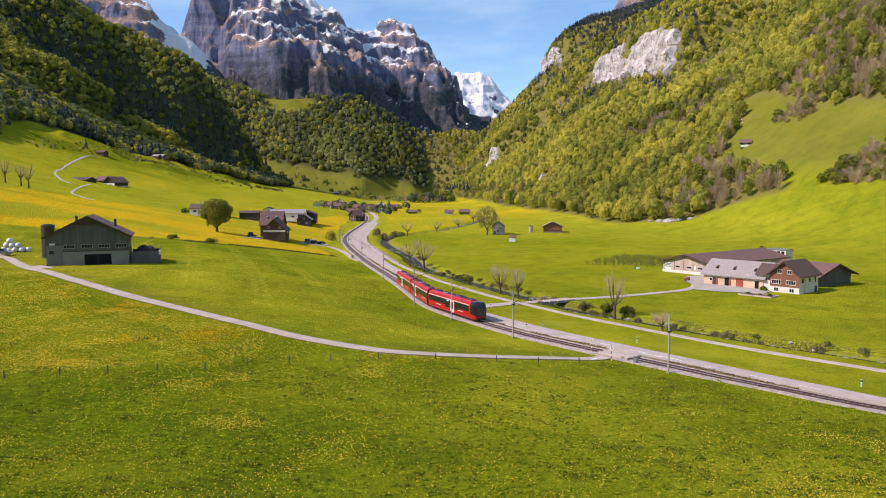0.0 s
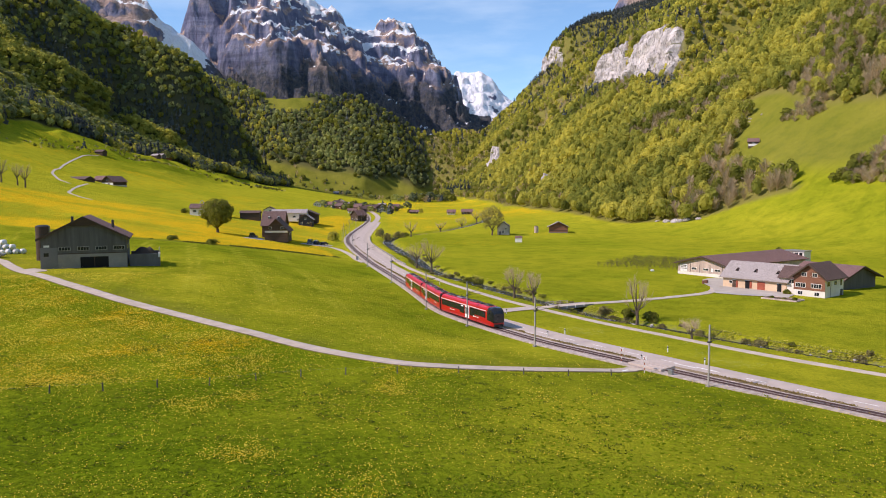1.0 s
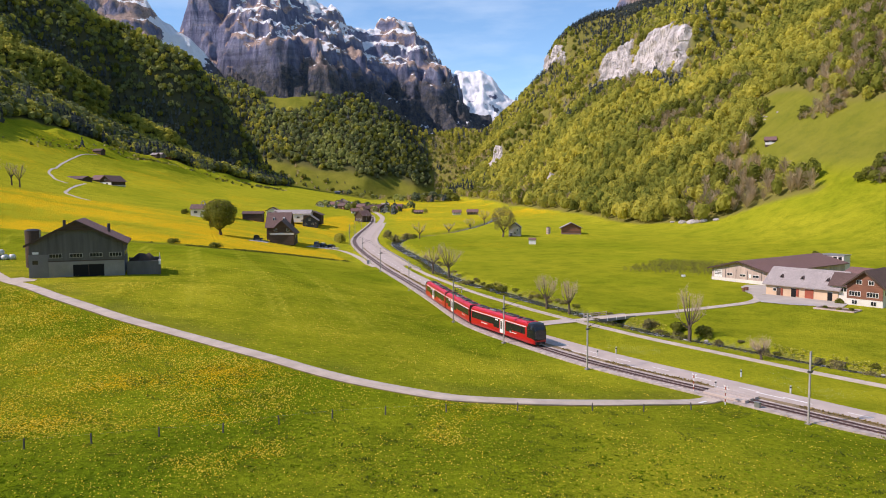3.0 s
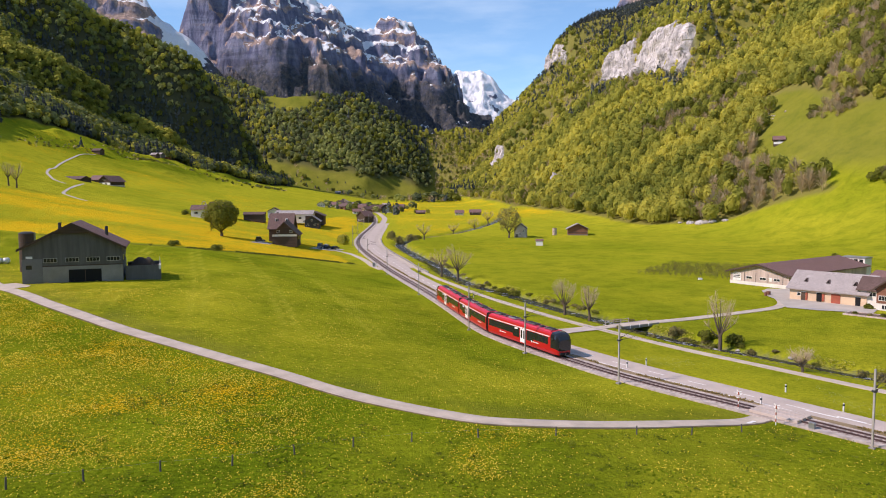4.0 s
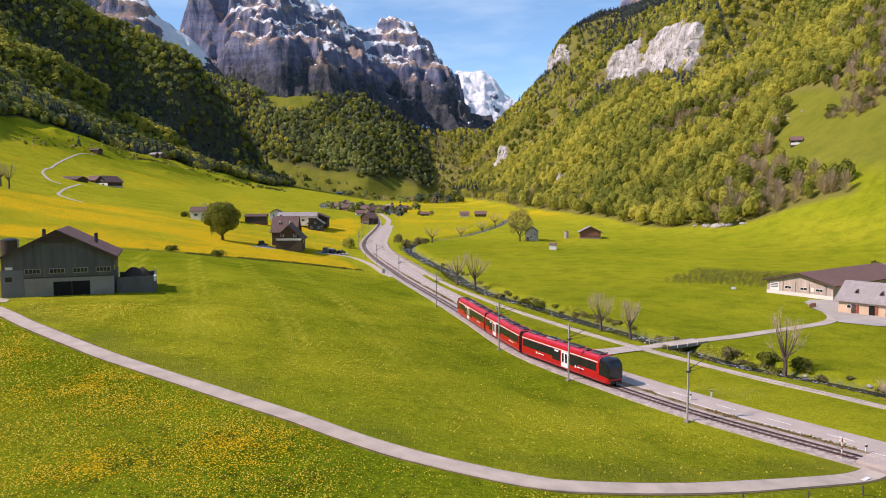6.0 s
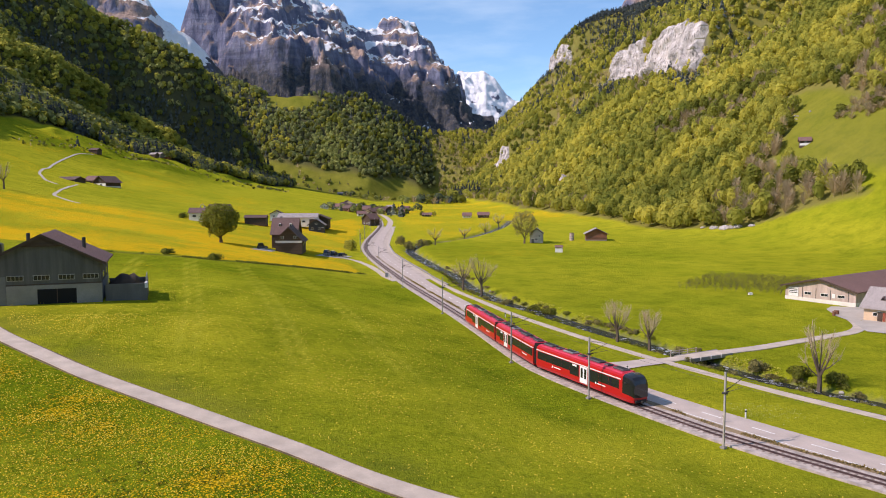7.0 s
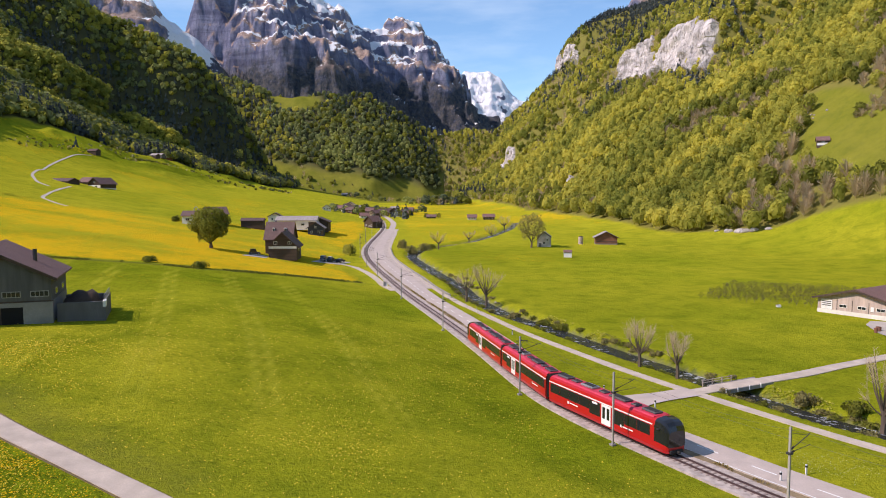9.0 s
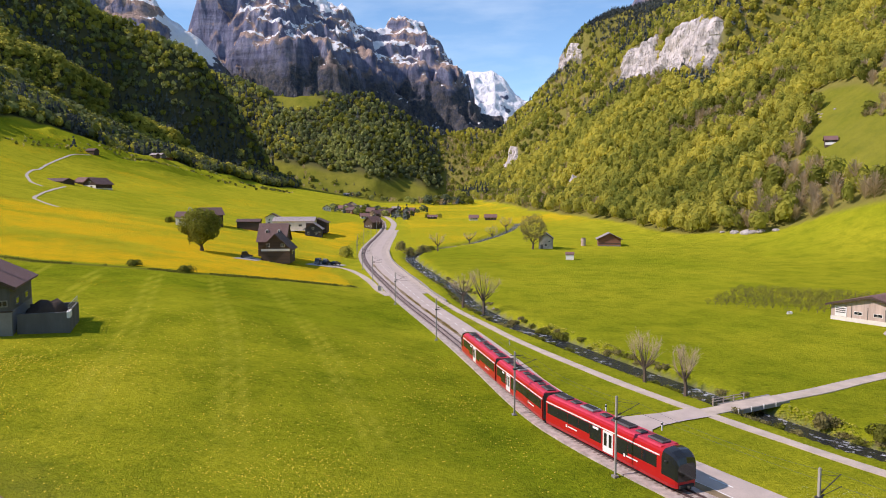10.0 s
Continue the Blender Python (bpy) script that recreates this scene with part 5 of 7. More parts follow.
def masts():
    spots = [(52, 53), (28.1, 90.6), (12.2, 115.3), (1.8, 131.8), (-5.5, 150.2), (-15.6, 193), (-25.5, 234.7), (-35.7, 279), (-43.5, 312), (-50.8, 350), (-56, 390), (-57.5, 432), (-59.5, 475), (-62, 520), (-64.5, 560)]
    first = None
    for k, (x, y) in enumerate(spots):
        s = s_near(x, y)
        p, h = on_track(s, -2.75)
        if first is None:
            ob = new("catenary_mast")
            tagged(ob, "grey steel catenary mast with a bracket arm", "mast", "catenary masts along the track")
            col = part("column", box(-0.055, 0.055, -0.07, 0.07, -0.3, 7.4, 0.01), MAST_STEEL, ob)
            for f in (-0.07, 0.07):
                part("flange", box(-0.08, 0.08, f - 0.012, f + 0.012, -0.29, 7.39), MAST_STEEL, col)
            part("footing", box(-0.26, 0.26, -0.26, 0.26, -0.7, 0.03, 0.03), CONCRETE, ob)
            part("bracket_arm", rod((0, -0.1, 5.55), (0, -2.75, 6.35), 0.035, sides=6), DARK_METAL, ob)
            part("stay", rod((0, -0.1, 6.9), (0, -2.5, 6.28), 0.02, sides=5), DARK_METAL, ob)
            part("steady_arm", rod((0, -0.1, 5.35), (0, -2.9, 5.45), 0.025, sides=5), DARK_METAL, ob)
            for z0, z1, d in ((5.60, 5.75, 0.45), (5.36, 5.37, 0.5)):
                part("insulator", rod((0, -d + 0.2, z0), (0, -d - 0.1, z1), 0.075, sides=8), BOARDS_DARK, ob)
            part("clamp", box(-0.2, 0.2, -0.2, 0.2, 5.22, 5.42, 0.02), DARK_METAL, ob)
            first = ob
            ob.matrix_basis = Matrix.Translation(p) @ pose(0, 0, 0, 0, 0, h)
        else:
            copy_thing(first, Matrix.Translation(p) @ pose(0, 0, 0, 0, 0, h))
    # wires
    for name, z, r in (("contact_wire", 5.42, 0.012), ("carrier_wire", 6.32, 0.012)):
        bm = bmesh.new()
        ss = [s_near(x, y) for x, y in spots]
        for a, b in zip(ss, ss[1:]):
            n = 6
            for i in range(n):
                t0, t1 = i / n, (i + 1) / n
                p0, p1 = on_track(a + (b - a) * t0)[0], on_track(a + (b - a) * t1)[0]
                sag = 0.0 if z < 6 else 0.5
                z0, z1 = z - sag * 4 * t0 * (1 - t0), z - sag * 4 * t1 * (1 - t1)
                rod(p0 + Vector((0, 0, z0)), p1 + Vector((0, 0, z1)), r, sides=4, bm=bm)
        tagged(part(name, bm, DARK_METAL, None), "thin dark overhead wire above the railway track", "wire", "overhead wires")


masts()

# ---------------------------------------------------------------- the near barn
PIT_WALL = plain("stained_concrete", (0.15, 0.145, 0.14), 0.9, grain=0.8, spread=0.35, relief=0.3, stretch=(1, 1, 0.25))


FRAME_GREY = plain("weathered_window_frame", (0.36, 0.35, 0.33), 0.8, grain=4)


def near_barn():
    a = radians(21)
    x, y = -76.1 + 0.8 * math.cos(a), 151.8 + 0.8 * math.sin(a)
    rows = [("f", u - 0.8, 3.75, 2.0, 0.62, 4) for u in (-2.8, 0.6, 3.9, 7.2)] + [("f", 6.6, 1.25, 1.8, 0.8, 2), ("f", -3.1, 1.0, 0.9, 0.8, 1), ("f", -6.9, 2.6, 0.9, 0.7, 1), ("r", -3, 3.6, 1.6, 0.7, 2), ("r", 3, 3.6, 1.6, 0.7, 2)]
    ob = house("barn", "large grey boarded barn with a brown roof and an open gateway", "barn", x, y, 21, 15.6, 14, 6.3, 4.0, BOARDS_GREY, ROOF_BROWN, "y", 0.8, 8.35,
               bands=[("r", -1.0, 3.0, GREY_WALL)], windows=rows, frames=FRAME_GREY)
    part("lower_wall", box(-4.8, 7.9, -0.09, 0.03, -1.1, 2.95), CONCRETE, ob, "pale rendered lower wall")
    part("corner_wall", box(-7.95, -4.83, -0.07, 0.03, -1.1, 4.35), GREY_WALL, ob)
    part("lintel", box(-8.0, 8.0, -0.06, 0.03, 3.0, 3.14), BOARDS_DARK, ob)
    # no hole in the wall: a black sheet paints the dark inside
    gate = part("gateway", box(-0.8, 4.4, -0.105, 0.03, -0.3, 2.35), UNLIT_BLACK, ob, "black panel painted as the gateway's unlit inside")
    part("gate_post", box(1.75, 1.87, -0.125, -0.03, -0.3, 2.35), BOARDS_DARK, gate)
    part("sign_board", box(-7.3, -6.3, -0.10, -0.02, 4.45, 4.85), WHITE, ob)
    for u in (-2.7, 5.0):
        part("vent_pipe", rod((u, 6.5, 7.2), (u, 6.5, 9.6 if u > 0 else 10.4), 0.28, sides=10), DARK_METAL, ob)
    part("collar_boards", prism([(-3.3, 8.7), (3.3, 8.7), (0, 10.2)], "y", -0.45, -0.08), BOARDS_DARK, ob)
    # dung pit with concrete walls, railing and heap
    pit = thing("manure_pit", "concrete walled manure pit beside the barn", "pit", x, y, 8.2, 21)
    for n, b in (("front_wall", (8.25, 14.2, 0.8, 1.1)), ("back_wall", (8.25, 14.2, 9.7, 10.0)), ("side_wall", (13.9, 14.2, 1.1, 9.7))):
        part(n, box(*b, -1.3, 2.7, 0.02), PIT_WALL, pit)
    rail = bmesh.new()
    for k in range(6):
        rod((14.05, 1.0 + k * 1.75, 2.7), (14.05, 1.0 + k * 1.75, 3.5), 0.04, sides=6, bm=rail)
    rod((14.05, 1.0, 3.5), (14.05, 9.8, 3.5), 0.04, sides=6, bm=rail)
    rod((14.05, 1.0, 3.1), (14.05, 9.8, 3.1), 0.03, sides=6, bm=rail)
    part("railing", rail, METAL, pit)
    part("gable_sheet", box(13.86, 14.26, 0.78, 2.6, 1.9, 2.74, 0.02), WHITE, pit, "bright metal edge")
    bm = bmesh.new()
    bmesh.ops.create_icosphere(bm, subdivisions=3, radius=1)
    rng = random.Random(3)
    for v in bm.verts:
        k = 1 + 0.28 * noise.noise(v.co * 2.1) + 0.12 * noise.noise(v.co * 6)
        v.co = Vector((v.co.x * 2.7 * k, v.co.y * 3.6 * k, max(-0.5, v.co.z) * 2.6 * k))
    heap = thing("manure_heap", "dark brown manure heap in the concrete pit", "heap", x + 11.0 * math.cos(a) - 5.2 * math.sin(a), y + 11.0 * math.sin(a) + 5.2 * math.cos(a), 9.4, 21)
    part("mound", bm, HEAP, heap, flat=False)


near_barn()


def silo(name, label, x, y, r, h, material, z=None, lid=None):
    ob = thing(name, label, "silo", x, y, z)
    part("shell", rod((0, 0, -0.5), (0, 0, h), r, sides=24), material, ob)
    for k in range(1, int(h)):
        part("hoop", rod((0, 0, k - 0.03), (0, 0, k + 0.03), r + 0.03, sides=24), DARK_METAL, ob)
    part("lid", rod((0, 0, h), (0, 0, h + 0.3), r + 0.06, r * 0.6, sides=24), lid or DARK_METAL, ob)
    part("ladder", box(r - 0.02, r + 0.1, -0.25, 0.25, 0.2, h), METAL, ob)
    return ob


silo("farm_silo", "brown boarded round silo behind the barn", -93.6, 170.0, 1.5, 7.8, BOARDS_DARK)


def bales():
    ob = None
    rng = random.Random(8)
    spots = [(0, 0, 0), (1.4, 0.2, 0), (2.9, -0.1, 0), (4.4, 0.3, 0), (0.7, 0.1, 1.15), (2.2, 0.0, 1.15), (3.6, 0.2, 1.15), (1.5, 0.1, 2.25), (1.0, 1.5, 0), (2.6, 1.4, 0), (5.8, 0.8, 0)]
    for dx, dy, dz in spots:
        x, y = -112.5 + dx, 183.5 + dy
        m = pose(x, y, ground_at(x, y) + 0.6 + dz, 90, 0, rng.uniform(-12, 12))
        if ob is None:
            bm = rod((0, 0, -0.6), (0, 0, 0.6), 0.68, sides=18)
            bmesh.ops.bevel(bm, geom=[e for e in bm.edges if abs(e.verts[0].co.z - e.verts[1].co.z) < 0.01], offset=0.12, segments=2, affect="EDGES")
            ob = tagged(new("silage_bale"), "white plastic-wrapped silage bale in a stack", "bale", "stack of silage bales")
            part("wrap", bm, BALE_WRAP, ob, flat=False)
            ob.matrix_basis = m
        else:
            copy_thing(ob, m)


bales()

# ---------------------------------------------------------------- hamlet in the yellow meadow
house("farmhouse", "dark brown timber gable with a white band", "house", -69.0, 293, 4, 9.0, 11, 3.7, 4.3, BOARDS_DARK, ROOF_DARK, "y", 0.8, 5.1,
      bands=[("f", 2.75, 3.5, WHITE)], windows=[("f", -2.3, 4.2, 1.0, 0.8, 2), ("f", 2.3, 4.2, 1.0, 0.8, 2), ("r", 0, 1.6, 1.0, 1.0, 2)], doors=[("r", 3, 0, 2.4, 2.3, BOARDS_GREY)])
big = house("main_barn", "large barn with a steep brown roof and two skylights", "barn", -73.1, 304.6, 4, 8.8, 12, 6.0, 5.3, BOARDS_DARK, ROOF_MID, "x", 0.6, 4.4, chimneys=[(-2, 7.6, 11.8, GREY_WALL)])
for u in (-1.9, 2.0):
    d_ob = part("skylight", box(u - 0.35, u + 0.35, 2.55, 3.5, 8.1, 9.55, 0.02), WHITE, big)
    part("glazing", box(u - 0.25, u + 0.25, 2.52, 2.7, 8.5, 9.3), GLASS, d_ob)
house("long_stable", "long low stable with white walls and a pale roof edge", "barn", -95.5, 440, 3, 21, 12, 3.9, 1.9, PLASTER, ROOF_GREY, "x", 0.6, 7.8,
      windows=[("f", -7, 1.2, 1.6, 1.0, 2), ("f", -2, 1.2, 1.6, 1.0, 2), ("f", 3.5, 1.2, 1.6, 1.0, 2)], doors=[("f", 8, 0, 3, 3, BOARDS_DARK)])
house("brown_barn", "brown barn with a shallow gable roof", "barn", -86, 452, 3, 11, 12, 4.5, 2.2, BOARDS_DARK, ROOF_DARK, "y", 0.9, 6.0)
house("dark_chalet", "blue-black boarded chalet with a pale eave", "house", -83.6, 431, 4, 8.0, 9, 3.7, 2.8, BOARDS_BLUE, ROOF_GREY, "y", 0.8, 4.5,
      windows=[("f", -2.2, 1.0, 1.0, 1.0, 2), ("f", 1.6, 1.0, 1.0, 1.0, 2), ("f", 0, 3.6, 1.0, 0.8, 2)], doors=[("f", 3.3, 0, 1.0, 2.0, BOARDS_DARK)])
house("small_house", "small white house with a brown roof", "house", -112, 462, 8, 7.2, 8, 2.9, 1.9, PLASTER, ROOF_RED, "y", 0.7, 10.2, windows=[("f", -1.5, 1, 0.9, 1.0, 2), ("f", 1.5, 1, 0.9, 1.0, 2)])
house("field_shed", "long dark weathered shed with a flat-pitched roof", "shed", -111.5, 413, 6, 10.8, 6.5, 3.2, 1.1, BOARDS_DARK, ROOF_DARK, "x", 0.4, 9.3)
cottage = house("white_cottage", "small white rendered cottage with a brown roof", "house", -127.8, 374, 5, 7.4, 6.5, 3.1, 1.9, PLASTER, ROOF_MID, "x", 0.5, 13.1,
                windows=[("f", -1.3, 1.0, 1.6, 1.0, 2), ("f", 1.9, 1.0, 0.9, 1.0, 1)], chimneys=[(2.5, 3.6, 5.9, PLASTER)])
arch = bmesh.new()
for k in range(14):
    a0, a1 = math.pi * k / 14, math.pi * (k + 1) / 14
    rod((1.7 + 1.0 * math.cos(a0), 3.2, 5.0 + 1.9 * math.sin(a0)), (1.7 + 1.0 * math.cos(a1), 3.2, 5.0 + 1.9 * math.sin(a1)), 0.16, sides=6, bm=arch)
part("roof_arch", arch, METAL, cottage)
house("upper_barn", "dark barn half hidden behind the round tree", "barn", -124, 400, 30, 9, 12, 5.2, 3.0, BOARDS_DARK, ROOF_DARK, "x", 0.8)

# ---------------------------------------------------------------- on the left slope
house("hill_barn", "long low dark barn on the slope", "barn", -245, 484, -20, 16, 8, 3.0, 1.6, BOARDS_DARK, ROOF_DARK, "x", 0.6, 30.4)
house("hill_chalet", "brown-roofed chalet with white gable boards", "house", -231.0, 499, -14, 8.8, 14, 4.0, 3.4, BOARDS_DARK, ROOF_BROWN, "y", 0.9, 28.3, PLASTER, 1.2,
      bands=[("f", 1.3, 2.9, WHITE)], windows=[("f", -2.4, 1.5, 1.4, 1.0, 2), ("f", 1.2, 1.5, 1.4, 1.0, 2), ("f", 0, 4.3, 1.2, 0.9, 2)])
house("hill_chalet_wing", "brown wing of the hillside chalet", "house", -240, 506, -14, 10, 9, 3.4, 2.6, BOARDS_DARK, ROOF_BROWN, "x", 0.7, 30.0)
house("slope_hut", "small dark hay hut high on the slope", "hut", -342, 722, -10, 8.5, 7, 2.8, 1.9, BOARDS_DARK, ROOF_DARK, "x", 0.5)
for x, y, w, m in ((-350, 880, 8, BOARDS_DARK), (-352, 902, 7, BOARDS_GREY), (-355, 930, 8, BOARDS_RED), (-357, 950, 8, BOARDS_DARK)):
    house("upland_hut", "small hut at the edge of the wood", "hut", x, y, -15, w, 7, 2.6, 2.0, m, ROOF_RED if m is PLASTER else ROOF_GREY, "x", 0.5, group="huts at the wood edge")

# ---------------------------------------------------------------- village
VILLAGE = [(-70, 556, -38, 8.0, 9.5, 4.6, 3.4, 1, 2, "y"), (-124, 706, 10, 9, 9, 3.2, 3.0, 0, 1, "y"), (-118.5, 745, -20, 8, 9, 3.2, 3.0, 0, 2, "x"), (-108, 728, -35, 12, 9, 3.6, 3.2, 3, 0, "x"), (-101, 760, 15, 9, 9, 4, 3.2, 1, 2, "y"),
           (-93.5, 775, -10, 10, 9, 4, 3.4, 1, 2, "x"), (-86, 672, 12, 9, 9, 3.2, 2.8, 0, 2, "x"), (-86, 735, -30, 9, 10, 4.2, 3.4, 1, 2, "y"), (-77, 760, 20, 12, 10, 4.6, 3.6, 3, 0, "x"),
           (-70, 790, 0, 11, 10, 4.6, 3.8, 1, 0, "y"), (-64, 742, -28, 11, 10, 3.6, 3.6, 0, 2, "y"), (-56.5, 752, 15, 8, 9, 3.4, 3.0, 1, 2, "x"), (-30, 706, 5, 10, 8, 2.2, 2.0, 1, 2, "x"), (-199, 1342, 5, 12, 9, 3.2, 2.6, 2, 1, "x"), (-112, 800, 5, 9, 9, 4, 3, 0, 2, "x"), (-97, 820, 5, 10, 9, 4, 3.2, 3, 0, "x"), (-82, 830, -5, 10, 9, 4, 3.2, 0, 2, "y"), (5.5, 676, -5, 9, 8, 3.0, 2.6, 0, 2, "x"), (20, 678, -5, 12, 9, 3.2, 2.8, 1, 2, "x")]
WALLS = [(PLASTER, "white rendered"), (BOARDS_DARK, "dark boarded"), (BOARDS_GREY, "grey boarded"), (BOARDS_RED, "reddish shingled")]
ROOFS = [(ROOF_RED, "red"), (ROOF_GREY, "grey"), (ROOF_BROWN, "brown")]
rng_v = random.Random(15)
for k in range(12):
    VILLAGE.append((rng_v.uniform(-128, -52), rng_v.uniform(780, 900), rng_v.uniform(-30, 30), rng_v.uniform(9, 12), 9, rng_v.uniform(3.2, 4.4), 3.0, k % 3, (k * 5) % 3, "xy"[k % 2]))
for k, (x, y, turn, w, l, wh, rise, wm, rm, along_) in enumerate(VILLAGE):
    if k:
        w, l, wh, rise = 0.80 * w, 0.80 * l, 0.80 * wh, 0.80 * rise
    house("village_house", f"{WALLS[wm][1]} village house with a {ROOFS[rm][1]} roof", "house", x, y, turn, w, l, wh, rise, WALLS[wm][0], ROOFS[rm][0], along_, 0.7, group="village houses",
          windows=[("f", -w * 0.28, 1.0, 1.0, 1.1, 2), ("f", w * 0.05, 1.0, 1.0, 1.1, 2), ("f", w * 0.32, 1.0, 1.0, 1.1, 2)])

# ---------------------------------------------------------------- the farm across the stream
big_barn = house("cattle_barn", "long pale boarded cattle barn with a brown roof", "barn", 72.3, 213.3, -54.9, 16.4, 41, 3.5, 2.15, BOARDS_PALE, ROOF_BROWN, "y", 0.9, -0.95, PLASTER, 0.95,
                 windows=[("f", -2.7, 1.75, 1.5, 0.55, 2), ("f", 1.2, 1.75, 1.6, 0.55, 2), ("f", 5.0, 1.75, 1.6, 0.55, 2)])
part("shutter_panel", box(-7.4, -5.0, -0.09, 0.02, 1.0, 3.1), WHITE, big_barn)
for k in range(3):
    part("louvre", box(-7.2, -5.2, -0.13, -0.05, 1.75 + k * 0.42, 1.95 + k * 0.42), BOARDS_GREY, big_barn)
part("white_hatch", box(3.0, 3.7, -0.10, 0.02, 1.5, 2.5), WHITE, big_barn)
for u in (-4.0, -0.8, 2.6, 6.6):
    part("cover_strip", box(u - 0.05, u + 0.05, -0.07, 0.02, 0.96, 3.4), BOARDS_GREY, big_barn)
stable = house("stable", "cream rendered stable with a grey tiled roof", "stable", 74.8, 184.6, -50, 16.2, 10, 2.9, 3.3, CREAM, ROOF_GREY, "x", 0.7, -1.0,
               doors=[("f", -5.1, 0, 0.9, 2.0, BOARDS_DARK), ("f", -1.6, 0, 1.1, 2.1, UNLIT_BLACK), ("f", 1.9, 0, 1.9, 2.2, RED_DOOR), ("f", 6.4, 0, 1.0, 2.0, UNLIT_BLACK)], windows=[("f", -6.0, 1.15, 0.7, 0.6, 1)])
part("shutter", box(-0.98, -0.45, -0.12, 0.02, 0.3, 2.0), RED_DOOR, stable)
part("shutter", box(-4.55, -4.1, -0.12, 0.02, 0.2, 1.9), RED_DOOR, stable)
for u in (-5.2, -0.4, 5.2):
    dormer = part("dormer", prism([(u - 0.55, 4.15), (u + 0.55, 4.15), (u, 5.0)], "y", 1.55, 3.4), ROOF_DARK, stable)
    part("dormer_opening", prism([(u - 0.4, 4.22), (u + 0.4, 4.22), (u, 4.85)], "y", 1.535, 1.6), UNLIT_BLACK, dormer)
home = house("farm_dwelling", "farmhouse with brown shingled gable and white side walls", "house", 82.4, 172.4, -52, 7.2, 9.4, 4.6, 2.9, PLASTER, ROOF_DARK, "y", 0.8, -1.0,
             bands=[("f", 1.45, 4.6, BOARDS_RED)], windows=[("f", -2.0, 2.1, 2.2, 0.9, 4), ("f", 1.6, 2.1, 2.2, 0.9, 4), ("f", -1.2, 4.7, 1.0, 0.8, 2), ("f", 1.2, 4.7, 1.0, 0.8, 2), ("r", -3.2, 2.6, 1.2, 1.1, 2), ("r", 0.3, 2.6, 1.2, 1.1, 2), ("r", 3.2, 2.4, 0.8, 1.4, 1), ("f", -2.0, 0.3, 1.0, 0.8, 2), ("f", 1.8, 0.3, 1.0, 0.8, 2)],
             doors=[("r", 3.6, 0.0, 1.2, 1.5, BOARDS_GREY)])
part("gable_cladding", prism([(-3.55, 4.62), (3.55, 4.62), (0, 7.45)], "y", -0.05, 0.02), BOARDS_RED, home)
part("drainpipe", rod((3.68, 2.6, 0), (3.68, 2.6, 4.6), 0.05, sides=6), METAL, home)
link = house("porch_wing", "white gabled link between stable and farmhouse", "house", 80.6, 178.0, -50, 4.6, 6, 3.9, 2.2, PLASTER, ROOF_DARK, "x", 0.5, -1.0, windows=[("f", 0, 2.5, 2.0, 0.8, 3)])
house("grey_barn", "grey boarded barn with a wide brown gable roof", "barn", 102.4, 186.7, 28.5, 13.6, 14, 3.0, 2.5, BOARDS_GREY, ROOF_BROWN, "y", 1.3, -1.1)
tower = thing("feed_store", "white louvred feed store at the barn end", "store", 110.5, 235.0, -1.0, -55)
part("body", box(-3.2, 3.2, -2, 2, -0.5, 5.5, 0.05), PLASTER, tower)
for k in range(4):
    part("opening", box(-2.7 + k * 1.45, -1.7 + k * 1.45, -2.06, -1.9, 3.7, 5.1), UNLIT_BLACK, tower)
part("roof", box(-3.5, 3.5, -2.3, 2.3, 5.504, 5.75, 0.03), METAL, tower)
house("lean_to", "low pale roofed lean-to behind the farmhouse", "shed", 97.5, 192.5, -50, 9, 8, 3.6, 0.6, PLASTER, ROOF_GREY, "x", 0.3, -1.0)

# ---------------------------------------------------------------- huts in the valley
house("field_barn", "brown barn with a pale roof edge in the meadow", "barn", 63.4, 416, -8, 10.6, 9, 3.6, 2.6, BOARDS_RED, ROOF_GREY, "y", 0.9, plinth=GREY_WALL, plinth_h=0.5, bands=[("f", 1.2, 1.6, BOARDS_DARK)])
silo("tower_silo", "small brown tower silo beside the field barn", 51.0, 418, 1.1, 3.7, BOARDS_PALE, None, BOARDS_DARK)
house("pump_house", "tiny white pump house with a brown roof", "hut", 34.3, 356, -10, 3.2, 3, 2.1, 0.7, WHITE, ROOF_BROWN, "x", 0.2)
house("stone_hut", "grey stone hut beside a large tree", "hut", 31, 405, -10, 6.4, 6, 4.8, 2.4, STONE, ROOF_GREY, "y", 0.3, windows=[("f", 0, 1.2, 1.0, 1.2, 2), ("f", 1.6, 3.0, 0.8, 0.8, 1)], doors=[("f", -1.8, 0, 1.1, 2.0, BOARDS_GREY)])
house("alp_hut", "dark alpine hut with a white front on the steep pasture", "hut", 196.5, 470, -22, 6.0, 6, 3.1, 2.0, BOARDS_DARK, ROOF_BROWN, "x", 0.6, bands=[("f", 0.2, 1.6, WHITE)], windows=[("f", 0, 1.7, 1.0, 0.7, 2)])

# ---------------------------------------------------------------- stream and bridge
def water_material():
    p = Paint("stream_water", 0.18, 0, 0.2)
    flow = p.noise(0.9, 6, 0.65)
    foam = p.band(p.math("ADD", flow, p.math("MULTIPLY", p.noise(0.12, 3), 0.45)), 0.80, 0.92)
    c = p.mix(foam, p.mix(p.noise(0.4, 3), (0.012, 0.014, 0.014), (0.035, 0.036, 0.032)), (0.62, 0.64, 0.64))
    p.bump(p.noise(1.6, 6, 0.7), 1.0, 0.5)
    return p.done(c, p.band(foam, 0, 1, 0.18, 0.6))


WATER = water_material()


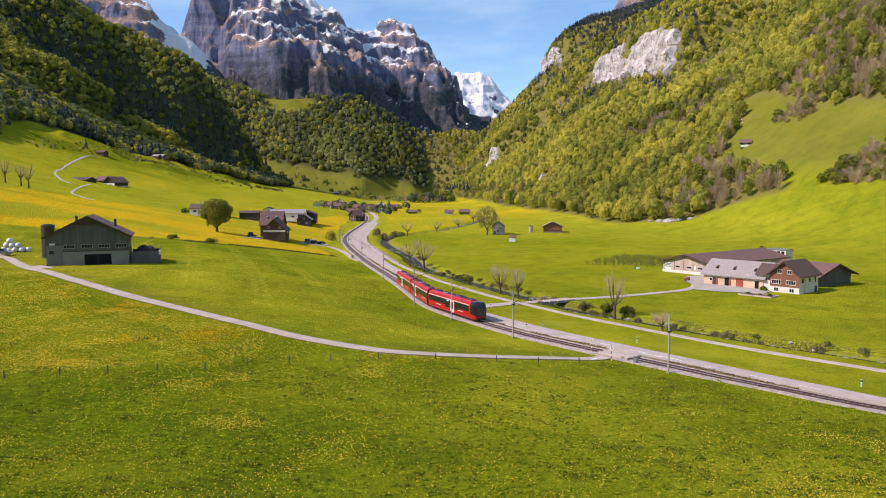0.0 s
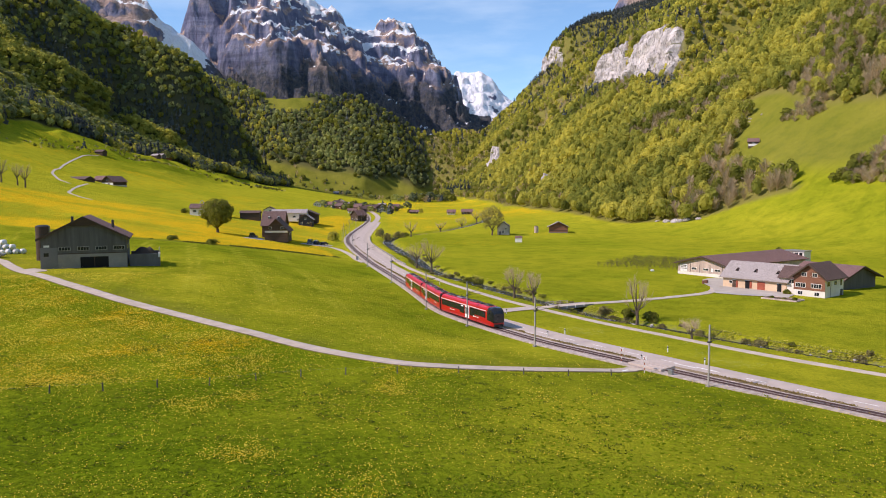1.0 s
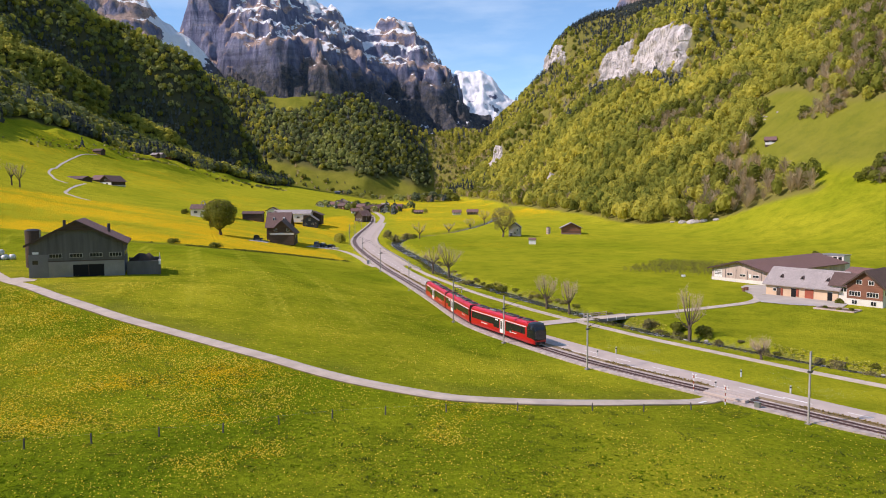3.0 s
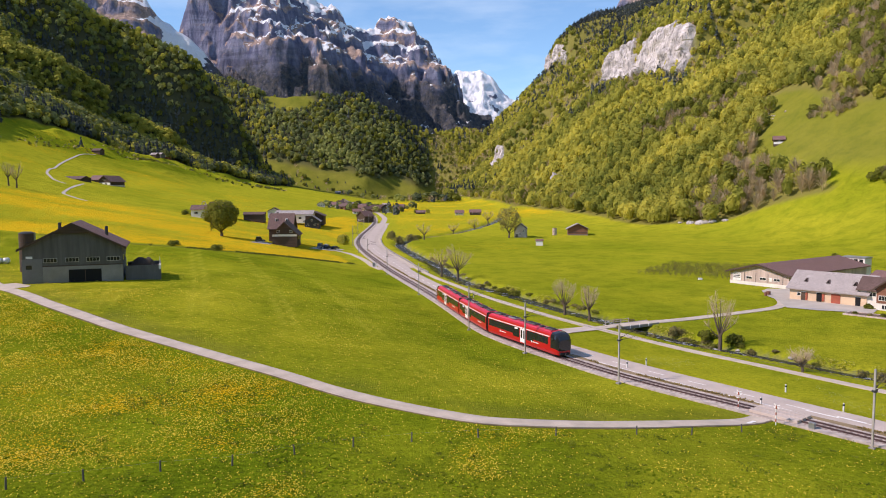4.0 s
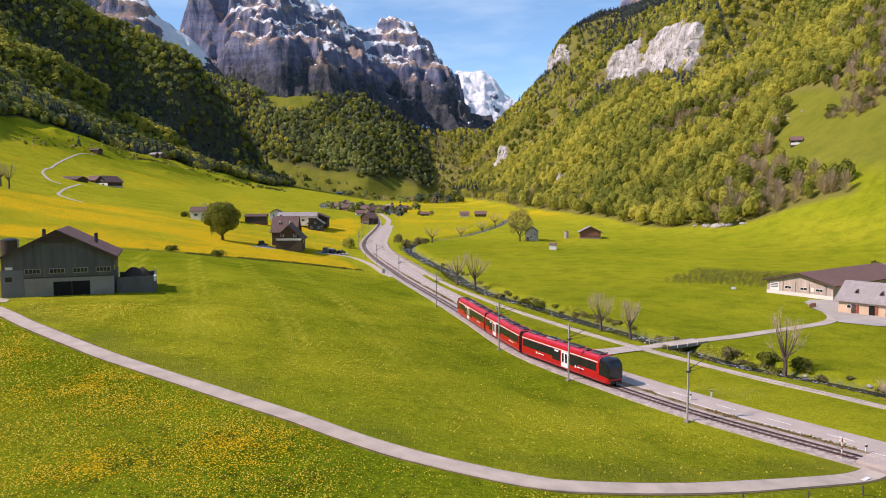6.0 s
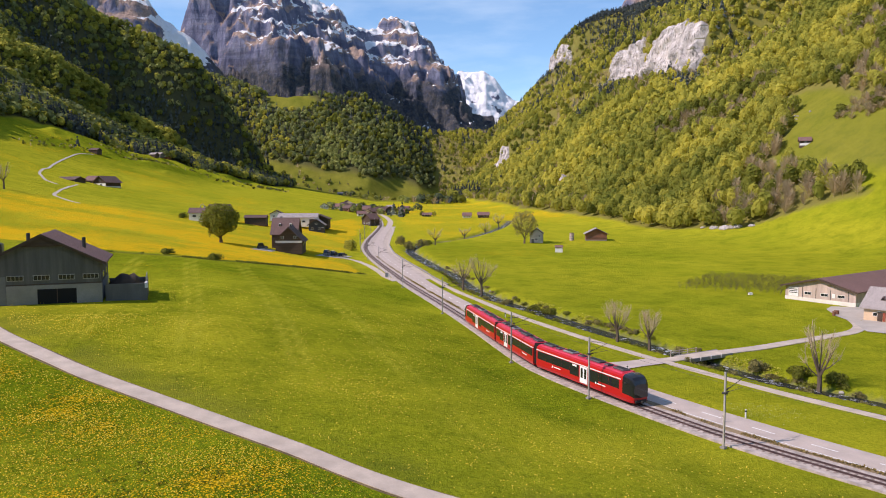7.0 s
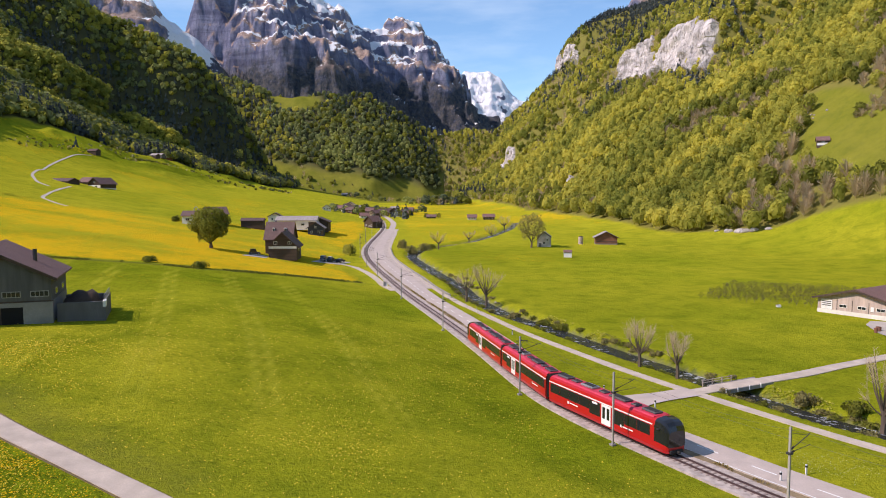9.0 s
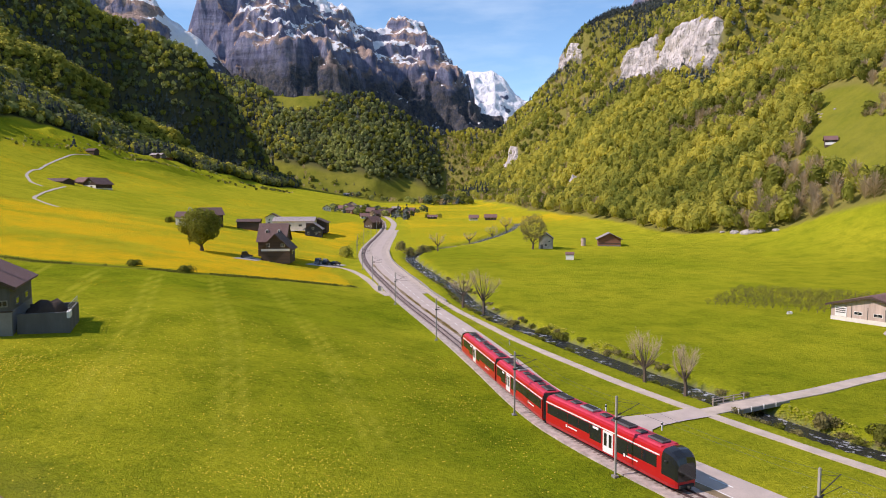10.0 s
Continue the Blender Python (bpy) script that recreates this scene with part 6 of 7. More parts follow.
def ribbon(name, pts, width, z_of, material, wobble=0.0):
    c = smooth_line(pts, 1.5)
    t = np.gradient(c, axis=0)
    t /= np.linalg.norm(t, axis=1)[:, None]
    n = np.stack([t[:, 1], -t[:, 0]], 1)
    k = 1 + wobble * (2 * value_noise(np.arange(len(c)) * 0.23, np.zeros(len(c)), 5) - 1)
    a, b = c - n * width / 2 * k[:, None], c + n * width / 2 * k[:, None]
    z = z_of(c)
    verts = [(*p, h) for p, h in zip(a, z)] + [(*p, h) for p, h in zip(b, z)]
    m = len(c)
    return raw(name, verts, [(i, i + 1, m + i + 1, m + i) for i in range(m - 1)], material)


tagged(ribbon("stream", STREAM, 3.7, lambda c: height(c[:, 0], c[:, 1]) + 0.42, WATER), "dark mountain stream with white riffles", "water", kind="structure")


def boulder(seed, size):
    rng = random.Random(seed)
    bm = bmesh.new()
    bmesh.ops.create_icosphere(bm, subdivisions=2, radius=1)
    off = Vector((rng.uniform(0, 50), rng.uniform(0, 50), 0))
    sx, sy, sz = size * rng.uniform(0.8, 1.4), size * rng.uniform(0.8, 1.2), size * rng.uniform(0.5, 0.8)
    for v in bm.verts:
        k = 1 + 0.35 * noise.noise(v.co * 1.3 + off)
        v.co = Vector((v.co.x * sx * k, v.co.y * sy * k, v.co.z * sz * k))
    return bm


def stones():
    rng = random.Random(12)
    line = smooth_line(STREAM, 1.0)
    models = []
    for k in range(6):
        ob = tagged(new("stream_boulder"), "grey boulder lying in the stream bed", "boulder", "stream boulders")
        part("stone", boulder(k, 0.34), STONE, ob)
        models.append(ob)
    placed = 0
    for k in range(190):
        p = line[rng.randrange(60, len(line) - 130)]
        x, y = p[0] + rng.uniform(-3.2, 3.2), p[1] + rng.uniform(-2, 2)
        m = pose(x, y, ground_at(x, y) + 0.12, 0, 0, rng.uniform(0, 360)) 
        if placed < 6:
            models[placed].matrix_basis = m
        else:
            copy_thing(models[rng.randrange(6)], m)
        placed += 1


stones()


def bridge():
    ob = thing("bridge", "low concrete farm bridge over the stream with a wooden rail", "bridge", 24.0, 155.4, float(land(24.0, 155.4)), 28)
    part("deck", box(-4.4, 4.4, -1.62, 1.20, -0.42, 0.09, 0.03), LANE_GRIT, ob)
    for s in (-1, 1):
        edge_y = -1.604 if s < 0 else 1.19
        part("kerb", box(-4.6, 4.6, *sorted((edge_y, edge_y + s * 0.17)), -0.38, 0.15, 0.02), CONCRETE, ob)
        part("abutment", box(*sorted((s * 4.2, s * 5.4)), -1.9, 1.9, -2.2, -0.39), CONCRETE, ob)
    for s, xs in ((1, (-5.2, -3.4, -1.6, 0.2)), ):
        for x in xs:
            part("rail_post", box(x - 0.06, x + 0.06, s * 1.5 - 0.06, s * 1.5 + 0.06, -0.5, 0.85, 0.01), BOARDS_PALE, ob)
        for z in (0.40, 0.72):
            part("rail_bar", box(-5.4, 0.4, s * 1.5 - 0.03, s * 1.5 + 0.03, z, z + 0.09, 0.01), BOARDS_PALE, ob)
    for x in (-4.6, -2.4, -0.2, 2.0):
        part("edge_post", box(x - 0.06, x + 0.06, -1.88, -1.785, -0.3, 0.32, 0.01), WHITE, ob)


bridge()


# ---------------------------------------------------------------- single trees and bushes
def limb(bm, a, b, r0, r1, sides=6):
    rod(a, b, r0, r1, sides=sides, bm=bm)


def grown_tree(name, label, x, y, tall, crown_r, trunk_h, leaf_mat, leaves, size, seed, trunk_r=0.28, bare=False, group="", turn=0.0, tint=(0.2, 0.9)):
    """A tapered trunk with forking limbs; leafy sprays, or upright bare shoots, at the ends."""
    ob = thing(name, label, "tree" if tall > 3.2 else "shrub", x, y, None, turn, group)
    rng = random.Random(seed)
    bm = bmesh.new()
    top = Vector((rng.uniform(-0.2, 0.2), rng.uniform(-0.2, 0.2), trunk_h))
    limb(bm, (0, 0, -0.4), top * 0.5 + Vector((0.08, 0, 0)), trunk_r * 1.25, trunk_r)
    limb(bm, top * 0.5 + Vector((0.08, 0, 0)), top, trunk_r, trunk_r * 0.85)
    ends, tw = [], bmesh.new()
    n = 9 if not bare else 12
    for k in range(n):
        ang = 2 * math.pi * (k + rng.uniform(-0.3, 0.3)) / n
        wide = bare and crown_r > 2.8
        reach = crown_r * (rng.uniform(0.55, 1.0) if wide else rng.uniform(0.45, 0.85))
        rise = (tall - trunk_h) * (rng.uniform(0.22, 0.92) if bare else rng.uniform(0.3, 0.75))
        start = Vector((top.x * 0.8, top.y * 0.8, trunk_h * rng.uniform(0.7, 1.0)))
        mid = start + Vector((math.cos(ang) * reach * 0.55, math.sin(ang) * reach * 0.55, rise * 0.45))
        tip = start + Vector((math.cos(ang) * reach, math.sin(ang) * reach, rise))
        limb(bm, start, mid, trunk_r * 0.42, trunk_r * 0.25, 5)
        limb(bm, mid, tip, trunk_r * 0.25, trunk_r * 0.10, 5)
        for j in range(9 if bare else 3):
            a2 = ang + rng.uniform(-1.0, 1.0)
            base = mid.lerp(tip, rng.uniform(0.1, 1.0))
            end = base + Vector((math.cos(a2) * crown_r * rng.uniform(0.1, 0.45), math.sin(a2) * crown_r * rng.uniform(0.1, 0.45), (tall - base.z) * (rng.uniform(0.05, 0.55) if wide else rng.uniform(0.05, 0.75))))
            rod(base, end, trunk_r * (0.06 if bare else 0.08), 0.008, sides=4, bm=tw)
            if bare:
                for i in range(4):
                    b3 = base.lerp(end, rng.uniform(0.25, 0.8))
                    e3 = b3 + Vector((rng.uniform(-0.7, 0.7), rng.uniform(-0.7, 0.7), rng.uniform(0.2, 1.0)))
                    rod(b3, e3, 0.011, 0.004, sides=3, bm=tw)
    part("trunk", bm, BARK, ob)
    part("bare_crown" if bare else "twigwork", tw, BARK if not bare else TWIG_BARK, ob)
    if leaves:
        r2 = np.random.default_rng(seed)
        z = r2.uniform(-0.85, 1, leaves)
        ang = r2.uniform(0, 2 * np.pi, leaves)
        q = np.sqrt(1 - z * z)
        d = np.stack([q * np.cos(ang), q * np.sin(ang), z], 1)
        lumps = r2.normal(size=(14, 3))
        lumps /= np.linalg.norm(lumps, axis=1)[:, None]
        bulge = np.clip(np.max(d @ lumps.T, axis=1), 0, 1)
        rad = (0.56 + 0.52 * bulge ** 5) * r2.uniform(0.55, 1.05, leaves) ** 0.5
        half = (tall - trunk_h * 0.75) / 2
        c = d * rad[:, None] * np.array([crown_r, crown_r, half]) + np.array([0, 0, tall - half])
        v = cards(c, d + r2.normal(size=d.shape) * 0.6, r2.uniform(0.6, 1.4, leaves) * size, r2)
        me = stuff_mesh("crown", v, np.arange(len(v)).reshape(-1, 4), np.zeros(leaves), np.repeat(r2.uniform(*tint, leaves), 4), [leaf_mat])
        cr = new("crown", me)
        cr.parent = ob
    return ob


def bush(label, x, y, r, h, mat, n, size, seed, group=""):
    ob = thing("bush", label, "bush", x, y, None, 0, group)
    r2 = np.random.default_rng(seed)
    z = r2.uniform(-0.2, 1, n)
    ang = r2.uniform(0, 2 * np.pi, n)
    q = np.sqrt(1 - z * z)
    d = np.stack([q * np.cos(ang), q * np.sin(ang), z], 1)
    rad = r2.uniform(0.35, 1.05, n) ** 0.5 * (0.8 + 0.35 * np.sin(ang * 3 + seed) * q)
    c = d * rad[:, None] * np.array([r, r, h * 0.8]) + np.array([0, 0, h * 0.2])
    v = cards(c, d + r2.normal(size=d.shape) * 0.6, r2.uniform(0.6, 1.4, n) * size, r2)
    cr = new("foliage", stuff_mesh("foliage", v, np.arange(len(v)).reshape(-1, 4), np.zeros(n), np.repeat(r2.uniform(0, 1, n), 4), [mat]))
    cr.parent = ob
    bm = bmesh.new()
    rng = random.Random(seed)
    for k in range(7):
        a = rng.uniform(0, 6.28)
        rod((0, 0, -0.2), (math.cos(a) * r * 0.6, math.sin(a) * r * 0.6, h * rng.uniform(0.6, 0.95)), 0.05, 0.015, sides=4, bm=bm)
    part("stems", bm, BARK, ob)
    return ob


TWIG_BARK = plain("pale_twig_bark", (0.54, 0.42, 0.28), 0.9, grain=3)

grown_tree("lime_tree", "large round spring-green tree in the yellow meadow", -92.0, 292, 13.2, 6.7, 1.9, LEAF_OLIVE, 7500, 0.24, 21, 0.55, tint=(0.35, 1.0))
grown_tree("maple_tree", "wide half-leafed tree beside the stone hut", 24.6, 402, 17.0, 6.8, 3.0, LEAF_BUD, 3000, 0.22, 22, 0.45, tint=(0.3, 1.0))
BARES = [(13.2, 165, 7.6, 2.3, 31), (16.6, 158.2, 7.2, 1.7, 32), (33.3, 138.8, 10.0, 2.7, 33), (-10.8, 229.5, 9.0, 3.0, 34), (-6.2, 228.0, 12.2, 3.9, 35), (-19.5, 390, 9, 3.6, 36), (-4, 442, 8, 3.4, 37), (10, 480, 9, 4, 38), (23, 545, 13, 5, 39), (-208, 362, 13, 3.4, 40), (-213.5, 365, 12.5, 3.2, 41), (-219, 361, 13, 3.4, 42), (37, 120, 3.0, 1.6, 43), (-62, 560, 8, 4, 44)]
for x, y, tall, r, seed in BARES:
    grown_tree("bare_tree", "leafless pale brown pollard tree with upright shoots", x, y, tall, r, tall * 0.32, None, 0, 0, seed, 0.12 + tall * 0.018, True, "bare trees")
BUSHES = [(-91.2, 241.5, 2.0, 1.8, 0), (-77.3, 238.5, 2.4, 1.9, 0), (33.0, 143.6, 1.6, 1.7, 0), (29.5, 148.6, 1.6, 1.8, 1), (36.2, 140.2, 1.5, 1.6, 0), (4.5, 205.5, 1.6, 1.5, 0), (7.2, 199.6, 1.7, 1.7, 0), (-0.5, 215.5, 1.4, 1.3, 1), (-135.5, 377.5, 2.3, 3.0, 0),
          (-26, 386, 3.6, 4.2, 1), (-31.5, 381, 3.0, 4.6, 1), (-22.8, 397, 2.6, 3.0, 0), (-36, 392, 2.5, 5.0, 1), (-55.5, 354, 2.6, 5.2, 2), (-57.5, 360, 2.4, 4.2, 2), (107, 240, 1.8, 7.2, 0), (-35, 720, 2.5, 5, 0), (-24, 722, 3, 5, 2), (79.2, 176.2, 0.9, 1.3, 0), (72.6, 169.6, 0.5, 0.7, 0), (74.4, 167.6, 0.45, 0.6, 1), (76.0, 166.0, 0.5, 0.8, 0), (73.4, 166.4, 0.4, 0.5, 2)]
MATS = [(LEAF_OLIVE, "dark green"), (LEAF_BUD, "olive-brown budding"), (LEAF_SPRING, "fresh green")]
for k, (x, y, r, h, m) in enumerate(BUSHES):
    bush(f"{MATS[m][1]} bush in the meadow", x, y, r, h, MATS[m][0], 900, 0.09 + 0.03 * h, 50 + k, "bushes")
rng0 = random.Random(4)
for k, s in enumerate(np.linspace(8, 250, 130)):
    line = smooth_line(STREAM, 1.0)
    p = line[int(s) + 60]
    q = line[int(s) + 61]
    t = (q - p) / np.hypot(*(q - p))
    off = rng0.choice((-1, 1)) * rng0.uniform(2.5, 3.8)
    x, y = p[0] + t[1] * off, p[1] - t[0] * off
    m = rng0.choice((0, 0, 1, 1, 1))
    h = rng0.uniform(0.35, 1.0)
    bush(f"low {MATS[m][1]} bush on the stream bank", x, y, rng0.uniform(0.6, 1.3), h, MATS[m][0], 320, 0.095, 120 + k, "bank bushes")


def orchard():
    first = grown_tree("fruit_tree", "small young fruit tree in an orchard row", 60, 224, 2.1, 0.8, 0.6, LEAF_OLIVE, 70, 0.075, 77, 0.03, group="orchard trees", tint=(0.1, 0.8))
    rng = random.Random(9)
    for r in range(-5, 18):
        for k in range(10):
            u, v = r * 2.1, k * 3.9
            x, y = 54.5 + 0.64 * u + 0.56 * v, 234.5 - 0.35 * u + 0.81 * v
            if (x - 72.3) * 0.575 - (y - 213.3) * 0.818 > -10.5 and (x - 72.3) * 0.818 + (y - 213.3) * 0.575 > -2:
                continue
            if rng.random() < 0.12:
                continue
            copy_thing(first, pose(x + rng.uniform(-0.3, 0.3), y + rng.uniform(-0.3, 0.3), ground_at(x, y), 0, 0, rng.uniform(0, 360)))


orchard()


def slope_scrub():
    """Rough scrub and single firs along the gullies of the left pasture, and trees dotted before the middle wood."""
    rng = np.random.default_rng(29)
    xs, ys, kinds, tall = [], [], [], []
    for line, n, spread, h in (([(-372, 612), (-350, 640), (-362, 720), (-352, 790)], 60, 7, 2.2), ([(-434, 827), (-421, 852), (-380, 835), (-328, 793), (-321, 847), (-291, 876), (-251, 880)], 150, 8, 2.6), ([(-330, 940), (-300, 960), (-262, 985), (-225, 1010)], 70, 7, 3.2),
                               ([(-325, 1466), (-273, 1431), (-231, 1411), (-190, 1392), (-120, 1340)], 70, 22, 8.0), ([(-60, 1180), (-20, 1150), (10, 1100)], 60, 14, 12.0), ([(-128, 712), (-100, 735), (-60, 748), (-48, 770)], 34, 8, 5.5), ([(-125, 800), (-60, 820)], 30, 12, 7.0)):
        c = smooth_line(line, 1.0)
        i = rng.integers(0, len(c), n)
        xs.append(c[i, 0] + rng.normal(size=n) * spread)
        ys.append(c[i, 1] + rng.normal(size=n) * spread)
        kinds.append(rng.choice([2, 3, 4, 1] if h > 5 else [2, 3, 3, 4], n))
        tall.append(rng.uniform(0.6, 1.4, n) * h)
    for x, y in ((-433, 808), (-437, 815), (-459, 968), (-452, 960), (-345, 700), (-60, 700), (-52, 690)):
        xs.append([x]), ys.append([y]), kinds.append([1]), tall.append([rng.uniform(11, 15)])
    tall = np.concatenate(tall)
    wood("slope_scrub", "brown and green scrub along the pasture gullies", np.concatenate(xs), np.concatenate(ys), np.concatenate(kinds), tall, tall * 1.25, 19, 40)


slope_scrub()


def shrubs_on_alp():
    rng = np.random.default_rng(17)
    n = 130
    y = rng.uniform(330, 366, n)
    x = along(RIGHT_FOOT, y) + rng.uniform(38, 66, n)
    y2 = rng.uniform(445, 475, 40)
    x2 = along(RIGHT_FOOT, y2) + 96 + rng.uniform(-8, 8, 40)
    x, y = np.concatenate([x, x2]), np.concatenate([y, y2])
    tall = rng.uniform(4, 8, len(x))
    wood("alp_shrubs", "brown leafless shrubs on the steep pasture", x, y, np.where(rng.uniform(size=len(x)) < 0.85, 2, 3), tall, tall * 1.1, 9, 70)


shrubs_on_alp()


def meadow_tufts():
    """Longer grass and dandelion heads in the field nearest the camera."""
    rng = np.random.default_rng(23)
    n = 30000
    y = 34 + 70 * rng.uniform(0, 1, n) ** 1.2
    x = -6 + rng.uniform(-1, 1, n) * (0.62 * y + 16)
    lane = along([(-150, 160), (-95, 152), (-65, 128), (-44, 113), (-28, 101.5), (-16, 93.4), (-4, 90), (13, 95), (24, 101), (60, 60)], x)
    keep = (y < lane - 2.2) & (along(LEFT_FOOT, y) - x > 3) & (y < 80) & (rng.uniform(size=n) < 0.25 + 0.75 * smooth(-0.15, 0.3, fbm(x, y, 7, 3, 88)))
    x, y = x[keep], y[keep]
    z = height(x, y)
    n = len(x)
    a = rng.uniform(0, np.pi, n)
    w, h = rng.uniform(0.05, 0.16, n), rng.uniform(0.04, 0.13, n)
    dx, dy = np.cos(a) * w, np.sin(a) * w
    lx, ly = rng.normal(size=n) * 0.08, rng.normal(size=n) * 0.08
    v = np.stack([np.stack([x - dx, y - dy, z - 0.03], 1), np.stack([x + dx, y + dy, z - 0.03], 1), np.stack([x + dx * 1.3 + lx, y + dy * 1.3 + ly, z + h], 1), np.stack([x - dx * 1.3 + lx, y - dy * 1.3 + ly, z + h * 0.8], 1)], 1).reshape(-1, 3)
    shade = np.clip(0.5 + 0.5 * fbm(x, y, 9, 3, 89) + rng.normal(size=n) * 0.15, 0, 1)
    me = stuff_mesh("grass_tufts", v, np.arange(n * 4).reshape(-1, 4), np.zeros(n), np.repeat(shade, 4), [GRASS_BLADE])
    tagged(new("grass_tufts", me), "long green grass tufts in the near meadow", "grass", kind="stuff")
    m, per = 2600, 20
    cy = 36 + 62 * rng.uniform(0, 1, m) ** 1.1
    cx = -6 + rng.uniform(-1, 1, m) * (0.62 * cy + 16)
    keep = (near_field(cx, cy) > 0.9) & (rng.uniform(size=m) < 0.20 + 0.8 * smooth(-0.1, 0.35, fbm(cx, cy, 12, 3, 84))) & (to_line(cx, cy, LANE)[0] > 3.5)
    cx, cy = cx[keep], cy[keep]
    m = len(cx)
    size = np.repeat(rng.uniform(0.14, 0.60, m), per)
    x, y = np.repeat(cx, per) + rng.normal(size=m * per) * size * 0.75, np.repeat(cy, per) + rng.normal(size=m * per) * size * 0.55
    c = np.stack([x, y, height(x, y) + rng.uniform(0.02, 0.75, m * per) * size * 0.7], 1)
    nrm = np.stack([rng.normal(size=m * per), rng.normal(size=m * per) - 0.4, np.full(m * per, 0.9)], 1)
    v = cards(c, nrm, rng.uniform(0.04, 0.085, m * per) * (0.6 + size), rng)
    me = stuff_mesh("dock_leaves", v, np.arange(m * per * 4).reshape(-1, 4), np.zeros(m * per), np.repeat(np.repeat(rng.uniform(0, 1, m), per), 4), [DOCK])
    tagged(new("dock_leaves", me), "dark clumps of dock and rank grass in the near meadow", "plants", kind="stuff")
    n = 620000
    y = 34 + 150 * rng.uniform(0, 1, n) ** 1.3
    x = -6 + rng.uniform(-1, 1, n) * (0.62 * y + 16)
    b = bloom_map(x, y)
    keep = (rng.uniform(size=n) < 1.5 * b * (0.30 + 0.70 * smooth(-0.15, 0.30, fbm(x, y, 3.5, 4, 87) + 0.4 * fbm(x, y, 24, 2, 86)))) & (along(LEFT_FOOT, y) - x > 3)
    lane = to_line(x, y, LANE)[0]
    keep &= lane > 2.2
    x, y = x[keep], y[keep]
    n = len(x)
    z = height(x, y) + rng.uniform(0.12, 0.26, n)
    nrm = np.stack([rng.normal(size=n) * 0.35, rng.normal(size=n) * 0.35 - 0.3, np.ones(n)], 1)
    v = cards(np.stack([x, y, z], 1), nrm, rng.uniform(0.026, 0.060, n) * (0.8 + 0.004 * y), rng)
    me = stuff_mesh("dandelions", v, np.arange(n * 4).reshape(-1, 4), np.zeros(n), np.repeat(rng.uniform(0, 1, n), 4), [PETAL])
    tagged(new("dandelions", me), "yellow dandelion heads scattered in the meadow", "flowers", kind="stuff")


DOCK = leaf_material("dock_leaves", (0.075, 0.105, 0.012), (0.20, 0.225, 0.022), 0.4)
GRASS_BLADE = leaf_material("grass_blades", (0.16, 0.24, 0.008), (0.30, 0.37, 0.012))
PETAL = leaf_material("dandelion_petals", (0.79, 0.575, 0.045), (0.86, 0.69, 0.11))
meadow_tufts()


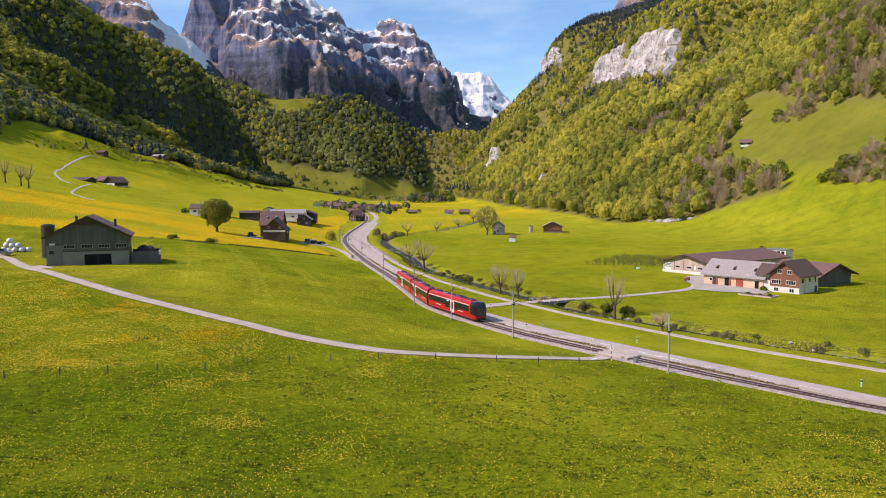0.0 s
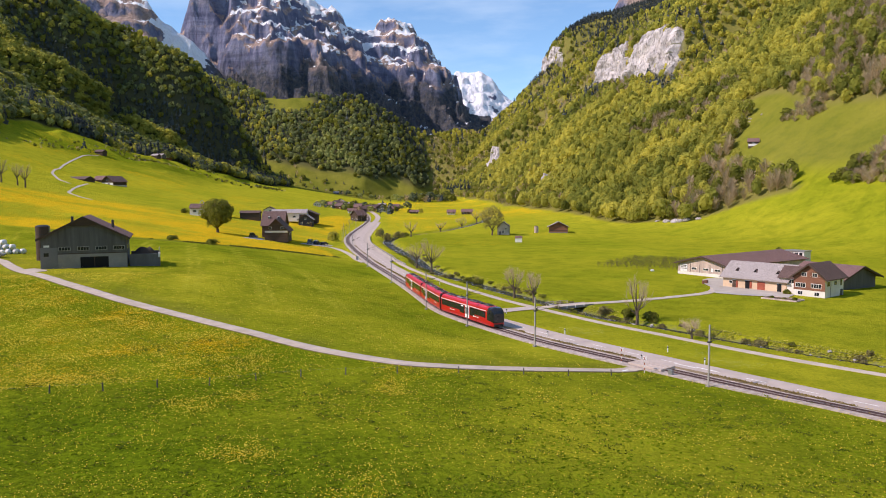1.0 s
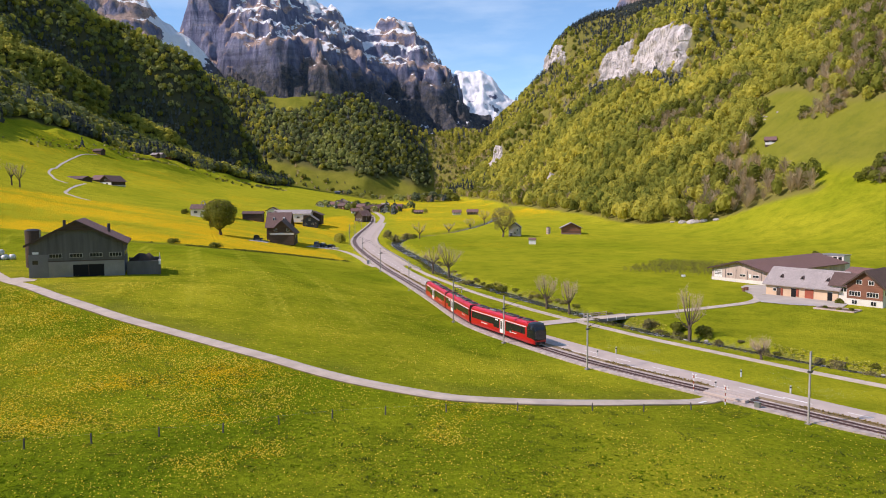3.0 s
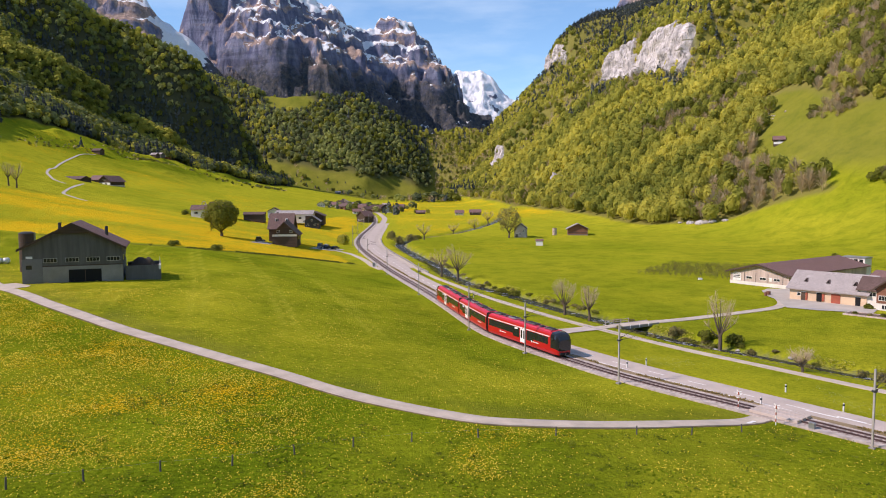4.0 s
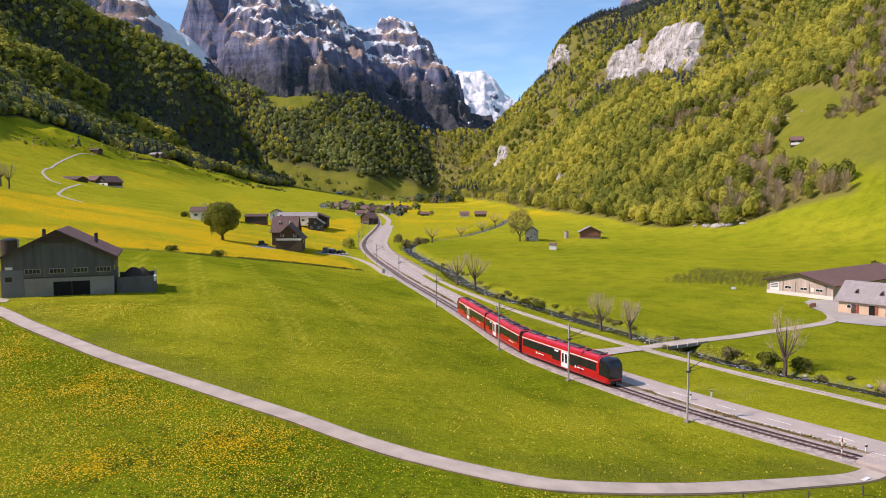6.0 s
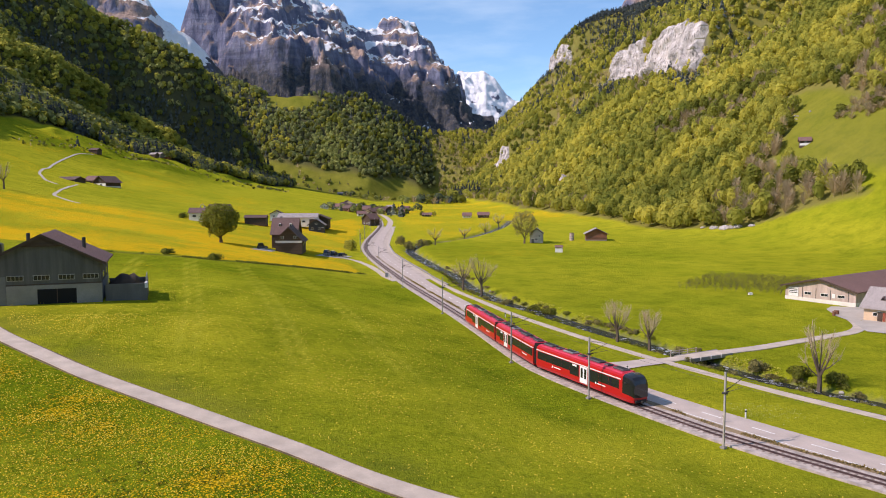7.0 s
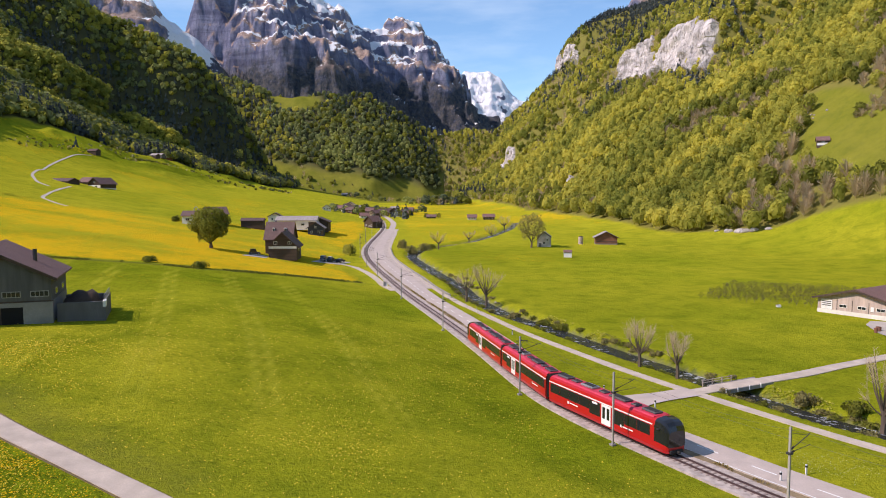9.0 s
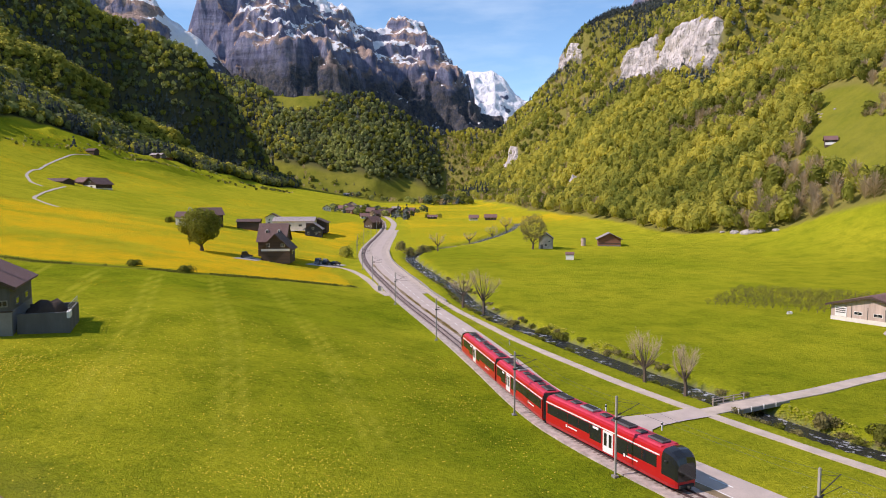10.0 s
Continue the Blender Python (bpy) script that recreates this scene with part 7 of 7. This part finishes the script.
def bank_shadow_grass():
    """Dark grass put in for the edge shadow of the bank below the yellow field, butterbur beside the stream, pale
    flowers on the verge.
    """
    rng = np.random.default_rng(37)
    line = smooth_line(FIELD_BANK, 0.5)
    n = 5200
    i = (len(line) * rng.uniform(0.0, 1.0, n) ** 0.6).astype(int)
    x = line[i, 0] + rng.normal(size=n) * 0.5
    y = line[i, 1] + rng.normal(size=n) * 0.55
    keep = (fbm(x, y, 9, 3, 33) > 0.0) | ((x > -66) & (fbm(x, y, 6, 3, 34) > -0.3))
    x, y = x[keep], y[keep]
    n = len(x)
    c = np.stack([x, y, height(x, y) + rng.uniform(0.0, 0.28, n)], 1)
    nrm = np.stack([rng.normal(size=n), rng.normal(size=n) - 0.6, 0.4 * np.ones(n)], 1)
    v = cards(c, nrm, rng.uniform(0.10, 0.26, n), rng)
    me = stuff_mesh("bank_shadow_grass", v, np.arange(n * 4).reshape(-1, 4), np.zeros(n), np.repeat(rng.uniform(0, 1, n), 4), [LEAF_OLIVE])
    tagged(new("bank_shadow_grass", me), "dark grass put in for the bank's edge shadow below the yellow field", "grass", kind="stuff")
    n = 7000
    line = smooth_line(STREAM, 0.5)
    line = line[(line[:, 1] > 98) & (line[:, 1] < 215)]
    i = rng.integers(0, len(line), n)
    x, y = line[i, 0] + rng.uniform(1.2, 5.2, n), line[i, 1] + rng.uniform(-0.5, 2.2, n)
    d = to_line(x, y, STREAM)[0]
    keep = (d > 2.2) & (d < 4.6) & (fbm(x, y, 7, 3, 35) > 0.02 + 0.32 * smooth(140, 158, y)) & (to_line(x, y, SIDE_ROAD)[0] > 2.6)
    x, y = x[keep], y[keep]
    n = len(x)
    c = np.stack([x, y, height(x, y) + rng.uniform(0.08, 0.36, n)], 1)
    nrm = np.stack([rng.normal(size=n) * 0.4, rng.normal(size=n) * 0.4 - 0.3, np.ones(n)], 1)
    v = cards(c, nrm, rng.uniform(0.10, 0.20, n), rng)
    me = stuff_mesh("butterbur", v, np.arange(n * 4).reshape(-1, 4), np.zeros(n), np.repeat(rng.uniform(0, 1, n), 4), [LEAF_SPRING])
    tagged(new("butterbur", me), "broad pale green butterbur leaves on the stream bank", "plants", kind="stuff")
    n = 9000
    y = rng.uniform(100, 150, n)
    x = along([(p[1], p[0]) for p in ROAD[::-1] if 0 < p[1] < 300][::-1], y) + rng.uniform(3.2, 17, n)
    b = fbm(x, y, 9, 3, 36)
    keep = (rng.uniform(size=n) < smooth(0.05, 0.45, b)) & (to_line(x, y, CYCLE_PATH)[0] > 1.6) & (to_line(x, y, STREAM)[0] > 4.8) & (to_line(x, y, SIDE_ROAD)[0] > 4.0)
    x, y = x[keep], y[keep]
    n = len(x)
    c = np.stack([x, y, height(x, y) + rng.uniform(0.08, 0.22, n)], 1)
    nrm = np.stack([rng.normal(size=n) * 0.3, rng.normal(size=n) * 0.3 - 0.3, np.ones(n)], 1)
    v = cards(c, nrm, rng.uniform(0.02, 0.045, n), rng)
    me = stuff_mesh("verge_flowers", v, np.arange(n * 4).reshape(-1, 4), np.zeros(n), np.repeat(rng.uniform(0, 1, n), 4), [PALE_PETAL])
    tagged(new("verge_flowers", me), "small whitish flowers in the verge beside the road", "flowers", kind="stuff")


def verge_tufts():
    """Dry ochre grass between the ballast and the road."""
    rng = np.random.default_rng(41)
    line = np.array(beside(TRACK, 2.15, 25, 250))
    n = 9000
    i = rng.integers(0, len(line) - 1, n)
    t = rng.uniform(size=n)
    x = line[i, 0] + t * (line[i + 1, 0] - line[i, 0]) + rng.normal(size=n) * 0.16
    y = line[i, 1] + t * (line[i + 1, 1] - line[i, 1]) + rng.normal(size=n) * 0.16
    keep = (fbm(x, y, 5, 3, 38) > -0.12) & (np.hypot(x - 25, y - 101) > 4.5)
    x, y = x[keep], y[keep]
    n = len(x)
    c = np.stack([x, y, height(x, y) + rng.uniform(0.20, 0.38, n)], 1)
    nrm = np.stack([rng.normal(size=n), rng.normal(size=n) - 0.5, 0.7 * np.ones(n)], 1)
    v = cards(c, nrm, rng.uniform(0.05, 0.13, n), rng)
    me = stuff_mesh("dry_grass", v, np.arange(n * 4).reshape(-1, 4), np.zeros(n), np.repeat(rng.uniform(0, 1, n), 4), [DRY_GRASS])
    tagged(new("dry_grass", me), "dry ochre grass between the railway and the road", "grass", kind="stuff")


DRY_GRASS = leaf_material("dry_grass", (0.22, 0.165, 0.06), (0.44, 0.34, 0.14))
verge_tufts()
PALE_PETAL = leaf_material("pale_petals", (0.40, 0.42, 0.12), (0.66, 0.66, 0.40))
bank_shadow_grass()


def outcrops():
    """Pale rock at the foot of the right wood."""
    for k, (x, y, size) in enumerate([(133.5, 426, 2.9), (138.2, 420.5, 2.2), (130.6, 433.5, 2.3), (142.5, 414, 1.6), (127.6, 442, 1.5), (135.6, 422.5, 2.0)]):
        ob = thing("rock_outcrop", "pale grey rock outcrop at the wood's edge", "rock", x, y, ground_at(x, y) + 0.1, 40 * k, "rock outcrops")
        part("stone", boulder(60 + k, size), LIMESTONE, ob, flat=False)


outcrops()


def alp_stones():
    """Pale stones strewn on the steep pasture beside the wood."""
    rng = random.Random(27)
    for k in range(16):
        x, y = 214 + rng.gauss(0, 5), 530 + rng.gauss(0, 14)
        ob = thing("pasture_stone", "pale stone lying on the steep pasture", "rock", x, y, None, rng.uniform(0, 360), "pasture stones")
        part("stone", boulder(80 + k, rng.uniform(0.5, 1.3)), LIMESTONE, ob, flat=False)


alp_stones()

# ---------------------------------------------------------------- yards, markings, posts
def patch(name, label, outline, lift, material):
    bm = bmesh.new()
    bm.faces.new([bm.verts.new((x, y, 0)) for x, y in outline])
    bmesh.ops.triangulate(bm, faces=bm.faces)
    for _ in range(4):
        bmesh.ops.subdivide_edges(bm, edges=bm.edges, cuts=1, use_grid_fill=True)
    pts = np.array([v.co[:2] for v in bm.verts])
    z = height(pts[:, 0], pts[:, 1])
    for v, h in zip(bm.verts, z):
        v.co.z = h + lift
    return tagged(part(name, bm, material, None), label, "yard", kind="structure")


patch("farm_yard", "pale concrete farm yard between barn and stable", [(63, 178.5), (67.5, 174.5), (76.7, 170.5), (80.5, 175), (79.6, 179.5), (70.2, 190.5), (66, 189)], 0.12, YARD)
patch("barn_yard", "pale concrete yard before the cattle barn", [(66, 189.2), (70.2, 190.7), (74.5, 196.5), (79.5, 203), (77.2, 206.4), (72.0, 207.5), (68.8, 203.5), (66.3, 195)], 0.12, YARD)
patch("road_junction", "pale asphalt mouth where the farm road joins", [(2.6, 154.4), (3.4, 147.8), (4.8, 143.0), (8.5, 139.2), (7.9, 142.4), (8.6, 144.6), (9.8, 145.8), (12.5, 147.4), (16.8, 149.4), (15.9, 152.9), (11.2, 150.6), (6.8, 149.2), (4.6, 150.2)], 0.118, ASPHALT)
patch("hamlet_yard", "pale gravel yard beside the hamlet house", [(-80, 284), (-73.5, 287), (-73.5, 296), (-79, 296)], 0.05, YARD)
patch("parking_yard", "pale gravel parking place by the hamlet", [(-62, 304), (-53, 309), (-51, 324), (-60, 322)], 0.06, YARD)
patch("barn_forecourt", "pale concrete apron where the barn track leaves the lane", [(-87, 147.5), (-82.0, 143.2), (-79.6, 145.2), (-80.4, 147.4), (-84.5, 150.2)], 0.07, LANE_GRIT)
tagged(strip("hamlet_drive", [(-56, 312), (-52, 311.5), (-47.7, 308), (-42.5, 295), (-37.1, 276.4), (-33, 259), (-29.2, 248)], 2.0, 0.12, LANE_GRIT, wobble=0.1), "pale gravel drive from road to hamlet", "road", kind="structure")
tagged(strip("slope_track", [(-176, 363), (-190, 374.8), (-197.4, 383), (-206.6, 404), (-216, 427), (-222.6, 445), (-228, 466)], 1.5, 0.06, LANE_GRIT, wobble=0.2), "pale farm track winding up the slope", "road", kind="structure")
tagged(strip("upper_track", [(-229, 446), (-233, 448), (-242, 456), (-263, 489.4), (-284, 535), (-300.8, 575.8), (-320.4, 638), (-331, 680), (-338, 714)], 1.6, 0.06, LANE_GRIT, wobble=0.15), "pale farm track to the upper huts", "road", kind="structure")


def road_marks():
    c = smooth_line(ROAD, 0.5)
    s = np.concatenate([[0], np.cumsum(np.hypot(*np.diff(c, axis=0).T))])
    z = height(c[:, 0], c[:, 1]) + 0.128
    first = s[np.argmin(np.hypot(c[:, 0] - 79, c[:, 1] - 30))]
    k = first
    while k < first + 330:
        pts = []
        for d in np.linspace(0, 2.6, 5):
            x, y, h = (np.interp(k + d, s, v) for v in (c[:, 0], c[:, 1], z))
            x2, y2 = (np.interp(k + d + 0.4, s, v) for v in (c[:, 0], c[:, 1]))
            n = math.hypot(x2 - x, y2 - y)
            nx, ny = (y2 - y) / n * 0.09, -(x2 - x) / n * 0.09
            x, y = x - 6.0 * nx, y - 6.0 * ny
            pts.append(((x - nx, y - ny, h), (x + nx, y + ny, h)))
        verts = [p for pair in pts for p in pair]
        ob = raw("centre_dash", verts, [(2 * i, 2 * i + 1, 2 * i + 3, 2 * i + 2) for i in range(4)], WHITE_LINE)
        tagged(ob, "white centre line dash on the road", "road marking", "centre line dashes", "structure")
        k += 6.3
    for side, a, b in ((-2.38, 70, 150), ):
        line = []
        for y in np.arange(a, b, 1.0):
            i = np.argmin(np.abs(c[:, 1] - y))
            line.append(i)
        verts = []
        for i in line:
            t = c[i + 1] - c[i - 1]
            t /= np.hypot(*t)
            for o in (side - 0.07, side + 0.07):
                verts.append((c[i, 0] + t[1] * o, c[i, 1] - t[0] * o, z[i]))
        tagged(raw("edge_line", verts, [(2 * i, 2 * i + 1, 2 * i + 3, 2 * i + 2) for i in range(len(line) - 1)], WHITE_LINE), "white edge line beside the railway", "road marking", kind="structure")
    for x, y, turn, w, l in ((20.6, 98.2, 35, 0.35, 1.8), (29.8, 101.5, -52, 0.22, 3.4), (27.6, 99.0, -52, 0.22, 3.0), (31.8, 99.6, -52, 0.18, 3.0)):
        bm = box(-l / 2, l / 2, -w / 2, w / 2, 0, 0.012)
        ob = part("stop_line", bm, WHITE_LINE, None)
        ob.matrix_basis = pose(x, y, ground_at(x, y) + 0.122, 0, 0, turn)
        tagged(ob, "white stop line at the level crossing", "road marking", "crossing lines", "structure")


road_marks()


def crossing():
    deck = thing("crossing_deck", "grey plank deck of the level crossing", "level crossing", 25.0, 101.0, 0.30, -52)
    for k, (y0, y1) in enumerate(((-1.5, -0.62), (-0.40, 0.40), (0.62, 1.5))):
        part("panel", box(-2.6, 2.6, y0, y1, -0.1, 0.20, 0.02), ASPHALT, deck)
    first = None
    for x, y in ((23.3, 98.2), (21.6, 103.4)):
        m = pose(x, y, ground_at(x, y), 0, 0, -60)
        if first:
            copy_thing(first, m)
            continue
        first = tagged(new("crossing_post"), "red and white striped level crossing post", "post", "crossing posts")
        for k in range(6):
            part("stripe", rod((0, 0, k * 0.34), (0, 0, k * 0.34 + 0.34), 0.06, sides=10), RED_DOOR if k % 2 else WHITE, first)
        for s in (-1, 1):
            bm = box(-0.36, 0.36, -0.03, 0.03, -0.05, 0.05)
            bmesh.ops.transform(bm, matrix=pose(0, 0.08, 1.95, 0, s * 35, 0), verts=bm.verts)
            part("cross_arm", bm, WHITE, first)
        first.matrix_basis = m
    box_ob = thing("relay_box", "grey railway relay cabinet beside the crossing", "cabinet", 26.2, 96.6, None, -55)
    part("cabinet", box(-0.3, 0.3, -0.2, 0.2, -0.1, 0.75, 0.03), METAL, box_ob)
    part("cabinet_lid", box(-0.34, 0.34, -0.24, 0.24, 0.754, 0.80, 0.01), METAL, box_ob)
    first = None
    for x, y in ((32.7, 102.6), (17.4, 124.0), (30.1, 110.3), (4.9, 151.2), (9.6, 144.6), (24.8, 105.0), (14.3, 122.3), (5.2, 137.3), (2.4, 142.8), (50.0, 84.5), (-3.5, 189), (-9, 214)):
        m = pose(x, y, ground_at(x, y), 0, 0, 20)
        if first:
            copy_thing(first, m)
            continue
        first = tagged(new("delineator_post"), "white roadside delineator post with a dark cap", "post", "delineator posts")
        part("post", prism([(-0.07, -0.07), (0.07, -0.07), (0.05, 0.07), (-0.05, 0.07)], "z", -0.1, 0.95), WHITE, first)
        part("black_band", box(-0.078, 0.078, -0.078, 0.078, 0.66, 0.84), RUBBER, first)
        first.matrix_basis = m


crossing()


def fence():
    first = None
    posts = FENCE
    for k, (x, y) in enumerate(posts):
        m = pose(x, y, ground_at(x, y), random.Random(k).uniform(-4, 4), random.Random(k + 9).uniform(-4, 4), k * 40)
        if first:
            copy_thing(first, m)
            continue
        first = tagged(new("fence_post"), "short weathered wooden fence post in the grass", "fence post", "meadow fence posts")
        part("stake", rod((0, 0, -0.3), (0, 0, 0.80), 0.07, 0.06, sides=8), BOARDS_GREY, first)
        first.matrix_basis = m
    bm = bmesh.new()
    for (x0, y0), (x1, y1) in zip(posts, posts[1:]):
        rod((x0, y0, ground_at(x0, y0) + 0.70), (x1, y1, ground_at(x1, y1) + 0.70), 0.003, sides=3, bm=bm)
    tagged(part("fence_wire", bm, METAL, None), "thin wire strung between fence posts", "wire")


fence()


def vehicle(name, label, x, y, turn, colour, length=4.4, tall=1.45, group="parked vehicles"):
    ob = thing(name, label, "car", x, y, ground_at(x, y) + 0.14, turn, group)
    low = [(-length / 2, 0.35), (length / 2, 0.35), (length / 2, 0.75), (length * 0.27, 0.95), (-length * 0.5, 0.98)]
    part("body", prism([(p[0], p[1]) for p in low], "y", -0.85, 0.85), colour, ob)
    cab = [(-length * 0.46, 0.98), (length * 0.2, 0.95), (length * 0.06, tall), (-length * 0.38, tall)]
    part("cabin", prism(cab, "y", -0.74, 0.74), GLASS, ob)
    part("roof", box(-length * 0.37, length * 0.05, -0.72, 0.72, tall - 0.05, tall + 0.03, 0.02), colour, ob)
    for wx in (-length * 0.31, length * 0.31):
        for s in (-1, 1):
            wheel = part("wheel", rod((wx, s * 0.68, 0.32), (wx, s * 0.88, 0.32), 0.32, sides=14), RUBBER, ob)
            part("rim", rod((wx, s * 0.86, 0.32), (wx, s * 0.89, 0.32), 0.19, sides=10), METAL, wheel)
    for s in (-0.6, 0.6):
        part("headlight", box(length / 2 - 0.05, length / 2 + 0.02, s - 0.16, s + 0.16, 0.60, 0.72), LAMP_GLASS, ob)
    return ob


CAR_GREY = plain("car_paint_grey", (0.28, 0.29, 0.30), 0.3, 0.4, grain=1, spread=0.04, relief=0)
CAR_DARK = plain("car_paint_dark", (0.04, 0.045, 0.055), 0.3, 0.2, grain=1, spread=0.04, relief=0)
CAR_WHITE = plain("car_paint_white", (0.7, 0.7, 0.7), 0.3, 0.0, grain=1, spread=0.04, relief=0)
vehicle("parked_van", "pale grey van parked on gravel", -58.8, 312, 80, CAR_GREY, 4.8, 2.0)
vehicle("parked_car", "dark car parked beside the hamlet", -56.4, 314, 75, CAR_DARK)
vehicle("parked_car", "white car parked beside the hamlet", -57.5, 318, 85, CAR_WHITE)
vehicle("parked_car", "dark car parked by the gravel edge", -53.8, 317, 70, CAR_DARK, 4.2, 1.4)
vehicle("parked_car", "pale grey car parked before the wrapped bales", -108.5, 176.0, 12, CAR_GREY, 4.5, 1.55)
vehicle("parked_tractor", "dark farm vehicle standing in the tree shade", -77.6, 291, 20, CAR_DARK, 3.6, 2.0)
for x, y, r in ((67.6, 197.2, 0.5), (66.4, 196.0, 0.32)):
    ob = thing("feed_barrel", "dark red round barrel on the farm yard", "barrel", x, y, None, 0, "yard barrels")
    part("drum", rod((0, 0, -0.1), (0, 0, 0.9), r, sides=14), BOARDS_RED, ob)
GARDEN_SOIL = plain("garden_soil", (0.16, 0.115, 0.075), 0.95, grain=2, spread=0.3, relief=0.8)
garden = thing("garden_bed", "weathered timber-edged garden bed before the stable", "garden", 74.3, 168.0, None, -50)
for y0, y1 in ((-2.2, -2.0), (1.6, 1.8)):
    part("edging", box(-4.0, 4.0, y0, y1, -0.1, 0.30, 0.02), BOARDS_PALE, garden)
for x0 in (-4.0, 3.8):
    part("edging", box(x0, x0 + 0.2, -2.0, 1.6, -0.1, 0.28, 0.02), BOARDS_PALE, garden)
part("soil", box(-3.8, 3.8, -2.0, 1.6, -0.1, 0.18), GARDEN_SOIL, garden)
trough = thing("white_trough", "small white trough at the orchard edge", "trough", 61.6, 226.0)
part("tub", box(-0.5, 0.5, -0.35, 0.35, -0.1, 0.55, 0.05), WHITE, trough)


def parapet():
    """Low wall and rail between road and path beside the stream."""
    ob = thing("parapet", "low pale concrete parapet beside the road", "parapet", -16.5, 245, 0.0)
    c = smooth_line([(-14.6, 238), (-18.6, 255), (-21.8, 272), (-29.5, 308), (-36.6, 347), (-42, 395)], 2.0)
    z = height(c[:, 0], c[:, 1])
    for k in range(0, len(c) - 2, 2):
        (x0, y0), (x1, y1) = c[k], c[k + 2]
        bm = box(0, math.hypot(x1 - x0, y1 - y0) - 0.03, -0.12, 0.12, -0.2, 0.5, 0.02)
        bmesh.ops.transform(bm, matrix=Matrix.Translation((x0 + 16.5, y0 - 245, z[k] + 0.1)) @ pose(0, 0, 0, 0, 0, math.degrees(math.atan2(y1 - y0, x1 - x0))), verts=bm.verts)
        part("block", bm, CONCRETE, ob)


parapet()


def field_crossing():
    """Gear of the small crossing where the hamlet drive meets the railway."""
    ob = thing("relay_cabinet", "grey metal relay cabinet beside the railway", "cabinet", -32.6, 257.5, None, 12)
    part("body", box(-0.45, 0.45, -0.3, 0.3, -0.1, 1.25, 0.03), METAL, ob)
    part("lid", box(-0.5, 0.5, -0.35, 0.35, 1.252, 1.34, 0.02), CONCRETE, ob)
    part("door", box(-0.4, 0.4, -0.325, -0.3, 0.1, 1.15, 0.01), METAL, ob)
    for x, y in ((-31.4, 252.6), (-31.9, 255.0), (-33.2, 260.5)):
        post = thing("crossing_post", "white painted post beside the small crossing", "post", x, y, None, 10, "field crossing posts")
        part("shaft", box(-0.07, 0.07, -0.07, 0.07, -0.2, 1.5, 0.02), WHITE, post)
        part("cap", box(-0.09, 0.09, -0.09, 0.09, 1.502, 1.6, 0.02), DARK_METAL, post)


field_crossing()
